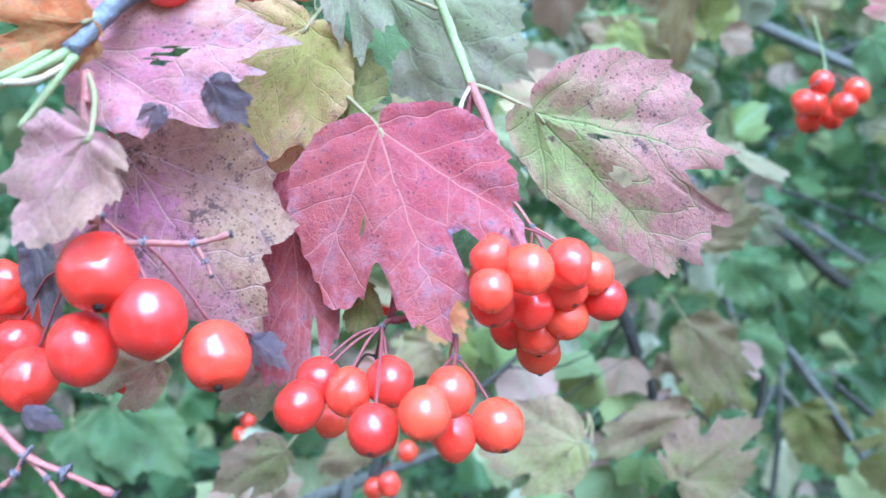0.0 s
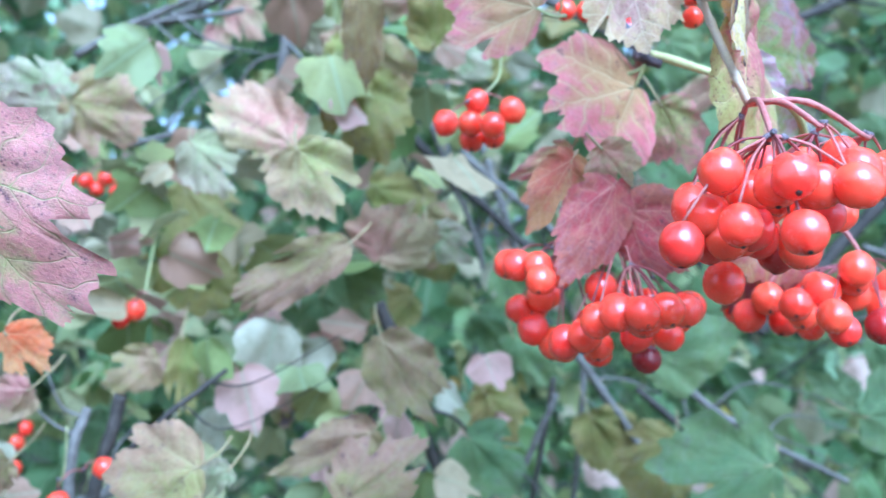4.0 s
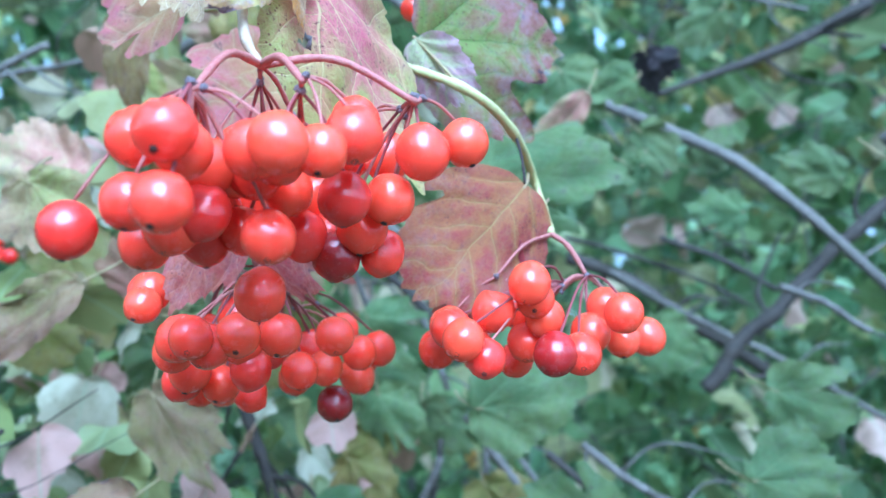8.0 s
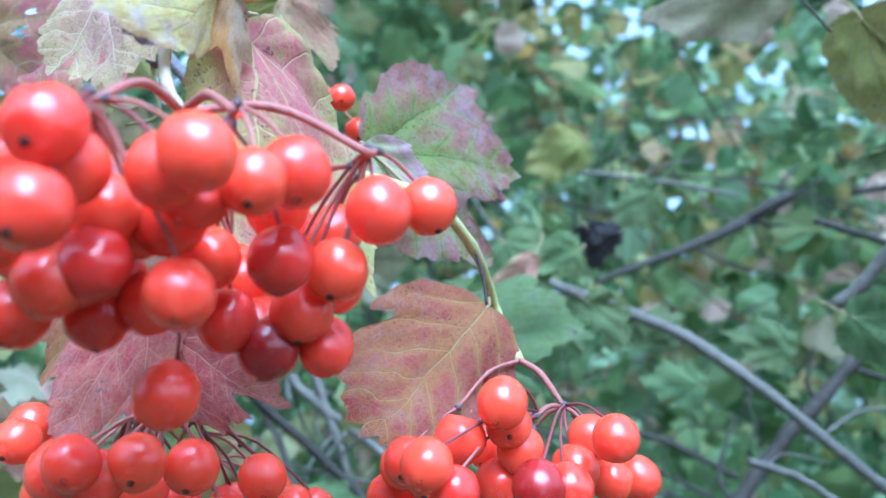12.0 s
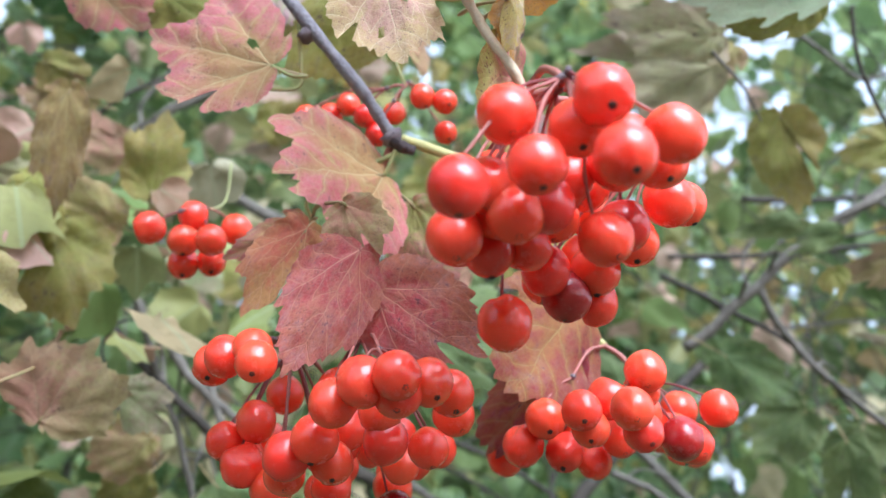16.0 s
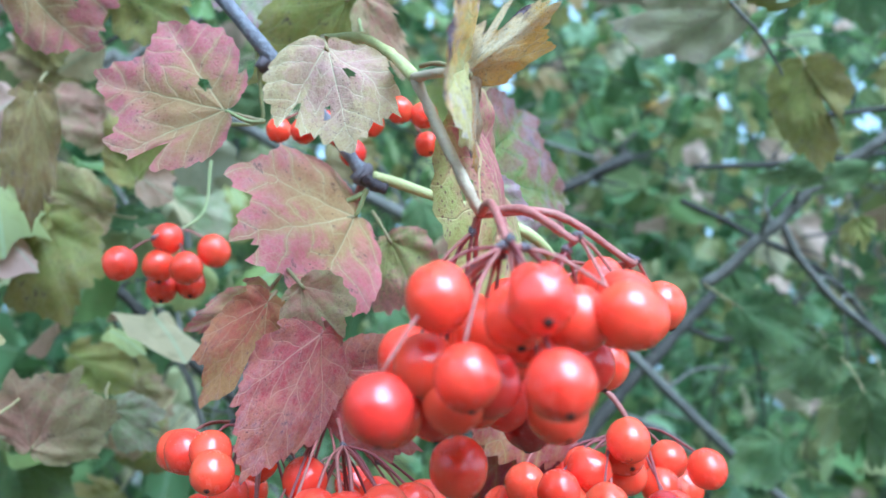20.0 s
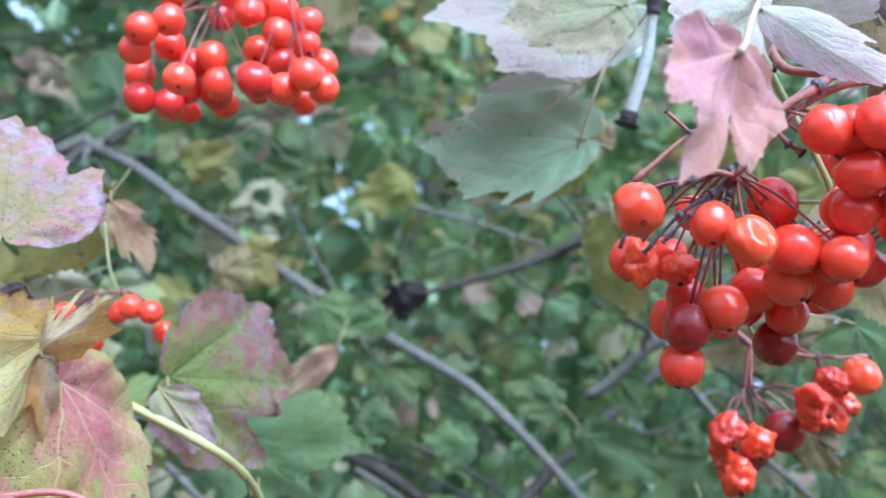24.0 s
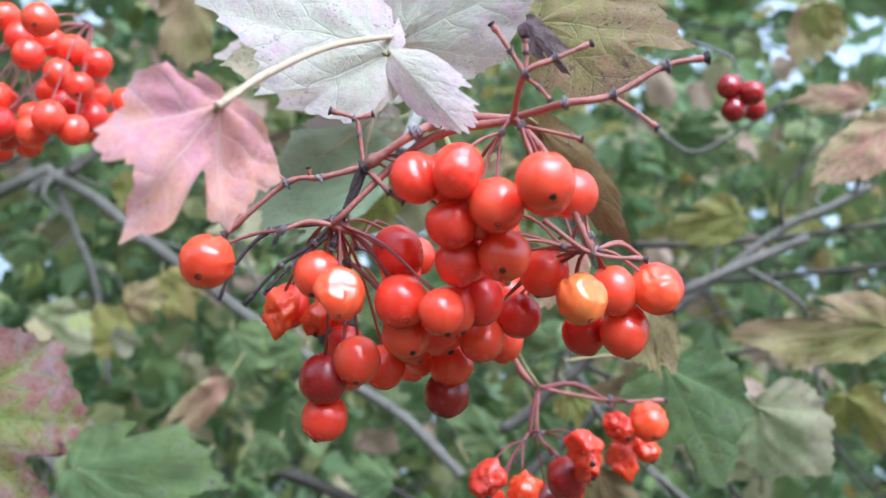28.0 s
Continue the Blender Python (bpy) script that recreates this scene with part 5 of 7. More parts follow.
leaf(BRANCH["mid"], (0.1418, 0.4884, 1.5561), (0.1104, 0.4952, 1.5659), (-0.28, -0.93, -0.25), 0.65, "lobed", "pink")
leaf(BRANCH["mid"], (0.1388, 0.4774, 1.5145), (0.0891, 0.4854, 1.5424), (-0.21, -0.97, -0.10), 0.50, "lobed", "pale")
leaf(BRANCH["mid"], (0.1531, 0.4658, 1.5252), (0.1568, 0.4504, 1.5612), (0.01, -0.92, -0.39), 0.78, "lobed", "olive")
leaf(BRANCH["mid"], (0.1595, 0.5341, 1.4262), (0.1326, 0.5454, 1.4103), (-0.26, -0.94, -0.23), 0.80, "lobed", "pale")
leaf(BRANCH["mid"], (0.1168, 0.5368, 1.6094), (0.0751, 0.5465, 1.6194), (-0.29, -0.89, -0.34), 0.70, "lobed", "pale")
leaf(BRANCH["mid"], (0.1804, 0.5225, 1.5575), (0.1279, 0.5443, 1.5571), (-0.34, -0.83, -0.45), 0.40, "lobed", "pale")
leaf(BRANCH["mid"], (0.1335, 0.5539, 1.5260), (0.1653, 0.5468, 1.5106), (-0.31, -0.93, -0.20), 0.90, "lobed", "green")
leaf(BRANCH["mid"], (0.1464, 0.5801, 1.4442), (0.1644, 0.5784, 1.4294), (-0.14, -0.99, -0.05), 0.90, "lobed", "pale")
leaf(BRANCH["mid"], (0.1601, 0.5855, 1.4156), (0.1308, 0.6024, 1.4030), (-0.38, -0.88, -0.30), 0.90, "lobed", "olive")
leaf(BRANCH["mid"], (0.0910, 0.5318, 1.6288), (0.1180, 0.5298, 1.6052), (-0.27, -0.93, -0.23), 0.70, "lobed", "olive")
leaf(BRANCH["mid"], (0.1136, 0.5065, 1.5810), (0.1464, 0.5006, 1.5612), (-0.33, -0.90, -0.28), 0.50, "lobed", "pink")
leaf(BRANCH["mid"], (0.4523, 0.3955, 1.5663), (0.4615, 0.4098, 1.5193), (-0.65, -0.68, -0.33), 0.70, "lobed", "olive")
leaf(BRANCH["mid"], (0.4090, 0.3789, 1.5959), (0.3566, 0.3971, 1.6049), (-0.35, -0.73, -0.59), 0.50, "lobed", "under")
leaf(BRANCH["mid"], (0.4346, 0.4145, 1.6050), (0.3621, 0.4275, 1.6121), (-0.20, -0.88, -0.44), 0.75, "lobed", "under")
leaf(BRANCH["mid"], (0.4666, 0.4333, 1.6342), (0.4544, 0.4398, 1.6145), (-0.33, -0.94, -0.11), 0.90, "lobed", "pale")
leaf(BRANCH["mid"], (0.5601, 0.4775, 1.5440), (0.5201, 0.4898, 1.5402), (-0.27, -0.94, -0.23), 0.35, "ovate", "green")
leaf(BRANCH["mid"], (0.5064, 0.4534, 1.5369), (0.4669, 0.4714, 1.5325), (-0.36, -0.87, -0.33), 0.35, "lobed", "green")
leaf(BRANCH["mid"], (0.5850, 0.4284, 1.5177), (0.5213, 0.4583, 1.5082), (-0.38, -0.89, -0.25), 0.40, "lobed", "pale")
leaf(BRANCH["mid"], (0.6334, 0.4834, 1.4721), (0.5778, 0.5001, 1.4884), (-0.36, -0.86, -0.36), 0.50, "lobed", "under")
leaf(BRANCH["mid"], (0.4697, 0.4954, 1.4670), (0.5155, 0.4882, 1.4369), (-0.38, -0.84, -0.38), 0.60, "lobed", "green")
leaf(BRANCH["mid"], (0.5357, 0.4874, 1.4173), (0.5458, 0.5002, 1.3733), (-0.66, -0.67, -0.35), 0.50, "ovate", "green")
leaf(BRANCH["mid"], (0.5838, 0.5699, 1.4497), (0.5531, 0.5935, 1.4213), (-0.57, -0.82, -0.06), 0.90, "lobed", "green")
leaf(BRANCH["mid"], (0.5797, 0.6030, 1.4351), (0.6257, 0.5887, 1.4398), (-0.30, -0.96, -0.01), 0.80, "lobed", "green")
leaf(BRANCH["mid"], (0.5718, 0.6157, 1.3890), (0.5410, 0.6312, 1.3599), (-0.52, -0.85, 0.10), 0.80, "lobed", "green")
leaf(BRANCH["mid"], (0.5645, 0.5027, 1.4272), (0.5516, 0.5150, 1.3892), (-0.67, -0.74, -0.01), 0.80, "lobed", "green")
leaf(BRANCH["mid"], (0.4830, 0.3295, 1.5854), (0.4691, 0.3388, 1.5761), (-0.39, -0.87, -0.29), 1.00, "lobed", "olive")
leaf(BRANCH["mid"], (0.3998, 0.2936, 1.5664), (0.3424, 0.3287, 1.5780), (-0.22, -0.95, 0.24), 0.65, "lobed", "mint")
leaf(BRANCH["mid"], (0.4134, 0.2790, 1.6139), (0.3403, 0.2854, 1.6064), (-0.11, -0.97, 0.21), 0.70, "lobed", "mist")
leaf(BRANCH["mid"], (0.4050, 0.3129, 1.5683), (0.3600, 0.3249, 1.5573), (-0.18, -0.94, -0.28), 0.60, "lobed", "olive")
leaf(BRANCH["mid"], (0.4067, 0.3172, 1.5996), (0.3692, 0.3255, 1.5956), (-0.15, -0.89, -0.42), 0.35, "lobed", "mist")
leaf(BRANCH["mid"], (0.3268, 0.5205, 1.5196), (0.2913, 0.5361, 1.4826), (-0.08, -0.94, -0.32), 0.28, "ovate", "pink")
leaf(BRANCH["mid"], (0.3128, 0.3713, 1.6847), (0.3156, 0.3821, 1.6450), (0.14, -0.96, -0.25), 0.60, "lobed", "tan")
leaf(BRANCH["mid"], (0.6466, 0.4962, 1.6270), (0.6036, 0.5053, 1.6167), (-0.15, -0.96, -0.22), 0.70, "lobed", "olive")
leaf(BRANCH["mid"], (0.6772, 0.4112, 1.5401), (0.5992, 0.4253, 1.5303), (-0.16, -0.98, -0.12), 0.45, "lobed", "pale")
leaf(BRANCH["mid"], (0.5998, 0.2817, 1.5934), (0.5680, 0.2919, 1.5735), (-0.23, -0.96, -0.13), 0.55, "lobed", "pink")
leaf(BRANCH["mid"], (0.6253, 0.5312, 1.7001), (0.6657, 0.5329, 1.6730), (-0.28, -0.84, -0.47), 0.90, "lobed", "green")
leaf(BRANCH["mid"], (0.6300, 0.3391, 1.6348), (0.5960, 0.3454, 1.6298), (-0.12, -0.92, -0.36), 0.40, "lobed", "pink")
leaf(BRANCH["mid"], (0.5647, 0.3471, 1.4907), (0.5965, 0.3509, 1.4606), (-0.22, -0.91, -0.35), 1.00, "lobed", "palegreen")
leaf(BRANCH["mid"], (0.6885, 0.4707, 1.5092), (0.7094, 0.4766, 1.4771), (-0.39, -0.83, -0.40), 0.90, "lobed", "olive")
leaf(BRANCH["mid"], (0.6676, 0.4127, 1.7267), (0.6522, 0.4230, 1.6980), (-0.35, -0.92, -0.14), 0.90, "lobed", "pale")
leaf(BRANCH["mid"], (0.6359, 0.3716, 1.7029), (0.6424, 0.3755, 1.6856), (-0.55, -0.75, -0.38), 1.00, "lobed", "olive")
leaf(BRANCH["mid"], (0.3205, 0.6173, 1.5624), (0.3491, 0.6200, 1.5313), (-0.06, -0.99, -0.14), 1.00, "lobed", "green")
leaf(BRANCH["mid"], (0.3691, 0.6192, 1.5195), (0.3936, 0.6217, 1.4923), (-0.06, -0.99, -0.15), 0.90, "lobed", "green")
leaf(BRANCH["mid"], (0.3150, 0.4848, 1.4704), (0.2801, 0.4937, 1.4621), (-0.22, -0.97, -0.10), 0.70, "lobed", "green")
leaf(BRANCH["mid"], (0.3542, 0.5276, 1.4789), (0.3353, 0.5355, 1.4630), (-0.24, -0.95, -0.19), 0.60, "lobed", "green")
leaf(BRANCH["mid"], (0.5298, 0.5907, 1.5101), (0.5467, 0.5956, 1.4791), (-0.26, -0.92, -0.29), 0.80, "lobed", "green")
leaf(BRANCH["mid"], (0.2544, 0.5741, 1.5748), (0.2830, 0.5677, 1.5780), (-0.18, -0.95, -0.26), 0.90, "lobed", "tan")
leaf(BRANCH["mid"], (0.1638, 0.5103, 1.6832), (0.1512, 0.5161, 1.6705), (0.16, -0.83, -0.53), 1.00, "lobed", "under")
leaf(BRANCH["mid"], (0.5260, 0.7010, 1.4938), (0.4888, 0.7033, 1.5122), (-0.13, -0.98, -0.15), 0.80, "lobed", "green")
leaf(BRANCH["mid"], (0.4130, 0.7715, 1.7073), (0.3616, 0.7867, 1.6873), (-0.15, -0.93, -0.33), 0.80, "lobed", "olive")
leaf(BRANCH["mid"], (0.2330, 0.8579, 1.7287), (0.1785, 0.8756, 1.7018), (-0.09, -0.91, -0.41), 0.90, "lobed", "green")
leaf(BRANCH["mid"], (0.3177, 0.6895, 1.6893), (0.2712, 0.6924, 1.7123), (-0.19, -0.95, -0.26), 0.90, "lobed", "green")
leaf(BRANCH["mid"], (0.2240, 0.6592, 1.6731), (0.2573, 0.6485, 1.6895), (-0.07, -0.90, -0.44), 0.90, "lobed", "olive")
leaf(BRANCH["mid"], (0.4576, 0.7287, 1.6376), (0.4192, 0.7411, 1.6187), (-0.19, -0.95, -0.25), 0.90, "lobed", "green")
leaf(BRANCH["mid"], (0.2624, 0.4605, 1.4678), (0.3317, 0.4528, 1.4594), (-0.11, -0.99, 0.03), 0.70, "lobed", "green")
leaf(BRANCH["mid"], (0.3665, 0.6107, 1.5514), (0.3313, 0.6179, 1.5439), (-0.16, -0.97, -0.19), 0.80, "lobed", "green")
leaf(BRANCH["mid"], (0.3446, 0.5285, 1.4818), (0.3680, 0.5287, 1.4689), (0.00, -1.00, -0.01), 0.80, "lobed", "green")
leaf(BRANCH["mid"], (0.2212, 0.7297, 1.5763), (0.1746, 0.7315, 1.5944), (-0.06, -1.00, -0.05), 0.80, "lobed", "olive")
leaf(BRANCH["mid"], (0.2701, 0.6106, 1.6017), (0.2909, 0.6162, 1.5709), (0.10, -0.99, -0.11), 0.80, "lobed", "olive")
leaf(BRANCH["mid"], (0.1447, 0.7182, 1.6572), (0.1322, 0.7300, 1.6215), (0.26, -0.88, -0.39), 0.80, "lobed", "green")
leaf(BRANCH["mid"], (0.4259, 0.7177, 1.5128), (0.4620, 0.7075, 1.5306), (-0.20, -0.97, -0.14), 0.80, "lobed", "green")
leaf(BRANCH["mid"], (0.4328, 0.6259, 1.4629), (0.3970, 0.6289, 1.4707), (-0.09, -1.00, -0.01), 0.80, "lobed", "green")
leaf(BRANCH["mid"], (0.5129, 0.4451, 1.5047), (0.5194, 0.4490, 1.4875), (-0.22, -0.93, -0.29), 0.90, "lobed", "olive")
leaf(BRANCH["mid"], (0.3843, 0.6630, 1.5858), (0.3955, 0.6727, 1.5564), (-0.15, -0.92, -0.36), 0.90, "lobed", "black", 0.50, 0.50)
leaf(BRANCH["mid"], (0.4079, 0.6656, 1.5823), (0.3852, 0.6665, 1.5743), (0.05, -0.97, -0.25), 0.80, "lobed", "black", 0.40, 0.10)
leaf(BRANCH["e"], (0.3936, 0.1719, 1.5497), (0.3566, 0.1562, 1.5500), (0.39, -0.92, 0.06), 0.85, "lobed", "palepink", joint=(0.4018, 0.1839, 1.5618))
leaf(BRANCH["e"], (0.3936, 0.1718, 1.5503), (0.4047, 0.1511, 1.5248), (-0.65, -0.70, 0.28), 0.26, "ovate", "palepink", 0.55, 0.10, joint=(0.4018, 0.1839, 1.5618))
leaf(BRANCH["e"], (0.3961, 0.1800, 1.5565), (0.4230, 0.1537, 1.5613), (-0.60, -0.64, -0.40), 0.72, "lobed", "palepink", 0.12, 0.10, joint=(0.4018, 0.1839, 1.5618))
leaf(BRANCH["e"], (0.3638, 0.1347, 1.5184), (0.3499, 0.1329, 1.4946), (0.32, -0.94, -0.11), 0.90, "lobed", "pinkorange", 0.10, 0.00, lobe=(0.64, 0.78, 0.84))
leaf(BRANCH["e"], (0.4317, 0.1871, 1.5691), (0.4648, 0.1741, 1.5612), (-0.38, -0.92, -0.06), 1.00, "lobed", "pale", joint=(0.4113, 0.1959, 1.5890))
leaf(BRANCH["e"], (0.4260, 0.1790, 1.5639), (0.4342, 0.1764, 1.5500), (-0.50, -0.86, -0.14), 0.40, "lobed", "dry", 0.40, 0.10)
leaf(BRANCH["e"], (0.3882, 0.2313, 1.5839), (0.3502, 0.2290, 1.5745), (0.04, -1.00, 0.08), 0.70, "lobed", "palegreen")
leaf(BRANCH["e"], (0.4276, 0.1760, 1.5362), (0.4517, 0.1804, 1.5081), (-0.27, -0.89, -0.37), 0.30, "lobed", "brownolive", 0.45, 0.20, joint=(0.4178, 0.1589, 1.5306))
leaf(BRANCH["e"], (0.5061, 0.3005, 1.5003), (0.5242, 0.2993, 1.4577), (-0.38, -0.91, -0.14), 0.95, "lobed", "green", joint=(0.4665, 0.2956, 1.5011))
leaf(BRANCH["e"], (0.4821, 0.2582, 1.5141), (0.4895, 0.2542, 1.4870), (-0.43, -0.90, 0.01), 0.60, "lobed", "tan", joint=(0.4241, 0.1957, 1.5051))
leaf(BRANCH["e"], (0.4530, 0.2283, 1.5234), (0.4398, 0.2238, 1.5090), (0.11, -0.97, 0.20), 0.60, "ovate", "pink")
leaf(BRANCH["e"], (0.4773, 0.2971, 1.4622), (0.4884, 0.3002, 1.4435), (-0.26, -0.91, -0.31), 0.70, "lobed", "tan")
leaf(BRANCH["e"], (0.4037, 0.1871, 1.5688), (0.4125, 0.1881, 1.5572), (-0.53, -0.70, -0.47), 0.70, "lobed", "palegreen")

# ---- berry clusters ----
cluster("few large ripe red berries hanging among mottled purple leaves", [(-0.0571, 0.1692, 1.4099)], [(-0.0561, 0.1642, 1.4096), (-0.0573, 0.1639, 1.4196), (-0.0574, 0.1652, 1.4370)],
        [(1.4, -4.6, -8.7, 13.2, "r"), (9.8, -3.8, -17.2, 12.5, "c"), (-3.2, -0.9, -22.4, 12.0, "c"), (-20.7, 15.3, -29.1, 11.8, "w"), (-3.6, 25.4, -27.9, 11.7, "r"), (20.3, 1.2, -24.5, 12.0, "r"), (-32.2, 29.7, -10.6, 11.4, "r"), (-33.2, 37.4, -17.8, 11.4, "r"), (-29.5, 29.6, -23.5, 10.9, "c")], "red", "red", 0.0011)
cluster("glossy red berries on dark spindly stalks under a crimson leaf", [(-0.0065, 0.2026, 1.3893), (0.0077, 0.2006, 1.3853)], [(-0.0066, 0.2046, 1.3898), (-0.0027, 0.2139, 1.4085), (0.0086, 0.2182, 1.4261), (0.0138, 0.2160, 1.4433)],
        [(-18.3, -14.9, -16.1, 9.7, "c"), (-15.1, -8.6, -11.7, 9.7, "c"), (-0.0, -12.3, -11.9, 9.6, "c"), (-1.5, 37.7, -23.0, 9.8, "r"), (-2.2, -30.5, -18.6, 9.7, "r"), (12.2, -30.2, -12.2, 8.9, "r"), (21.6, -18.2, -20.6, 10.2, "r"), (12.4, -18.3, -22.0, 9.7, "r"), (-22.2, 64.3, -31.7, 10.0, "r"), (12.1, -8.9, -15.9, 10.0, "c"), (-8.4, -13.7, -13.6, 9.3, "r"), (7.5, -35.2, -15.1, 9.4, "r")], "redbrown", "redbrown", 0.0009)
cluster("tight bunch of shiny red berries on a pinkish forked stalk", [(0.0194, 0.2092, 1.4171)], [(0.0191, 0.2092, 1.4164), (0.0182, 0.2108, 1.4296), (0.0135, 0.2160, 1.4444)],
        [(-4.1, -18.4, -24.5, 9.5, "r"), (-4.8, -25.9, -21.4, 8.9, "r"), (3.1, -24.3, -17.6, 9.9, "r"), (-3.2, 6.2, -19.0, 9.5, "r"), (21.6, -5.2, -24.4, 9.7, "r"), (12.5, -6.6, -27.8, 9.9, "r"), (-4.4, -23.5, -14.6, 8.9, "r"), (12.3, -17.0, -16.7, 10.3, "r"), (1.0, 0.6, -30.5, 9.7, "r"), (8.0, 6.7, -36.7, 9.9, "r"), (18.3, -10.2, -18.8, 8.6, "r"), (4.6, -11.0, -25.2, 10.1, "r"), (12.1, -10.9, -21.6, 10.0, "r"), (10.3, 2.0, -28.1, 10.3, "r"), (6.8, -3.0, -31.5, 9.9, "r")], "red", "red", 0.0011)
cluster("small bunch of seven red berries among yellowing leaves", [(0.1720, 0.3729, 1.4793)], [(0.1720, 0.3729, 1.4788), (0.1818, 0.3947, 1.4928), (0.1845, 0.4088, 1.5166)],
        [(-1.8, 0.5, -2.1, 10.2, "r"), (-15.5, -12.8, -13.1, 10.3, "r"), (-4.6, 1.2, -11.1, 10.2, "r"), (13.0, 0.4, -6.3, 10.2, "r"), (4.2, -6.4, -13.4, 10.2, "r"), (5.3, 7.8, -15.8, 10.2, "r"), (-4.0, 9.3, -16.6, 10.2, "r")], "red", "green", 0.0005)
cluster("wide drooping bunch of ripe red berries below reddened leaves", [(0.2121, 0.2948, 1.4142), (0.1955, 0.3094, 1.4149)], [(0.2121, 0.2950, 1.4135), (0.2121, 0.2976, 1.4218), (0.2112, 0.2998, 1.4318), (0.2200, 0.3269, 1.4624), (0.2255, 0.3129, 1.4799)],
        [(-20.2, 20.4, -34.3, 10.7, "r"), (-7.9, -3.5, -14.4, 10.2, "r"), (-36.6, 9.9, -5.9, 9.9, "r"), (-28.8, -15.5, -10.9, 9.4, "r"), (-19.9, 0.4, -33.4, 9.8, "r"), (-27.8, 20.6, -28.8, 10.4, "w"), (-29.0, -9.7, -6.6, 9.0, "r"), (-14.5, -30.4, -22.9, 10.1, "r"), (-3.8, 40.3, -33.6, 10.0, "r"), (0.8, 37.3, -27.3, 10.0, "r"), (-34.4, -0.3, -6.2, 9.7, "r"), (-15.9, -17.0, -28.3, 10.3, "r"), (-4.8, -45.4, -20.3, 9.7, "r"), (-10.2, -38.7, -20.2, 10.1, "w"), (3.7, -38.9, -20.1, 10.2, "r"), (11.2, -30.9, -20.6, 9.9, "r"), (-10.7, -9.3, -32.3, 9.5, "r"), (-1.6, -19.0, -22.1, 10.0, "r")]
        + [(-9.6, 9.7, -27.0, 9.9, "r"), (5.7, 22.2, -24.0, 9.7, "r"), (-20.9, -9.5, -30.8, 10.4, "r"), (11.2, -12.8, -29.7, 9.3, "r"), (19.5, -7.9, -21.1, 10.0, "r"), (-7.5, 7.1, -35.9, 9.7, "w"), (23.4, 41.3, -25.3, 10.3, "r"), (12.5, 22.9, -40.8, 10.6, "d"), (-16.7, 25.2, -9.9, 10.0, "r"), (-4.7, 1.8, -22.9, 9.9, "r"), (-31.7, 26.4, -22.0, 10.0, "r"), (11.2, 45.5, -18.8, 10.0, "r"), (16.4, 39.9, -33.4, 10.7, "r"), (13.9, 23.0, -21.1, 9.7, "r"), (-24.6, 20.7, -17.8, 9.9, "r"), (11.9, 14.5, -29.8, 9.4, "r"), (-17.9, 48.2, -18.2, 9.9, "r"), (-3.1, -39.4, -22.5, 10.1, "r")]
        + [(-3.8, 13.3, -24.4, 10.0, "r"), (22.0, 13.8, -26.0, 9.8, "r"), (-24.9, 41.6, -23.4, 9.6, "r"), (17.8, 44.7, -28.4, 9.6, "r"), (-0.2, -17.4, -28.7, 10.2, "r")], "red", "red", 0.0011)
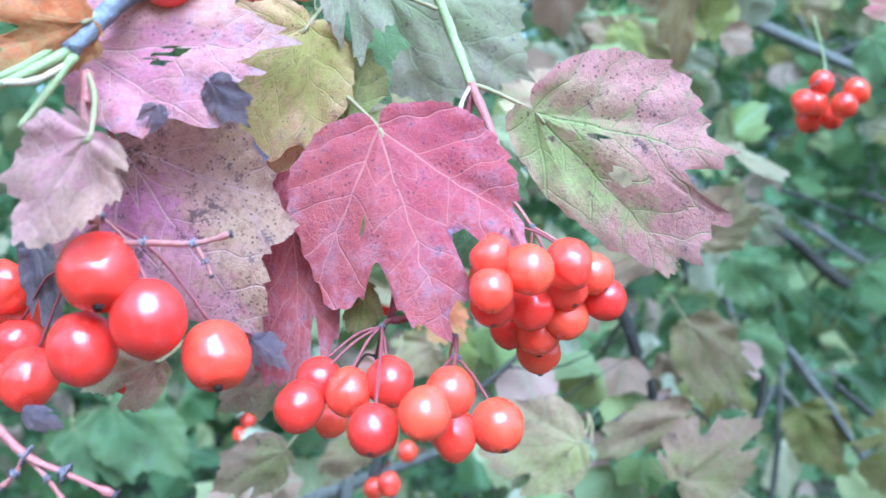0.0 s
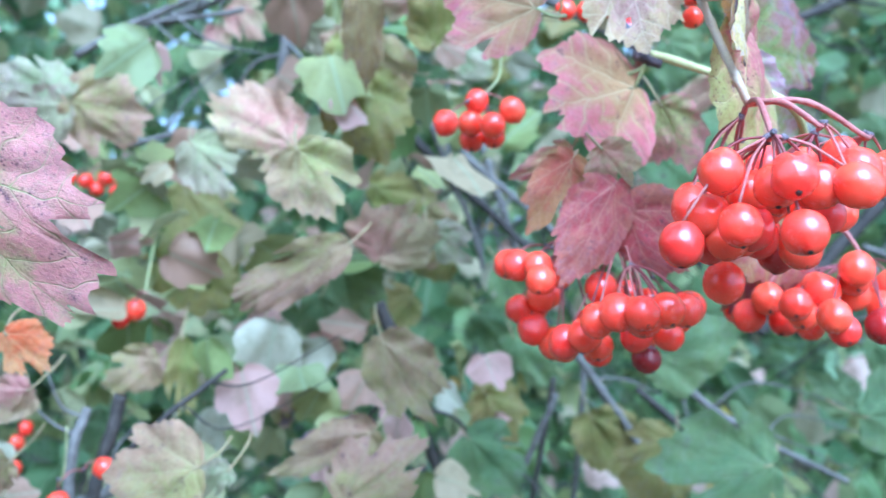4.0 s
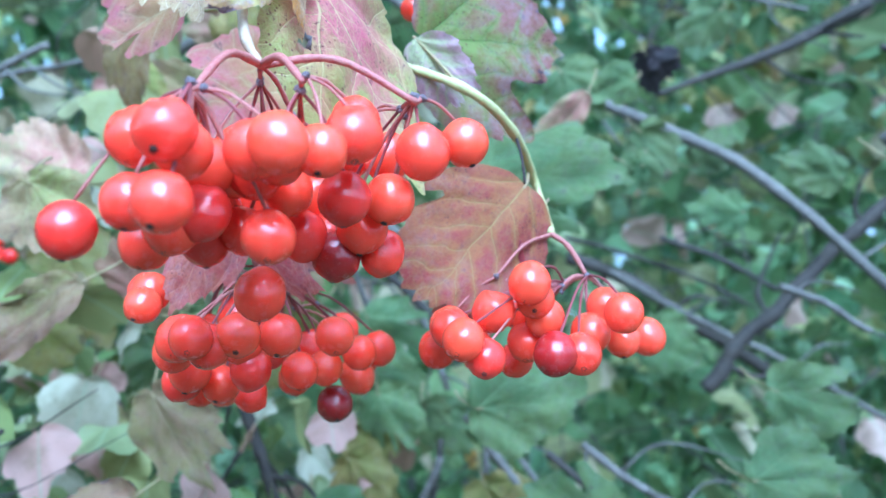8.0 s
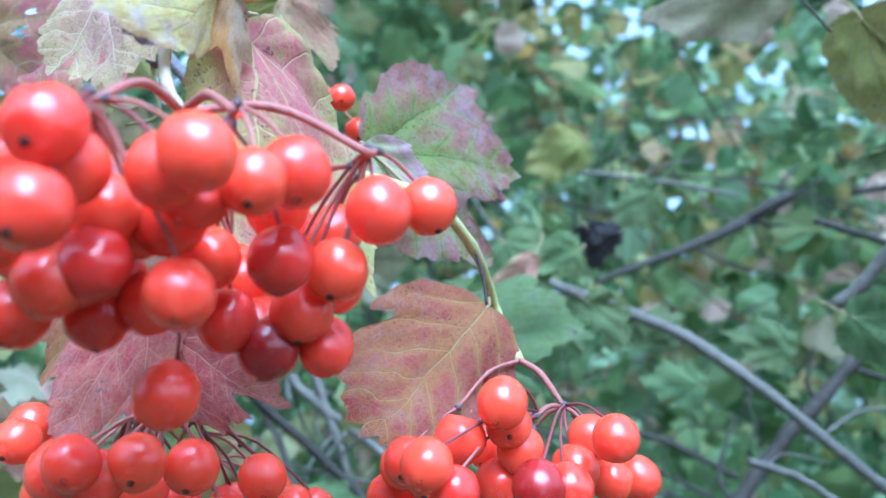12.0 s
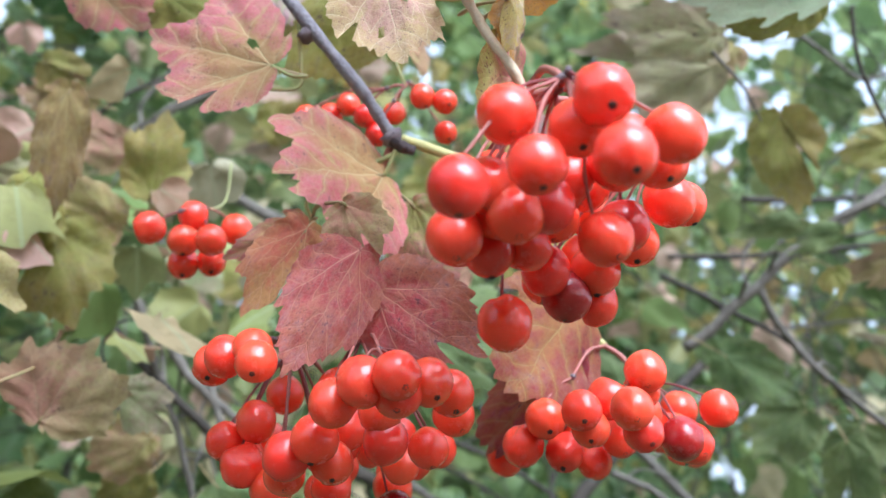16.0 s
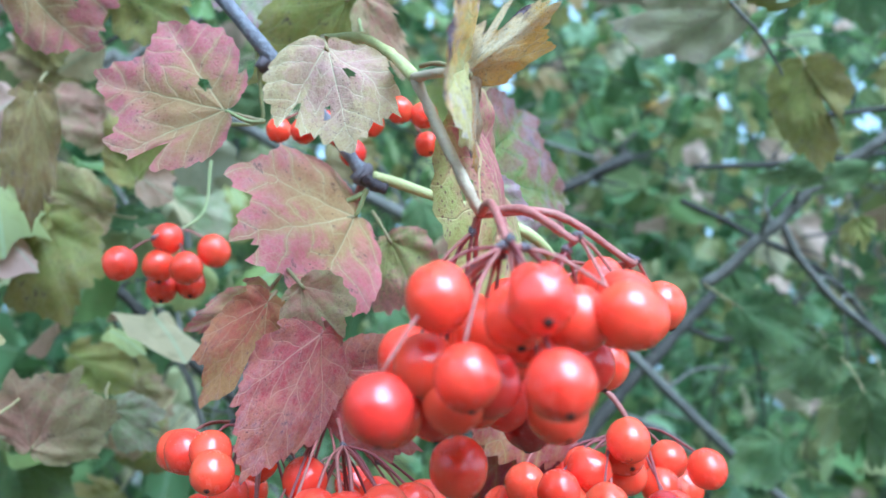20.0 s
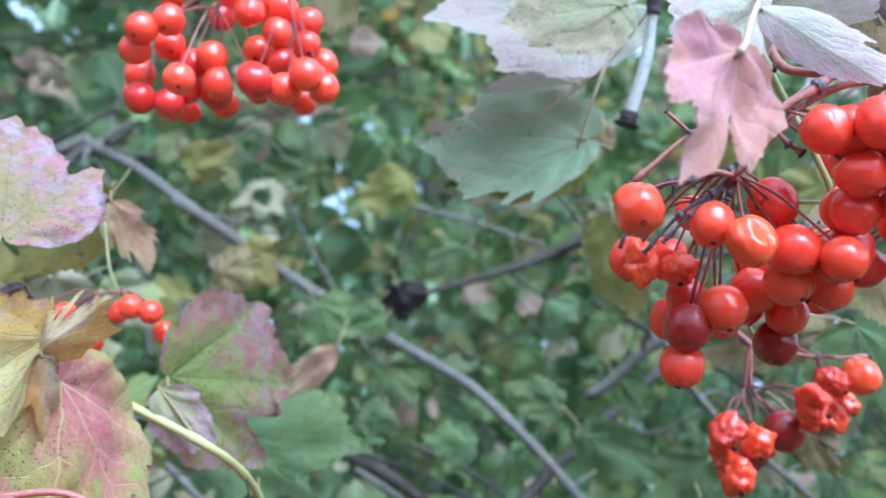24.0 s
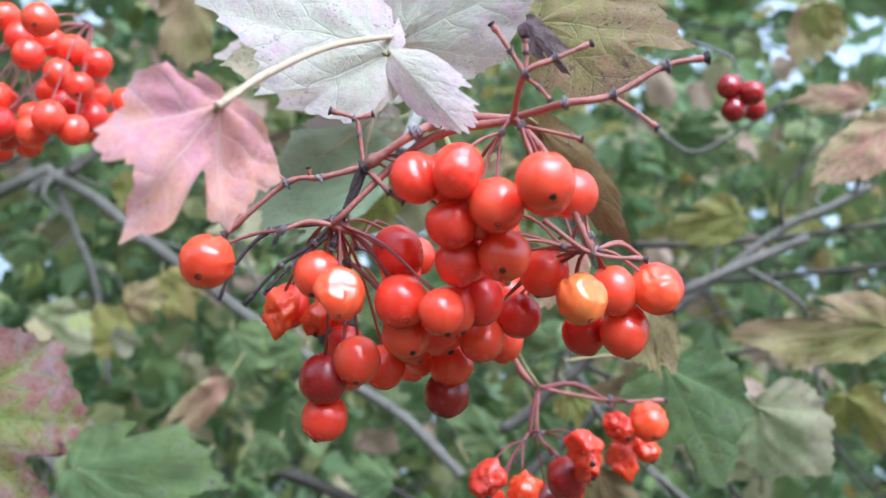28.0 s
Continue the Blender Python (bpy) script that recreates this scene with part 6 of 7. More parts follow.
cluster("large heavy bunch of glossy scarlet berries on red forking stalks", [(0.2306, 0.2281, 1.4471), (0.2261, 0.2023, 1.4346), (0.2424, 0.2140, 1.4385), (0.2614, 0.2297, 1.4376)], [(0.2306, 0.2281, 1.4469), (0.2277, 0.2275, 1.4531), (0.2252, 0.2338, 1.4659), (0.2220, 0.2365, 1.4770)],
        [(-15.4, -23.5, -19.2, 9.5, "r"), (-11.9, -7.4, -29.2, 9.7, "r"), (-4.3, -39.9, -33.8, 9.3, "r"), (-6.2, -16.6, -31.9, 9.6, "r"), (-3.5, -1.6, -33.3, 9.5, "r"), (-4.9, -36.6, -21.8, 9.4, "w"), (31.5, 2.2, -19.3, 10.4, "r"), (5.3, 9.9, -33.7, 9.4, "r"), (14.5, 5.9, -16.0, 10.0, "r"), (39.6, 8.6, -16.6, 9.9, "r"), (20.5, -12.9, -18.8, 10.3, "r"), (-6.4, 5.3, -16.1, 10.0, "r"), (-6.0, -14.8, -23.4, 9.9, "r"), (-16.1, -15.1, -28.5, 9.6, "r"), (-20.3, -8.5, -35.5, 9.8, "r"), (4.5, 1.8, -25.6, 9.8, "r"), (-11.4, -1.6, -35.0, 9.5, "r"), (11.4, -31.0, -23.7, 9.7, "r")]
        + [(-4.4, -6.9, -22.0, 10.1, "r"), (16.5, -3.2, -28.6, 9.7, "r"), (17.3, 11.3, -32.6, 10.1, "r"), (12.9, 24.9, -13.4, 10.4, "r"), (-7.7, 24.0, -22.8, 10.5, "r"), (15.8, -19.4, -22.9, 9.4, "r"), (19.8, -6.1, -14.6, 8.8, "r"), (11.3, 13.5, -37.9, 9.9, "d"), (24.0, 5.7, -27.8, 9.8, "r"), (-4.3, 10.1, -45.1, 10.6, "r"), (-25.9, -26.8, -35.1, 9.5, "r"), (-5.2, -28.4, -23.2, 9.6, "r"), (5.6, -25.2, -23.2, 9.7, "r"), (20.4, 17.8, -37.3, 9.3, "r"), (5.4, 21.8, -23.4, 10.2, "r"), (-13.8, -29.8, -31.6, 9.3, "r"), (5.1, -15.5, -36.8, 9.6, "r"), (7.7, -17.6, -22.8, 10.0, "r")]
        + [(-15.3, -0.9, -26.0, 10.0, "r"), (21.7, 23.7, -24.5, 10.0, "r"), (9.4, 18.3, -32.8, 9.9, "r"), (22.3, 18.5, -16.4, 10.0, "r"), (-12.0, -16.3, -33.9, 9.9, "r"), (-9.6, -1.0, -28.7, 10.1, "r"), (9.0, 28.6, -18.2, 10.3, "r"), (2.5, 28.5, -18.6, 10.0, "r"), (-1.7, 26.4, -22.7, 9.4, "r"), (1.8, -10.0, -23.6, 10.2, "r")], "red", "pale", 0.0011)
cluster("ripe red berries with dark tips on a pale forked stalk", [(0.2911, 0.3156, 1.4199), (0.3003, 0.3116, 1.4065)], [(0.2911, 0.3156, 1.4199), (0.2883, 0.3343, 1.4375), (0.2816, 0.3125, 1.4503), (0.2676, 0.2980, 1.4607), (0.2364, 0.3073, 1.4764), (0.2273, 0.3091, 1.4798)],
        [(-28.4, -35.4, -26.6, 9.8, "r"), (-24.6, -52.7, -29.4, 9.7, "r"), (-19.8, -48.5, -34.1, 9.3, "r"), (-22.3, -11.4, -33.4, 10.0, "r"), (-30.1, -17.7, -25.6, 10.2, "r"), (-17.7, -30.5, -22.4, 10.7, "w"), (-4.4, -23.6, -24.8, 10.5, "r"), (17.6, -6.6, -31.7, 9.7, "r"), (-12.5, -9.4, -35.7, 9.6, "w"), (25.1, -1.2, -31.1, 10.7, "r"), (15.3, -30.1, -24.7, 9.9, "r"), (7.6, -19.0, -29.3, 10.1, "r"), (-3.0, -38.6, -34.0, 10.1, "d"), (-27.9, 17.3, -30.7, 10.5, "r"), (-23.9, -30.5, -30.3, 9.7, "r"), (-8.2, -34.1, -16.1, 10.4, "r"), (-33.8, -10.2, -31.5, 10.7, "r"), (3.5, -33.0, -34.4, 10.2, "r")]
        + [(12.5, -15.6, -22.4, 10.0, "r"), (-9.5, -19.4, -30.9, 10.0, "r"), (-11.1, -11.6, -22.2, 9.9, "r"), (18.9, 6.3, -25.4, 10.4, "r"), (-6.8, -28.6, -20.0, 9.6, "r"), (-7.0, 12.8, -25.7, 10.1, "r")], "red", "yellow", 0.0014)
cluster("red berries half hidden behind a grey twig and leaves", [(0.2358, 0.3307, 1.5126)], [(0.2358, 0.3307, 1.5126), (0.2323, 0.3295, 1.5212), (0.2293, 0.3291, 1.5382)],
        [(4.7, -3.1, -5.2, 7.9, "r"), (11.9, -5.1, -7.4, 7.9, "r"), (15.5, 6.1, -12.8, 7.9, "r"), (-30.4, 20.2, -4.4, 7.9, "r"), (-23.3, 12.8, -7.1, 7.9, "r"), (-18.7, 6.0, -6.3, 7.9, "r"), (-13.4, 4.1, -11.0, 7.9, "r"), (-9.0, 5.5, -16.7, 7.9, "r"), (-1.5, 10.0, -5.1, 7.9, "r")], "red", "green", 0.0005)
cluster("red berries hanging above a purple leaf", [(-0.0318, 0.1713, 1.4655)], [(-0.0318, 0.1713, 1.4655), (-0.0306, 0.1711, 1.4710)],
        [(-12.9, -0.0, -9.5, 10.4, "r"), (1.1, 10.8, -5.2, 10.3, "r"), (10.8, 7.2, -6.5, 10.3, "r"), (-7.5, 7.3, -2.8, 10.3, "r")], "red", "red", 0.0011)
cluster("dense hanging bunch of dark red berries high on the shrub", [(0.2679, 0.3215, 1.6270), (0.2477, 0.3318, 1.6235), (0.2892, 0.3162, 1.6308)], [(0.2679, 0.3215, 1.6270), (0.2693, 0.3175, 1.6421), (0.2731, 0.3159, 1.6667)],
        [(-24.2, -33.5, -33.2, 10.1, "r"), (-26.9, -26.6, -37.4, 10.2, "r"), (-17.0, -15.7, -29.6, 10.6, "r"), (-28.5, -3.5, -35.6, 10.1, "r"), (-32.8, 17.8, -33.7, 10.0, "r"), (-25.9, -15.3, -50.2, 10.2, "r"), (-15.8, -32.5, -28.8, 10.2, "r"), (-16.2, -8.2, -49.3, 10.4, "r"), (-10.6, -12.0, -43.6, 10.4, "r"), (-12.3, 12.1, -42.1, 10.1, "r"), (0.6, -23.7, -46.6, 10.3, "r"), (11.9, -26.4, -44.3, 10.4, "r"), (-2.0, -22.3, -36.2, 10.4, "r"), (28.4, -16.3, -30.4, 10.8, "r"), (-0.8, -29.7, -8.2, 10.0, "r"), (22.3, -62.5, -26.7, 10.5, "r"), (4.5, -28.9, -15.0, 10.0, "w"), (20.0, -32.0, -30.0, 10.2, "r")]
        + [(30.6, -25.7, -21.8, 10.2, "r"), (14.0, -62.6, -62.7, 9.8, "r"), (36.8, -17.0, -42.9, 10.6, "r"), (22.3, 2.2, -35.6, 10.9, "r"), (-16.1, -16.3, -51.8, 9.9, "r"), (-19.1, -5.0, -3.3, 10.0, "r"), (10.6, -35.3, -25.1, 10.1, "r"), (13.5, 8.7, -33.9, 9.8, "r"), (21.8, -25.8, -17.2, 10.6, "r"), (29.0, -62.8, -59.5, 9.4, "r"), (12.5, -21.2, -12.5, 10.1, "r"), (37.2, -8.7, -29.1, 10.7, "r"), (30.9, 9.7, -36.4, 10.7, "r"), (1.5, 2.4, -42.7, 10.5, "r"), (-0.4, -14.9, -46.7, 10.4, "r"), (21.8, -5.6, -39.5, 9.7, "r"), (13.4, -16.7, -29.8, 10.7, "r"), (7.1, -14.6, -1.4, 10.0, "r")]
        + [(34.8, -57.8, -61.2, 9.4, "r"), (-5.3, -6.7, -31.0, 10.1, "r"), (19.2, -11.7, -10.7, 10.0, "r"), (-0.5, -2.1, -9.4, 10.0, "r"), (29.9, -40.2, -38.3, 9.7, "r"), (22.0, -28.4, -39.4, 10.2, "r"), (-8.9, -17.8, -37.1, 9.5, "r"), (22.6, -56.5, -61.9, 10.1, "r"), (-7.6, -64.6, -64.6, 9.4, "r"), (32.4, -30.3, -44.7, 10.1, "r")], "red", "pale", 0.0011)
cluster("big over-ripe bunch of red and orange berries, some shrivelling", [(0.4178, 0.1590, 1.5300), (0.3890, 0.1669, 1.5213), (0.3826, 0.1711, 1.5098), (0.4348, 0.1651, 1.5041)], [(0.4178, 0.1591, 1.5298), (0.4086, 0.1696, 1.5346), (0.4020, 0.1793, 1.5409), (0.4018, 0.1839, 1.5618)],
        [(-58.8, 8.7, -29.5, 10.4, "o"), (-45.5, 37.1, -33.2, 10.3, "x"), (-20.6, 16.2, -34.7, 10.6, "r"), (-37.2, 36.1, -34.1, 9.6, "x"), (-33.5, 11.1, -34.6, 10.3, "o"), (-13.3, 10.0, -38.0, 9.0, "r"), (-12.1, 3.0, -21.4, 10.0, "w"), (-37.9, 18.1, -29.0, 9.5, "r"), (-21.0, 21.0, -23.0, 10.4, "w"), (-12.0, -4.6, -13.6, 10.2, "r"), (-9.5, 9.3, -27.3, 10.1, "w"), (1.6, -16.1, -19.2, 10.2, "r"), (-4.6, -4.2, -20.0, 10.5, "r"), (4.0, -7.9, -17.3, 10.4, "r"), (-44.7, 45.2, -30.5, 10.0, "r"), (-19.3, 2.4, -12.8, 9.9, "r"), (-21.7, 46.7, -44.1, 9.4, "r"), (13.8, 6.8, -13.0, 10.2, "r")]
        + [(-1.6, 4.0, -27.5, 10.0, "r"), (16.1, 11.5, -34.1, 10.3, "y"), (28.4, 21.2, -39.2, 10.0, "r"), (33.2, 13.6, -31.5, 9.7, "o"), (31.6, 28.7, -36.6, 10.0, "r"), (40.5, 27.9, -27.4, 10.0, "r"), (-33.7, 47.8, -29.3, 10.0, "r"), (-35.8, 36.7, -48.3, 10.8, "d"), (-35.2, 42.1, -56.3, 9.9, "r"), (-6.5, 48.3, -50.1, 10.4, "d"), (-3.8, 34.5, -31.7, 9.8, "r"), (-6.2, 17.3, -24.8, 9.9, "r"), (-10.4, 17.1, -36.4, 10.0, "r"), (7.6, 31.1, -34.2, 9.9, "r"), (-12.6, 50.1, -40.4, 9.4, "r"), (-28.7, 32.3, -44.6, 10.5, "r"), (7.8, 49.6, -37.0, 9.9, "r"), (-12.3, 73.9, -38.6, 10.2, "r")]
        + [(-0.9, 32.5, -39.3, 10.0, "r"), (22.0, 29.2, -37.9, 10.0, "r"), (-6.2, 42.7, -43.8, 9.9, "r"), (-3.6, 20.8, -33.0, 10.3, "r"), (-15.8, 40.6, -38.6, 10.2, "r"), (30.4, 64.8, 5.7, 10.4, "r"), (-19.0, 22.0, -40.6, 10.1, "r"), (-29.5, 57.8, -42.9, 10.0, "r"), (10.9, 20.4, -26.5, 10.1, "r"), (35.9, 21.0, -28.8, 10.0, "r"), (-33.4, 66.4, -25.2, 10.0, "r"), (-30.7, 74.8, -22.3, 10.0, "r"), (24.7, 16.4, -31.2, 10.0, "r"), (-5.9, 3.7, -18.7, 10.3, "r"), (-10.7, 31.9, -38.0, 10.1, "r"), (7.3, 41.6, -27.3, 10.2, "r"), (-9.2, 8.2, -15.6, 9.7, "r"), (-30.7, 45.5, -39.8, 9.4, "r")]
        + [(-10.5, 75.8, -8.8, 9.5, "r"), (0.5, 20.3, -18.8, 10.2, "r"), (-12.2, 44.6, -30.9, 9.8, "r"), (31.1, 77.2, -15.4, 9.6, "r"), (-12.8, 3.1, -12.3, 10.2, "r"), (-17.0, 55.6, -19.1, 9.7, "r"), (9.3, 66.0, -33.1, 9.7, "r")], "red", "red", 0.0011)
cluster("shrivelled orange-red berries withering on a dry reddish stalk", [(0.4556, 0.2910, 1.4909), (0.4523, 0.2923, 1.4758), (0.4803, 0.2902, 1.4864)], [(0.4556, 0.2910, 1.4909), (0.4498, 0.2905, 1.4965), (0.4464, 0.2911, 1.5043)],
        [(34.4, -10.5, -11.8, 12.6, "o"), (30.9, 11.3, -21.0, 11.9, "x"), (9.9, -19.0, -21.0, 13.4, "x"), (11.4, -12.8, -25.0, 12.0, "x"), (29.6, 1.5, -23.9, 12.6, "x"), (25.6, -7.4, -12.9, 11.8, "x"), (8.0, -1.9, -29.8, 13.0, "d"), (-20.9, -16.2, -30.5, 13.2, "x"), (-9.0, -11.8, -32.5, 12.2, "x"), (5.1, 14.5, -37.4, 11.0, "d"), (-18.3, -8.1, -37.4, 11.4, "x"), (-17.6, -11.2, -44.1, 13.3, "x"), (39.6, 6.3, -19.3, 10.3, "x"), (20.3, 31.2, -32.7, 11.6, "x")], "redbrown", "red", 0.0011)
cluster("distant small bunch of red berries in the shade", [(-0.0851, 0.6284, 1.4890)], [(-0.0851, 0.6284, 1.4890), (-0.0874, 0.6384, 1.5052), (-0.0874, 0.6485, 1.5251)],
        [(-13.8, -27.7, -13.3, 9.9, "r"), (-2.5, -27.5, -15.6, 9.9, "r"), (10.9, -27.2, -14.2, 9.9, "r"), (21.5, -27.8, -14.4, 10.6, "r"), (30.5, -26.0, -17.0, 9.9, "r"), (18.1, -27.1, -23.9, 9.9, "r"), (27.5, -26.9, -28.1, 10.6, "r"), (36.9, -26.7, -30.3, 9.9, "r"), (4.9, -27.3, -21.6, 9.5, "r")], "red", "green", 0.0005)
# dimness inside the shrub painted in: these red berries take the dark skin
cluster("dim red berries on a thin twig deeper in the shrub", [(0.5542, 0.3144, 1.6272)], [(0.5542, 0.3145, 1.6268), (0.5504, 0.3129, 1.6353), (0.5336, 0.3138, 1.6424)],
        [(-11.6, -12.4, -11.8, 10.0, "d"), (-3.4, -15.1, -15.3, 10.0, "d"), (-9.2, -9.8, -20.4, 10.0, "d"), (5.0, -0.3, -14.7, 9.9, "d")], "red", "bark", 0.0005)
cluster("pair of red berries low among yellow leaves", [(0.0031, 0.4499, 1.3988)], [(0.0025, 0.4499, 1.3974), (0.0016, 0.4599, 1.4099), (-0.0011, 0.4799, 1.4276)],
        [(-20.0, 40.9, -10.1, 11.0, "r"), (-27.3, 38.4, -15.3, 9.2, "r")], "red", "green", 0.0005)
cluster("few orange-red berries deep below the branch", [(-0.1203, 0.5681, 1.3218)], [(-0.1203, 0.5681, 1.3199), (-0.1163, 0.5677, 1.3308), (-0.1141, 0.5672, 1.3453)],
        [(-3.8, 16.0, -13.4, 9.8, "r"), (-12.9, 17.0, -39.8, 10.5, "r"), (-9.7, 16.3, -22.6, 9.8, "r")], "red", "green", 0.0005)
cluster("few red berries hidden low in the shrub", [(-0.0195, 0.3974, 1.3171)], [(-0.0195, 0.3975, 1.3158), (-0.0167, 0.3971, 1.3246), (-0.0150, 0.3965, 1.3422)],
        [(-0.8, -0.1, -9.5, 10.1, "r"), (6.2, 35.1, -2.2, 9.9, "r"), (-8.7, 17.1, -15.4, 10.0, "r")], "red", "green", 0.0005)

# ---- branches deeper in the shrub ----
inner_branch([(-0.1385, 0.9475, 1.6827), (0.0772, 0.8662, 1.7534), (0.1152, 0.8571, 1.7600), (0.2604, 0.7846, 1.6497), (0.3602, 0.7336, 1.5709), (0.4503, 0.7003, 1.5116), (0.5249, 0.6768, 1.4267), (0.6047, 0.6443, 1.3323)], 0.0082, 0.0046, "barkgrey")
inner_branch([(0.0884, 0.8662, 1.7452), (0.1152, 0.8571, 1.7600), (0.1589, 0.8508, 1.7917), (0.2091, 0.8420, 1.8283)], 0.0080, 0.0060, "barkgrey")
inner_branch([(0.1145, 0.8598, 1.7503), (0.1337, 0.8676, 1.7070), (0.1590, 0.8785, 1.6474), (0.1707, 0.9107, 1.5568)], 0.0050, 0.0040, "barkgrey")
inner_branch([(0.4269, 0.7477, 1.3415), (0.4642, 0.7460, 1.3833), (0.5149, 0.7448, 1.4289), (0.5655, 0.7439, 1.4723), (0.6343, 0.7429, 1.5279)], 0.0078, 0.0068, "bark")
inner_branch([(0.3751, 0.8741, 1.4463), (0.4570, 0.8854, 1.3947), (0.5395, 0.8959, 1.3510), (0.6647, 0.9630, 1.2786)], 0.0045, 0.0040, "barkgrey")
inner_branch([(0.3309, 0.8175, 1.4744), (0.4345, 0.8587, 1.4419), (0.5055, 0.8875, 1.4082)], 0.0025, 0.0020, "bark")
inner_branch([(0.4454, 0.9600, 1.6349), (0.5426, 0.9637, 1.6659), (0.6096, 0.9660, 1.6895), (0.6770, 0.9674, 1.7219)], 0.0040, 0.0110, "bark")
inner_branch([(-0.0635, 0.5775, 1.5705), (-0.0047, 0.5808, 1.5785), (0.0284, 0.5827, 1.5831)], 0.0025, 0.0022, "barkgrey")
inner_branch([(0.1145, 0.5470, 1.3867), (0.1295, 0.5476, 1.3430), (0.1414, 0.5482, 1.3060), (0.1529, 0.5488, 1.2591)], 0.0049, 0.0042, "bark")
inner_branch([(0.2308, 0.5991, 1.3181), (0.2149, 0.5992, 1.2858), (0.1950, 0.5994, 1.2427)], 0.0031, 0.0028, "barkgrey")
inner_branch([(0.2584, 0.6493, 1.3292), (0.2546, 0.6497, 1.2815), (0.2465, 0.6502, 1.2260)], 0.0028, 0.0028, "barkgrey")
inner_branch([(0.2976, 0.6499, 1.3118), (0.3400, 0.6508, 1.2743), (0.4059, 0.6521, 1.2240)], 0.0034, 0.0028, "bark")
inner_branch([(0.2805, 0.6998, 1.3007), (0.3132, 0.7007, 1.2519)], 0.0028, 0.0025, "barkgrey")
inner_branch([(0.0551, 0.6085, 1.5912), (0.0505, 0.6093, 1.5675), (0.0423, 0.6105, 1.5278)], 0.0063, 0.0049, "barkgrey")
inner_branch([(0.0770, 0.6079, 1.5906), (0.1041, 0.6080, 1.5600)], 0.0045, 0.0039, "bark")
inner_branch([(0.1573, 0.6673, 1.5279), (0.1803, 0.6677, 1.4878), (0.1974, 0.6676, 1.4720), (0.2210, 0.6675, 1.4516), (0.2552, 0.6673, 1.4200)], 0.0042, 0.0036, "barkgrey")
inner_branch([(0.1874, 0.6670, 1.5073), (0.1974, 0.6676, 1.4720), (0.2134, 0.6685, 1.4167), (0.2315, 0.6696, 1.3549)], 0.0039, 0.0031, "barkgrey")
inner_branch([(-0.0165, 0.4667, 1.3442), (-0.0246, 0.4675, 1.3205), (-0.0345, 0.4687, 1.2849)], 0.0042, 0.0042, "bark")
inner_branch([(0.2476, 0.6094, 1.3429), (0.2744, 0.6097, 1.3023), (0.3087, 0.6102, 1.2456)], 0.0039, 0.0034, "barkgrey")
inner_branch([(0.3187, 0.6080, 1.3210), (0.3538, 0.6077, 1.2921), (0.4324, 0.6066, 1.2501)], 0.0036, 0.0028, "barkgrey")
inner_branch([(0.2313, 0.6103, 1.3274), (0.2221, 0.6116, 1.2838), (0.2130, 0.6130, 1.2402)], 0.0028, 0.0025, "bark")
inner_branch([(-0.0764, 0.5632, 1.5504), (-0.0393, 0.5617, 1.5694), (0.0012, 0.5602, 1.5847)], 0.0036, 0.0031, "barkgrey")
inner_branch([(-0.0346, 0.5137, 1.4835), (-0.0012, 0.5126, 1.4892), (0.0287, 0.5117, 1.4910)], 0.0025, 0.0020, "barkgrey")
inner_branch([(-0.0020, 0.4368, 1.3230), (0.0208, 0.4357, 1.3419), (0.0450, 0.4446, 1.3597)], 0.0022, 0.0017, "bark")
inner_branch([(-0.0774, 0.5196, 1.2697), (-0.0439, 0.5189, 1.2820), (0.0064, 0.5180, 1.2988)], 0.0048, 0.0042, "barkgrey")
inner_branch([(-0.0484, 0.4689, 1.2820), (-0.0438, 0.4677, 1.3147), (-0.0387, 0.4769, 1.3371)], 0.0042, 0.0036, "barkgrey")
inner_branch([(0.0882, 0.6243, 1.5408), (0.1314, 0.6204, 1.5046), (0.1654, 0.6202, 1.4688), (0.2025, 0.6188, 1.4328), (0.2434, 0.6194, 1.3874)], 0.0042, 0.0036, "bark")
inner_branch([(0.1452, 0.6078, 1.5226), (0.1639, 0.6208, 1.4689), (0.1775, 0.6275, 1.4371), (0.1879, 0.6413, 1.3900)], 0.0030, 0.0026, "barkgrey")
inner_branch([(0.1117, 0.7014, 1.6136), (0.1562, 0.7155, 1.5294), (0.1667, 0.7045, 1.4870)], 0.0024, 0.0020, "barkgrey")
inner_branch([(0.1022, 0.6807, 1.6775), (0.1302, 0.6625, 1.6949), (0.1699, 0.6595, 1.7197)], 0.0022, 0.0018, "bark")
inner_branch([(0.5060, 0.5848, 1.4944), (0.5470, 0.5542, 1.5298), (0.5810, 0.5279, 1.5619), (0.6161, 0.5061, 1.5807), (0.6865, 0.4885, 1.6108)], 0.0048, 0.0042, "barkgrey")
inner_branch([(0.5507, 0.5527, 1.5297), (0.5723, 0.5572, 1.4951), (0.6046, 0.5559, 1.4637), (0.6528, 0.5528, 1.4204)], 0.0036, 0.0030, "barkgrey")
inner_branch([(0.5416, 0.6537, 1.5753), (0.5915, 0.6441, 1.5469), (0.6509, 0.6341, 1.5093), (0.7043, 0.6382, 1.4414)], 0.0032, 0.0026, "bark")
inner_branch([(0.4072, 0.3827, 1.5882), (0.4215, 0.3831, 1.5718), (0.4374, 0.3929, 1.5592)], 0.0011, 0.0008, "barkgrey")
inner_branch([(0.5452, 0.4844, 1.7128), (0.5812, 0.4817, 1.6813), (0.6125, 0.4766, 1.6612), (0.6583, 0.4485, 1.6852)], 0.0020, 0.0016, "barkgrey")
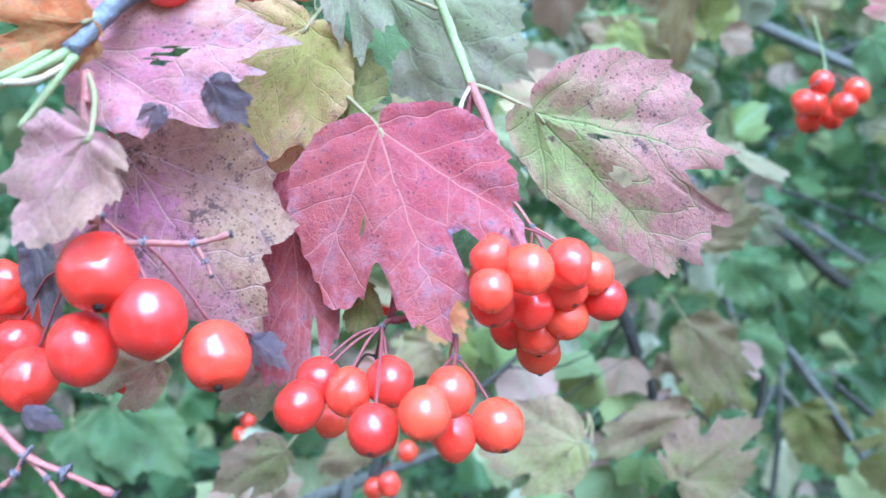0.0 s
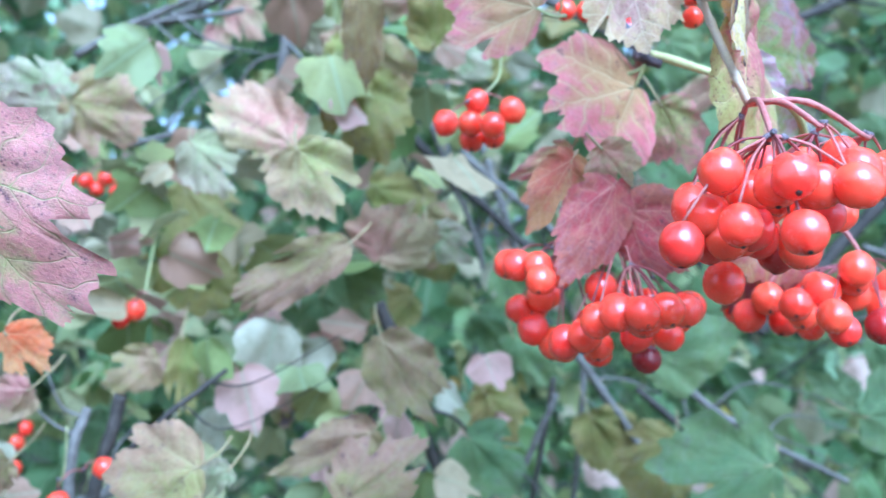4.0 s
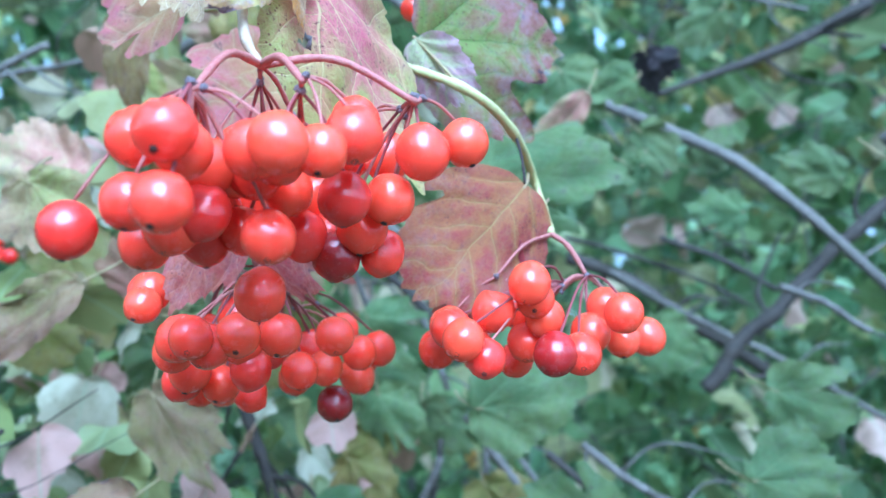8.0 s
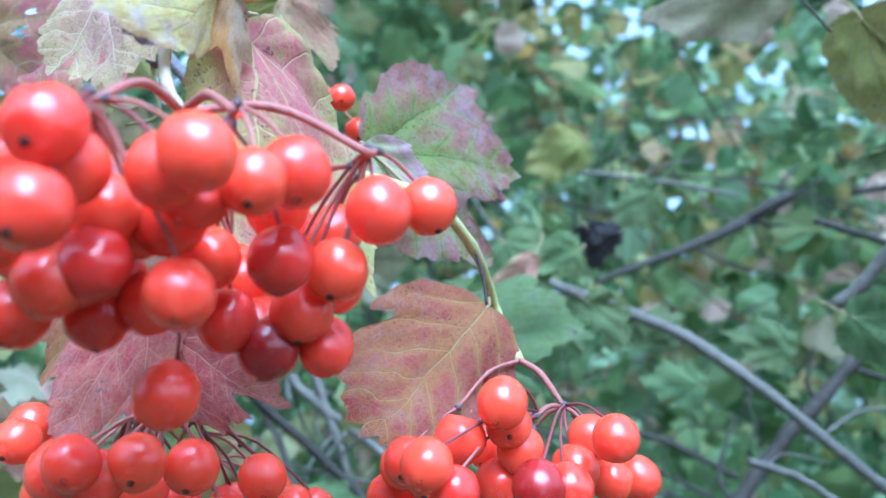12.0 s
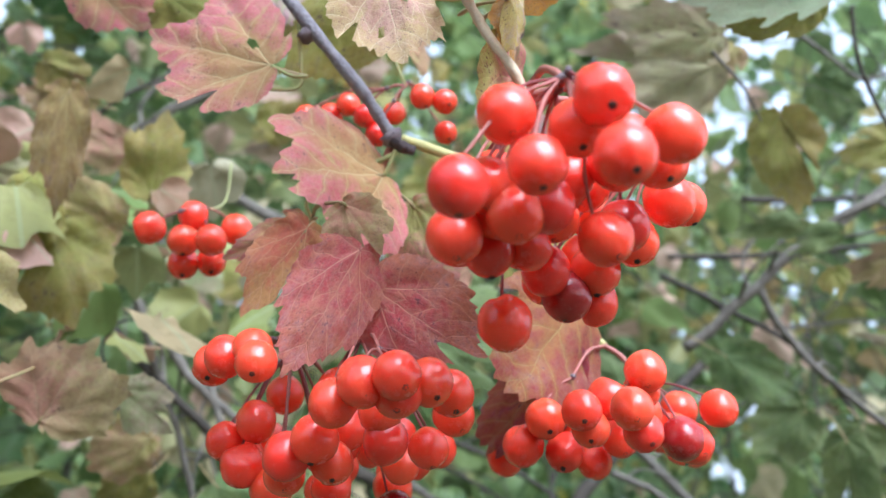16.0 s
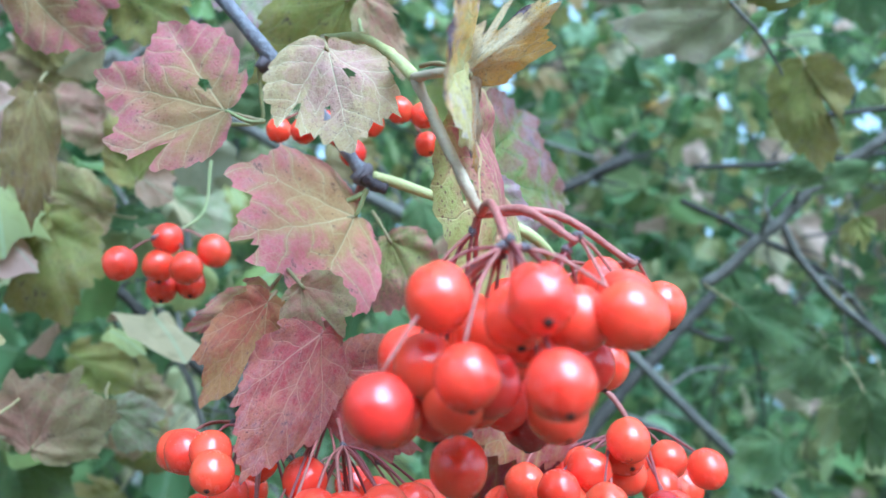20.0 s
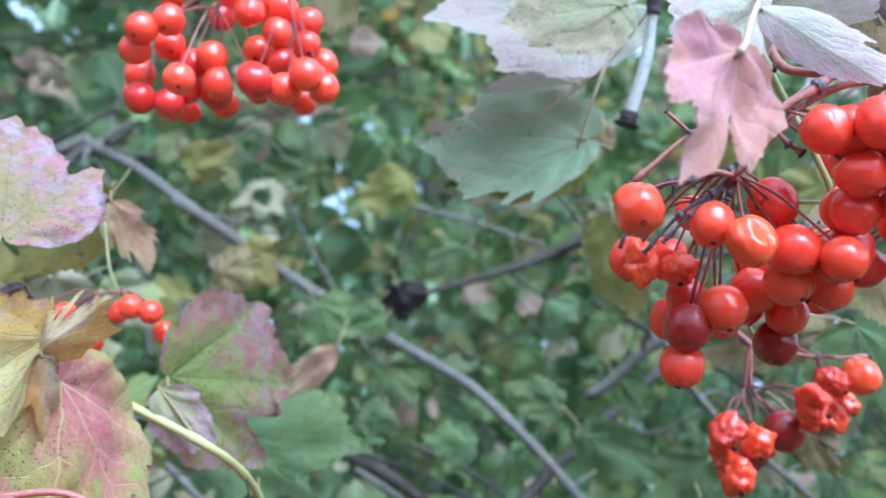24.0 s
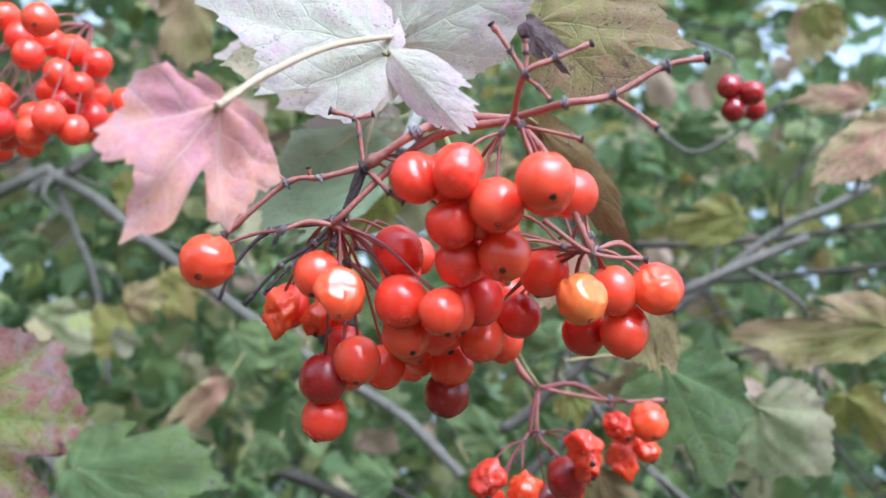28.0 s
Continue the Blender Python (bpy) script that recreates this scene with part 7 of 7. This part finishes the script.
inner_branch([(0.4899, 0.3702, 1.6214), (0.4954, 0.3799, 1.5904), (0.5154, 0.3860, 1.5530), (0.5369, 0.3862, 1.5296)], 0.0014, 0.0010, "bark")
inner_branch([(0.4393, 0.5863, 1.4127), (0.4606, 0.5819, 1.4014), (0.4859, 0.5785, 1.3831)], 0.0030, 0.0026, "barkgrey")
inner_branch([(0.6555, 0.8058, 1.6549), (0.7665, 0.7620, 1.6497), (0.9319, 0.6914, 1.6560)], 0.0040, 0.0036, "bark")
inner_branch([(0.6220, 0.5672, 1.5734), (0.6680, 0.5503, 1.6097), (0.7065, 0.5378, 1.6345), (0.7608, 0.5224, 1.6611)], 0.0046, 0.0040, "barkgrey")
inner_branch([(0.6680, 0.5507, 1.6085), (0.7002, 0.5505, 1.5923), (0.7206, 0.5530, 1.5730), (0.7256, 0.5609, 1.5423), (0.7354, 0.5686, 1.5096)], 0.0028, 0.0018, "barkgrey")
inner_branch([(0.6326, 0.6495, 1.6486), (0.7153, 0.6369, 1.6505), (0.8481, 0.6133, 1.6656)], 0.0036, 0.0030, "bark")
inner_branch([(0.4146, 0.8253, 1.7017), (0.4761, 0.8172, 1.6874), (0.5546, 0.8088, 1.6620)], 0.0030, 0.0026, "barkgrey")
inner_branch([(0.4169, 0.8333, 1.4709), (0.4646, 0.8297, 1.4498), (0.5128, 0.8287, 1.4185)], 0.0034, 0.0030, "bark")
inner_branch([(0.2996, 0.7486, 1.6778), (0.3312, 0.7579, 1.6196), (0.3782, 0.7693, 1.5421)], 0.0022, 0.0018, "barkgrey")
inner_branch([(0.3456, 1.0107, 1.4737), (0.4234, 1.0363, 1.4402), (0.4835, 1.0627, 1.3979), (0.5450, 1.0890, 1.3566), (0.6196, 1.1194, 1.3038)], 0.0100, 0.0090, "bark")

# ---- ground ----
def ground():
    m = material("leaf_litter")
    n = Nodes(m)
    co = n.add("ShaderNodeTexCoord").outputs["Object"]
    f = n.ramp(n.noise(co, 9.0, 6.0, 0.7), 0.35, 0.65)
    g = n.ramp(n.noise(co, 0.7, 3.0), 0.4, 0.6)
    colour = n.mix(f, n.mix(g, (0.07, 0.10, 0.035), (0.10, 0.075, 0.04)), (0.05, 0.04, 0.025))
    n.out(n.surface(colour, 0.9, n.bump(f, 0.6, 0.02)))
    size, cells = 400.0, 80
    verts, faces = [], []
    for j in range(cells + 1):
        for i in range(cells + 1):
            u, v = (2 * i / cells - 1), (2 * j / cells - 1)
            x, y = size * u * abs(u) ** 2, size * v * abs(v) ** 2
            verts.append((x, y, 0.05 * noise.noise(Vector((x * 0.3, y * 0.3, 0)))))
    for j in range(cells):
        for i in range(cells):
            a = j * (cells + 1) + i
            faces.append((a, a + 1, a + cells + 2, a + cells + 1))
    tagged(mesh_object("ground", verts, faces, m), "leaf litter and low grass under the shrub", "ground", "", "structure")


ground()


# ---- foliage that nobody could count ----
def foliage_material(name, shades, through=0.35):
    m = material(name)
    n = Nodes(m)
    geo = n.add("ShaderNodeNewGeometry").outputs["Random Per Island"]
    ramp = n.add("ShaderNodeValToRGB")
    n.put(ramp, 0, geo)
    el = ramp.color_ramp.elements
    el[0].position, el[0].color = 0.0, (*shades[0], 1)
    el[1].position, el[1].color = 1.0, (*shades[-1], 1)
    for k, c in enumerate(shades[1:-1]):
        e = el.new((k + 1) / (len(shades) - 1))
        e.color = (*c, 1)
    ramp.color_ramp.interpolation = "CONSTANT"
    co = n.add("ShaderNodeTexCoord").outputs["Object"]
    spotty = n.ramp(n.noise(co, 60.0, 4.0, 0.7), 0.45, 0.75)
    uv = n.add("ShaderNodeUVMap").outputs[0]
    sep = n.add("ShaderNodeSeparateXYZ")
    n.put(sep, 0, uv)
    rib = n.math("SUBTRACT", 1.0, n.ramp(n.math("ABSOLUTE", sep.outputs[0]), 0.01, 0.035))
    dark = n.mix(n.math("MULTIPLY", spotty, 0.45), ramp.outputs[0], (0.16, 0.14, 0.05))
    colour = n.mix(n.math("MULTIPLY", rib, 0.35), dark, (0.40, 0.46, 0.28))
    skin = n.surface(colour, 0.55, n.bump(spotty, 0.3, 0.002), Specular_IOR_Level=0.35)
    back = n.add("ShaderNodeBsdfTranslucent")
    n.put(back, "Color", colour)
    both = n.add("ShaderNodeMixShader")
    n.put(both, 0, through)
    n.put(both, 1, skin)
    n.put(both, 2, back.outputs[0])
    n.out(both.outputs[0])
    return m


def small_blade(rng, spokes):
    """A coarse lobed blade of length one: rows of vertices round the joint."""
    deep, phase = lobe_shape(rng), rng.random()
    fold, curl = rng.uniform(0.05, 0.35), rng.uniform(-0.1, 0.35)
    pts = [(0.0, 0.0, 0.0)]
    for ring in (0.55, 1.0):
        for k in range(spokes + 1):
            th = -2.6 + 5.2 * k / spokes
            r = outline(th, "lobed", deep, phase, 1.2) * ring * (1 + 0.25 * noise.noise(Vector((th * 3, phase * 50, 0))))
            x, y = r * math.sin(th) * 0.85, r * math.cos(th)
            pts.append((x, y, -fold * abs(x) - curl * y * y + 0.10 * math.sin(4 * th + phase * 6) * ring))
    s = spokes + 1
    faces = [(0, k + 1, k + 2) for k in range(spokes)] + [(k + 1, k + 1 + s, k + 2 + s, k + 2) for k in range(spokes)]
    return np.array(pts), faces


def foliage(name, label, mat, count, where, size, seed, spokes=22, facing=(0.0, -0.8, 0.5), spread=0.75):
    """Many leaves in one mesh. where(rng) gives a place or None."""
    rng = random.Random(seed)
    kinds = [small_blade(rng, spokes) for _ in range(16)]
    verts, faces, uvs, base = [], [], [], 0
    while count > 0:
        p = where(rng)
        if p is None:
            continue
        count -= 1
        pts, fs = kinds[rng.randrange(16)]
        n = Vector([f + rng.gauss(0, spread) for f in facing]).normalized()
        down = Vector((rng.gauss(0, 0.7), rng.gauss(0, 0.5), -1 + rng.gauss(0, 0.6)))
        y = (down - down.dot(n) * n).normalized()
        x = y.cross(n)
        s = rng.uniform(*size)
        m = np.array([x, y, n]) * s
        verts.append(pts @ m + np.array(p))
        uvs.append(pts[:, :2])
        faces.extend(tuple(i + base for i in f) for f in fs)
        base += len(pts)
    ob = mesh_object(name, np.concatenate(verts).tolist(), faces, mat, None, label, np.concatenate(uvs))
    return tagged(ob, label, "foliage", "", "stuff")


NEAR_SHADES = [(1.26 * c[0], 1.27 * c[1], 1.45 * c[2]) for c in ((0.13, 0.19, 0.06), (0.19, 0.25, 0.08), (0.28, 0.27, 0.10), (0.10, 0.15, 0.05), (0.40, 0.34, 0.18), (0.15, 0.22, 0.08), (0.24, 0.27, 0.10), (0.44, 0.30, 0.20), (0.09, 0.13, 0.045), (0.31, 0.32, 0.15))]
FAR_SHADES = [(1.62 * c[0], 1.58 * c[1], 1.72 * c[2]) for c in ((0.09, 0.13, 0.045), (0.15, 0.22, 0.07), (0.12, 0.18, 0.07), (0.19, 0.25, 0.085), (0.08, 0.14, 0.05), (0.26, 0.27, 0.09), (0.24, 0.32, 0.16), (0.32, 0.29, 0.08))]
near_mat = foliage_material("shrub_foliage", NEAR_SHADES, 0.45)
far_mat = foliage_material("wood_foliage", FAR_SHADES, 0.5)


def in_glade(p):
    """The gap in the trees where the bright sky shows."""
    x, y, z = p[0] - 0.16, p[1] - 0.1, p[2] - 1.36
    return 0.65 < math.atan2(x, y) < 0.98 and z / math.hypot(x, y) > 0.40 + 0.30 * noise.noise(Vector((x * 1.5, y * 1.5, z * 1.5)))


def in_shrub(rng):
    y = rng.uniform(1.0, 1.85)
    x = rng.uniform(-0.9, 1.9) * (0.5 + y * 0.5)
    z = rng.uniform(0.8, 2.3)
    if noise.noise(Vector((x * 2.5, y * 2.5, z * 2.5))) < -0.05:
        return None
    return None if in_glade((x, y, z)) and rng.random() < 0.6 else (x, y, z)


foliage("shrub_foliage", "green and yellowing lobed leaves filling the shrub", near_mat, 2500, in_shrub, (0.022, 0.070), 5, facing=(0.1, -0.4, 0.6), spread=0.95)


def in_wood(rng):
    d = rng.uniform(1.8, 4.5)
    a = rng.uniform(-1.1, 1.15)
    z = rng.uniform(0.1, 3.6)
    p = (d * math.sin(a), d * math.cos(a), z)
    if noise.noise(Vector(p) * 1.3) < -0.12 + 0.22 * max(0.0, (z - 2.0) * 0.5):
        return None
    return None if in_glade(p) and rng.random() < 0.9 else p


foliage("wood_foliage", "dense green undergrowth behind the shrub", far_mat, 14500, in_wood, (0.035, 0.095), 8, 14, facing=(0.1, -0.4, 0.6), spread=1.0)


def far_wood(rng):
    d = rng.uniform(6, 11)
    a = rng.uniform(-3.14, 3.14)
    z = rng.uniform(0.0, 6.5) if rng.random() < 0.8 else rng.uniform(5, 9)
    p = (d * math.sin(a), d * math.cos(a), z)
    if noise.noise(Vector(p) * 0.45) < -0.12 + 0.12 * max(0.0, z - 4.0):
        return None
    # open sky behind the walk, widened unseen to the east to brighten that side
    if (a > 1.1 and z > 1.3) or (a < -1.5 and z > 3.6):
        return None
    return None if in_glade(p) and rng.random() < 0.85 else p


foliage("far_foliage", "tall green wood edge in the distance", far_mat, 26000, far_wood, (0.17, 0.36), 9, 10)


YELLOW_SHADES = ((0.34, 0.34, 0.12), (0.46, 0.36, 0.20), (0.26, 0.30, 0.09), (0.52, 0.32, 0.25), (0.38, 0.36, 0.17), (0.30, 0.33, 0.14), (0.46, 0.42, 0.28), (0.20, 0.28, 0.08), (0.42, 0.26, 0.17), (0.36, 0.38, 0.20))
yellow_mat = foliage_material("yellowing_foliage", YELLOW_SHADES)


def in_yellowing(rng):
    y = rng.uniform(0.44, 0.72)
    x = rng.uniform(-0.12, 0.21) * (0.4 + y)
    z = 1.37 + rng.gauss(-0.02, 0.13) * (0.5 + y)
    return None if noise.noise(Vector((x * 9, y * 9, z * 9))) < -0.02 else (x, y, z)


foliage("yellowing_foliage", "small ragged yellow, olive and pinkish leaves inside the shrub", yellow_mat, 330, in_yellowing, (0.014, 0.036), 21, 40, spread=0.9)


bright_mat = foliage_material("bright_yellow_foliage", ((0.70, 0.56, 0.08), (0.62, 0.36, 0.08), (0.66, 0.60, 0.16)), 0.5)
foliage("fallen_yellow_leaves", "few bright yellow and orange leaves caught in the undergrowth", bright_mat, 260, in_wood, (0.03, 0.05), 33, 14)


olive_mat = foliage_material("turning_foliage", ((0.40, 0.35, 0.12), (0.50, 0.40, 0.14), (0.34, 0.33, 0.11), (0.44, 0.30, 0.14), (0.30, 0.32, 0.10)), 0.5)


def in_turning(rng):
    p = in_wood(rng)
    return p if p and p[2] > 1.75 and p[0] > 0.3 else None


foliage("turning_foliage", "olive and yellow leaves turning high in the undergrowth", olive_mat, 1500, in_turning, (0.035, 0.085), 35, 14, facing=(0.1, -0.4, 0.6), spread=1.0)


# leaves added overhead, out of view, only to shade the background on the left
def in_shade_cover(rng):
    x, y = rng.uniform(-2.6, 0.5), rng.uniform(-0.1, 2.2)
    z = 3.3 + 0.3 * rng.gauss(0, 1)
    return None if noise.noise(Vector((x, y, z)) * 1.6) < -0.15 - 0.5 * (x > 0.1) else (x, y, z)


foliage("overhanging_crown", "unseen leaves added overhead to shade the undergrowth", far_mat, 900, in_shade_cover, (0.10, 0.20), 47, 12, facing=(0.0, 0.0, 1.0), spread=0.5)


def thin_twigs(count, seed):
    """Thin bare twigs crossing one another behind the leaves, too many to count."""
    rng = random.Random(seed)
    verts, faces = [], []
    while count > 0:
        d, a = rng.uniform(0.95, 2.6), rng.uniform(-0.55, 0.95)
        mid = Vector((0.2 + d * math.sin(a), 0.1 + d * math.cos(a), 1.4 + rng.uniform(-0.3, 0.62) * d))
        way = Vector((rng.gauss(0.3, 0.7), rng.gauss(0, 0.3), rng.gauss(0.0, 0.75))).normalized()
        half = rng.uniform(0.12, 0.34) * d * 0.7
        bend = Vector((rng.gauss(0, 1), rng.gauss(0, 1), rng.gauss(0, 1))) * half * 0.07
        r = rng.uniform(0.0006, 0.002) * (0.5 + 0.4 * d)
        v, f = tube([mid - way * half, mid + bend, mid + way * half * 0.5 + bend * 0.4, mid + way * half], r, r * 0.55, 6, 4, 0.12, rng)
        faces.extend(tuple(i + len(verts) for i in q) for q in f)
        verts.extend(v)
        count -= 1
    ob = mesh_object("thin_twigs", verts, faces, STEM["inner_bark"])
    return tagged(ob, "tangle of thin bare brown twigs behind the leaves", "twigs", "", "stuff")


thin_twigs(480, 61)
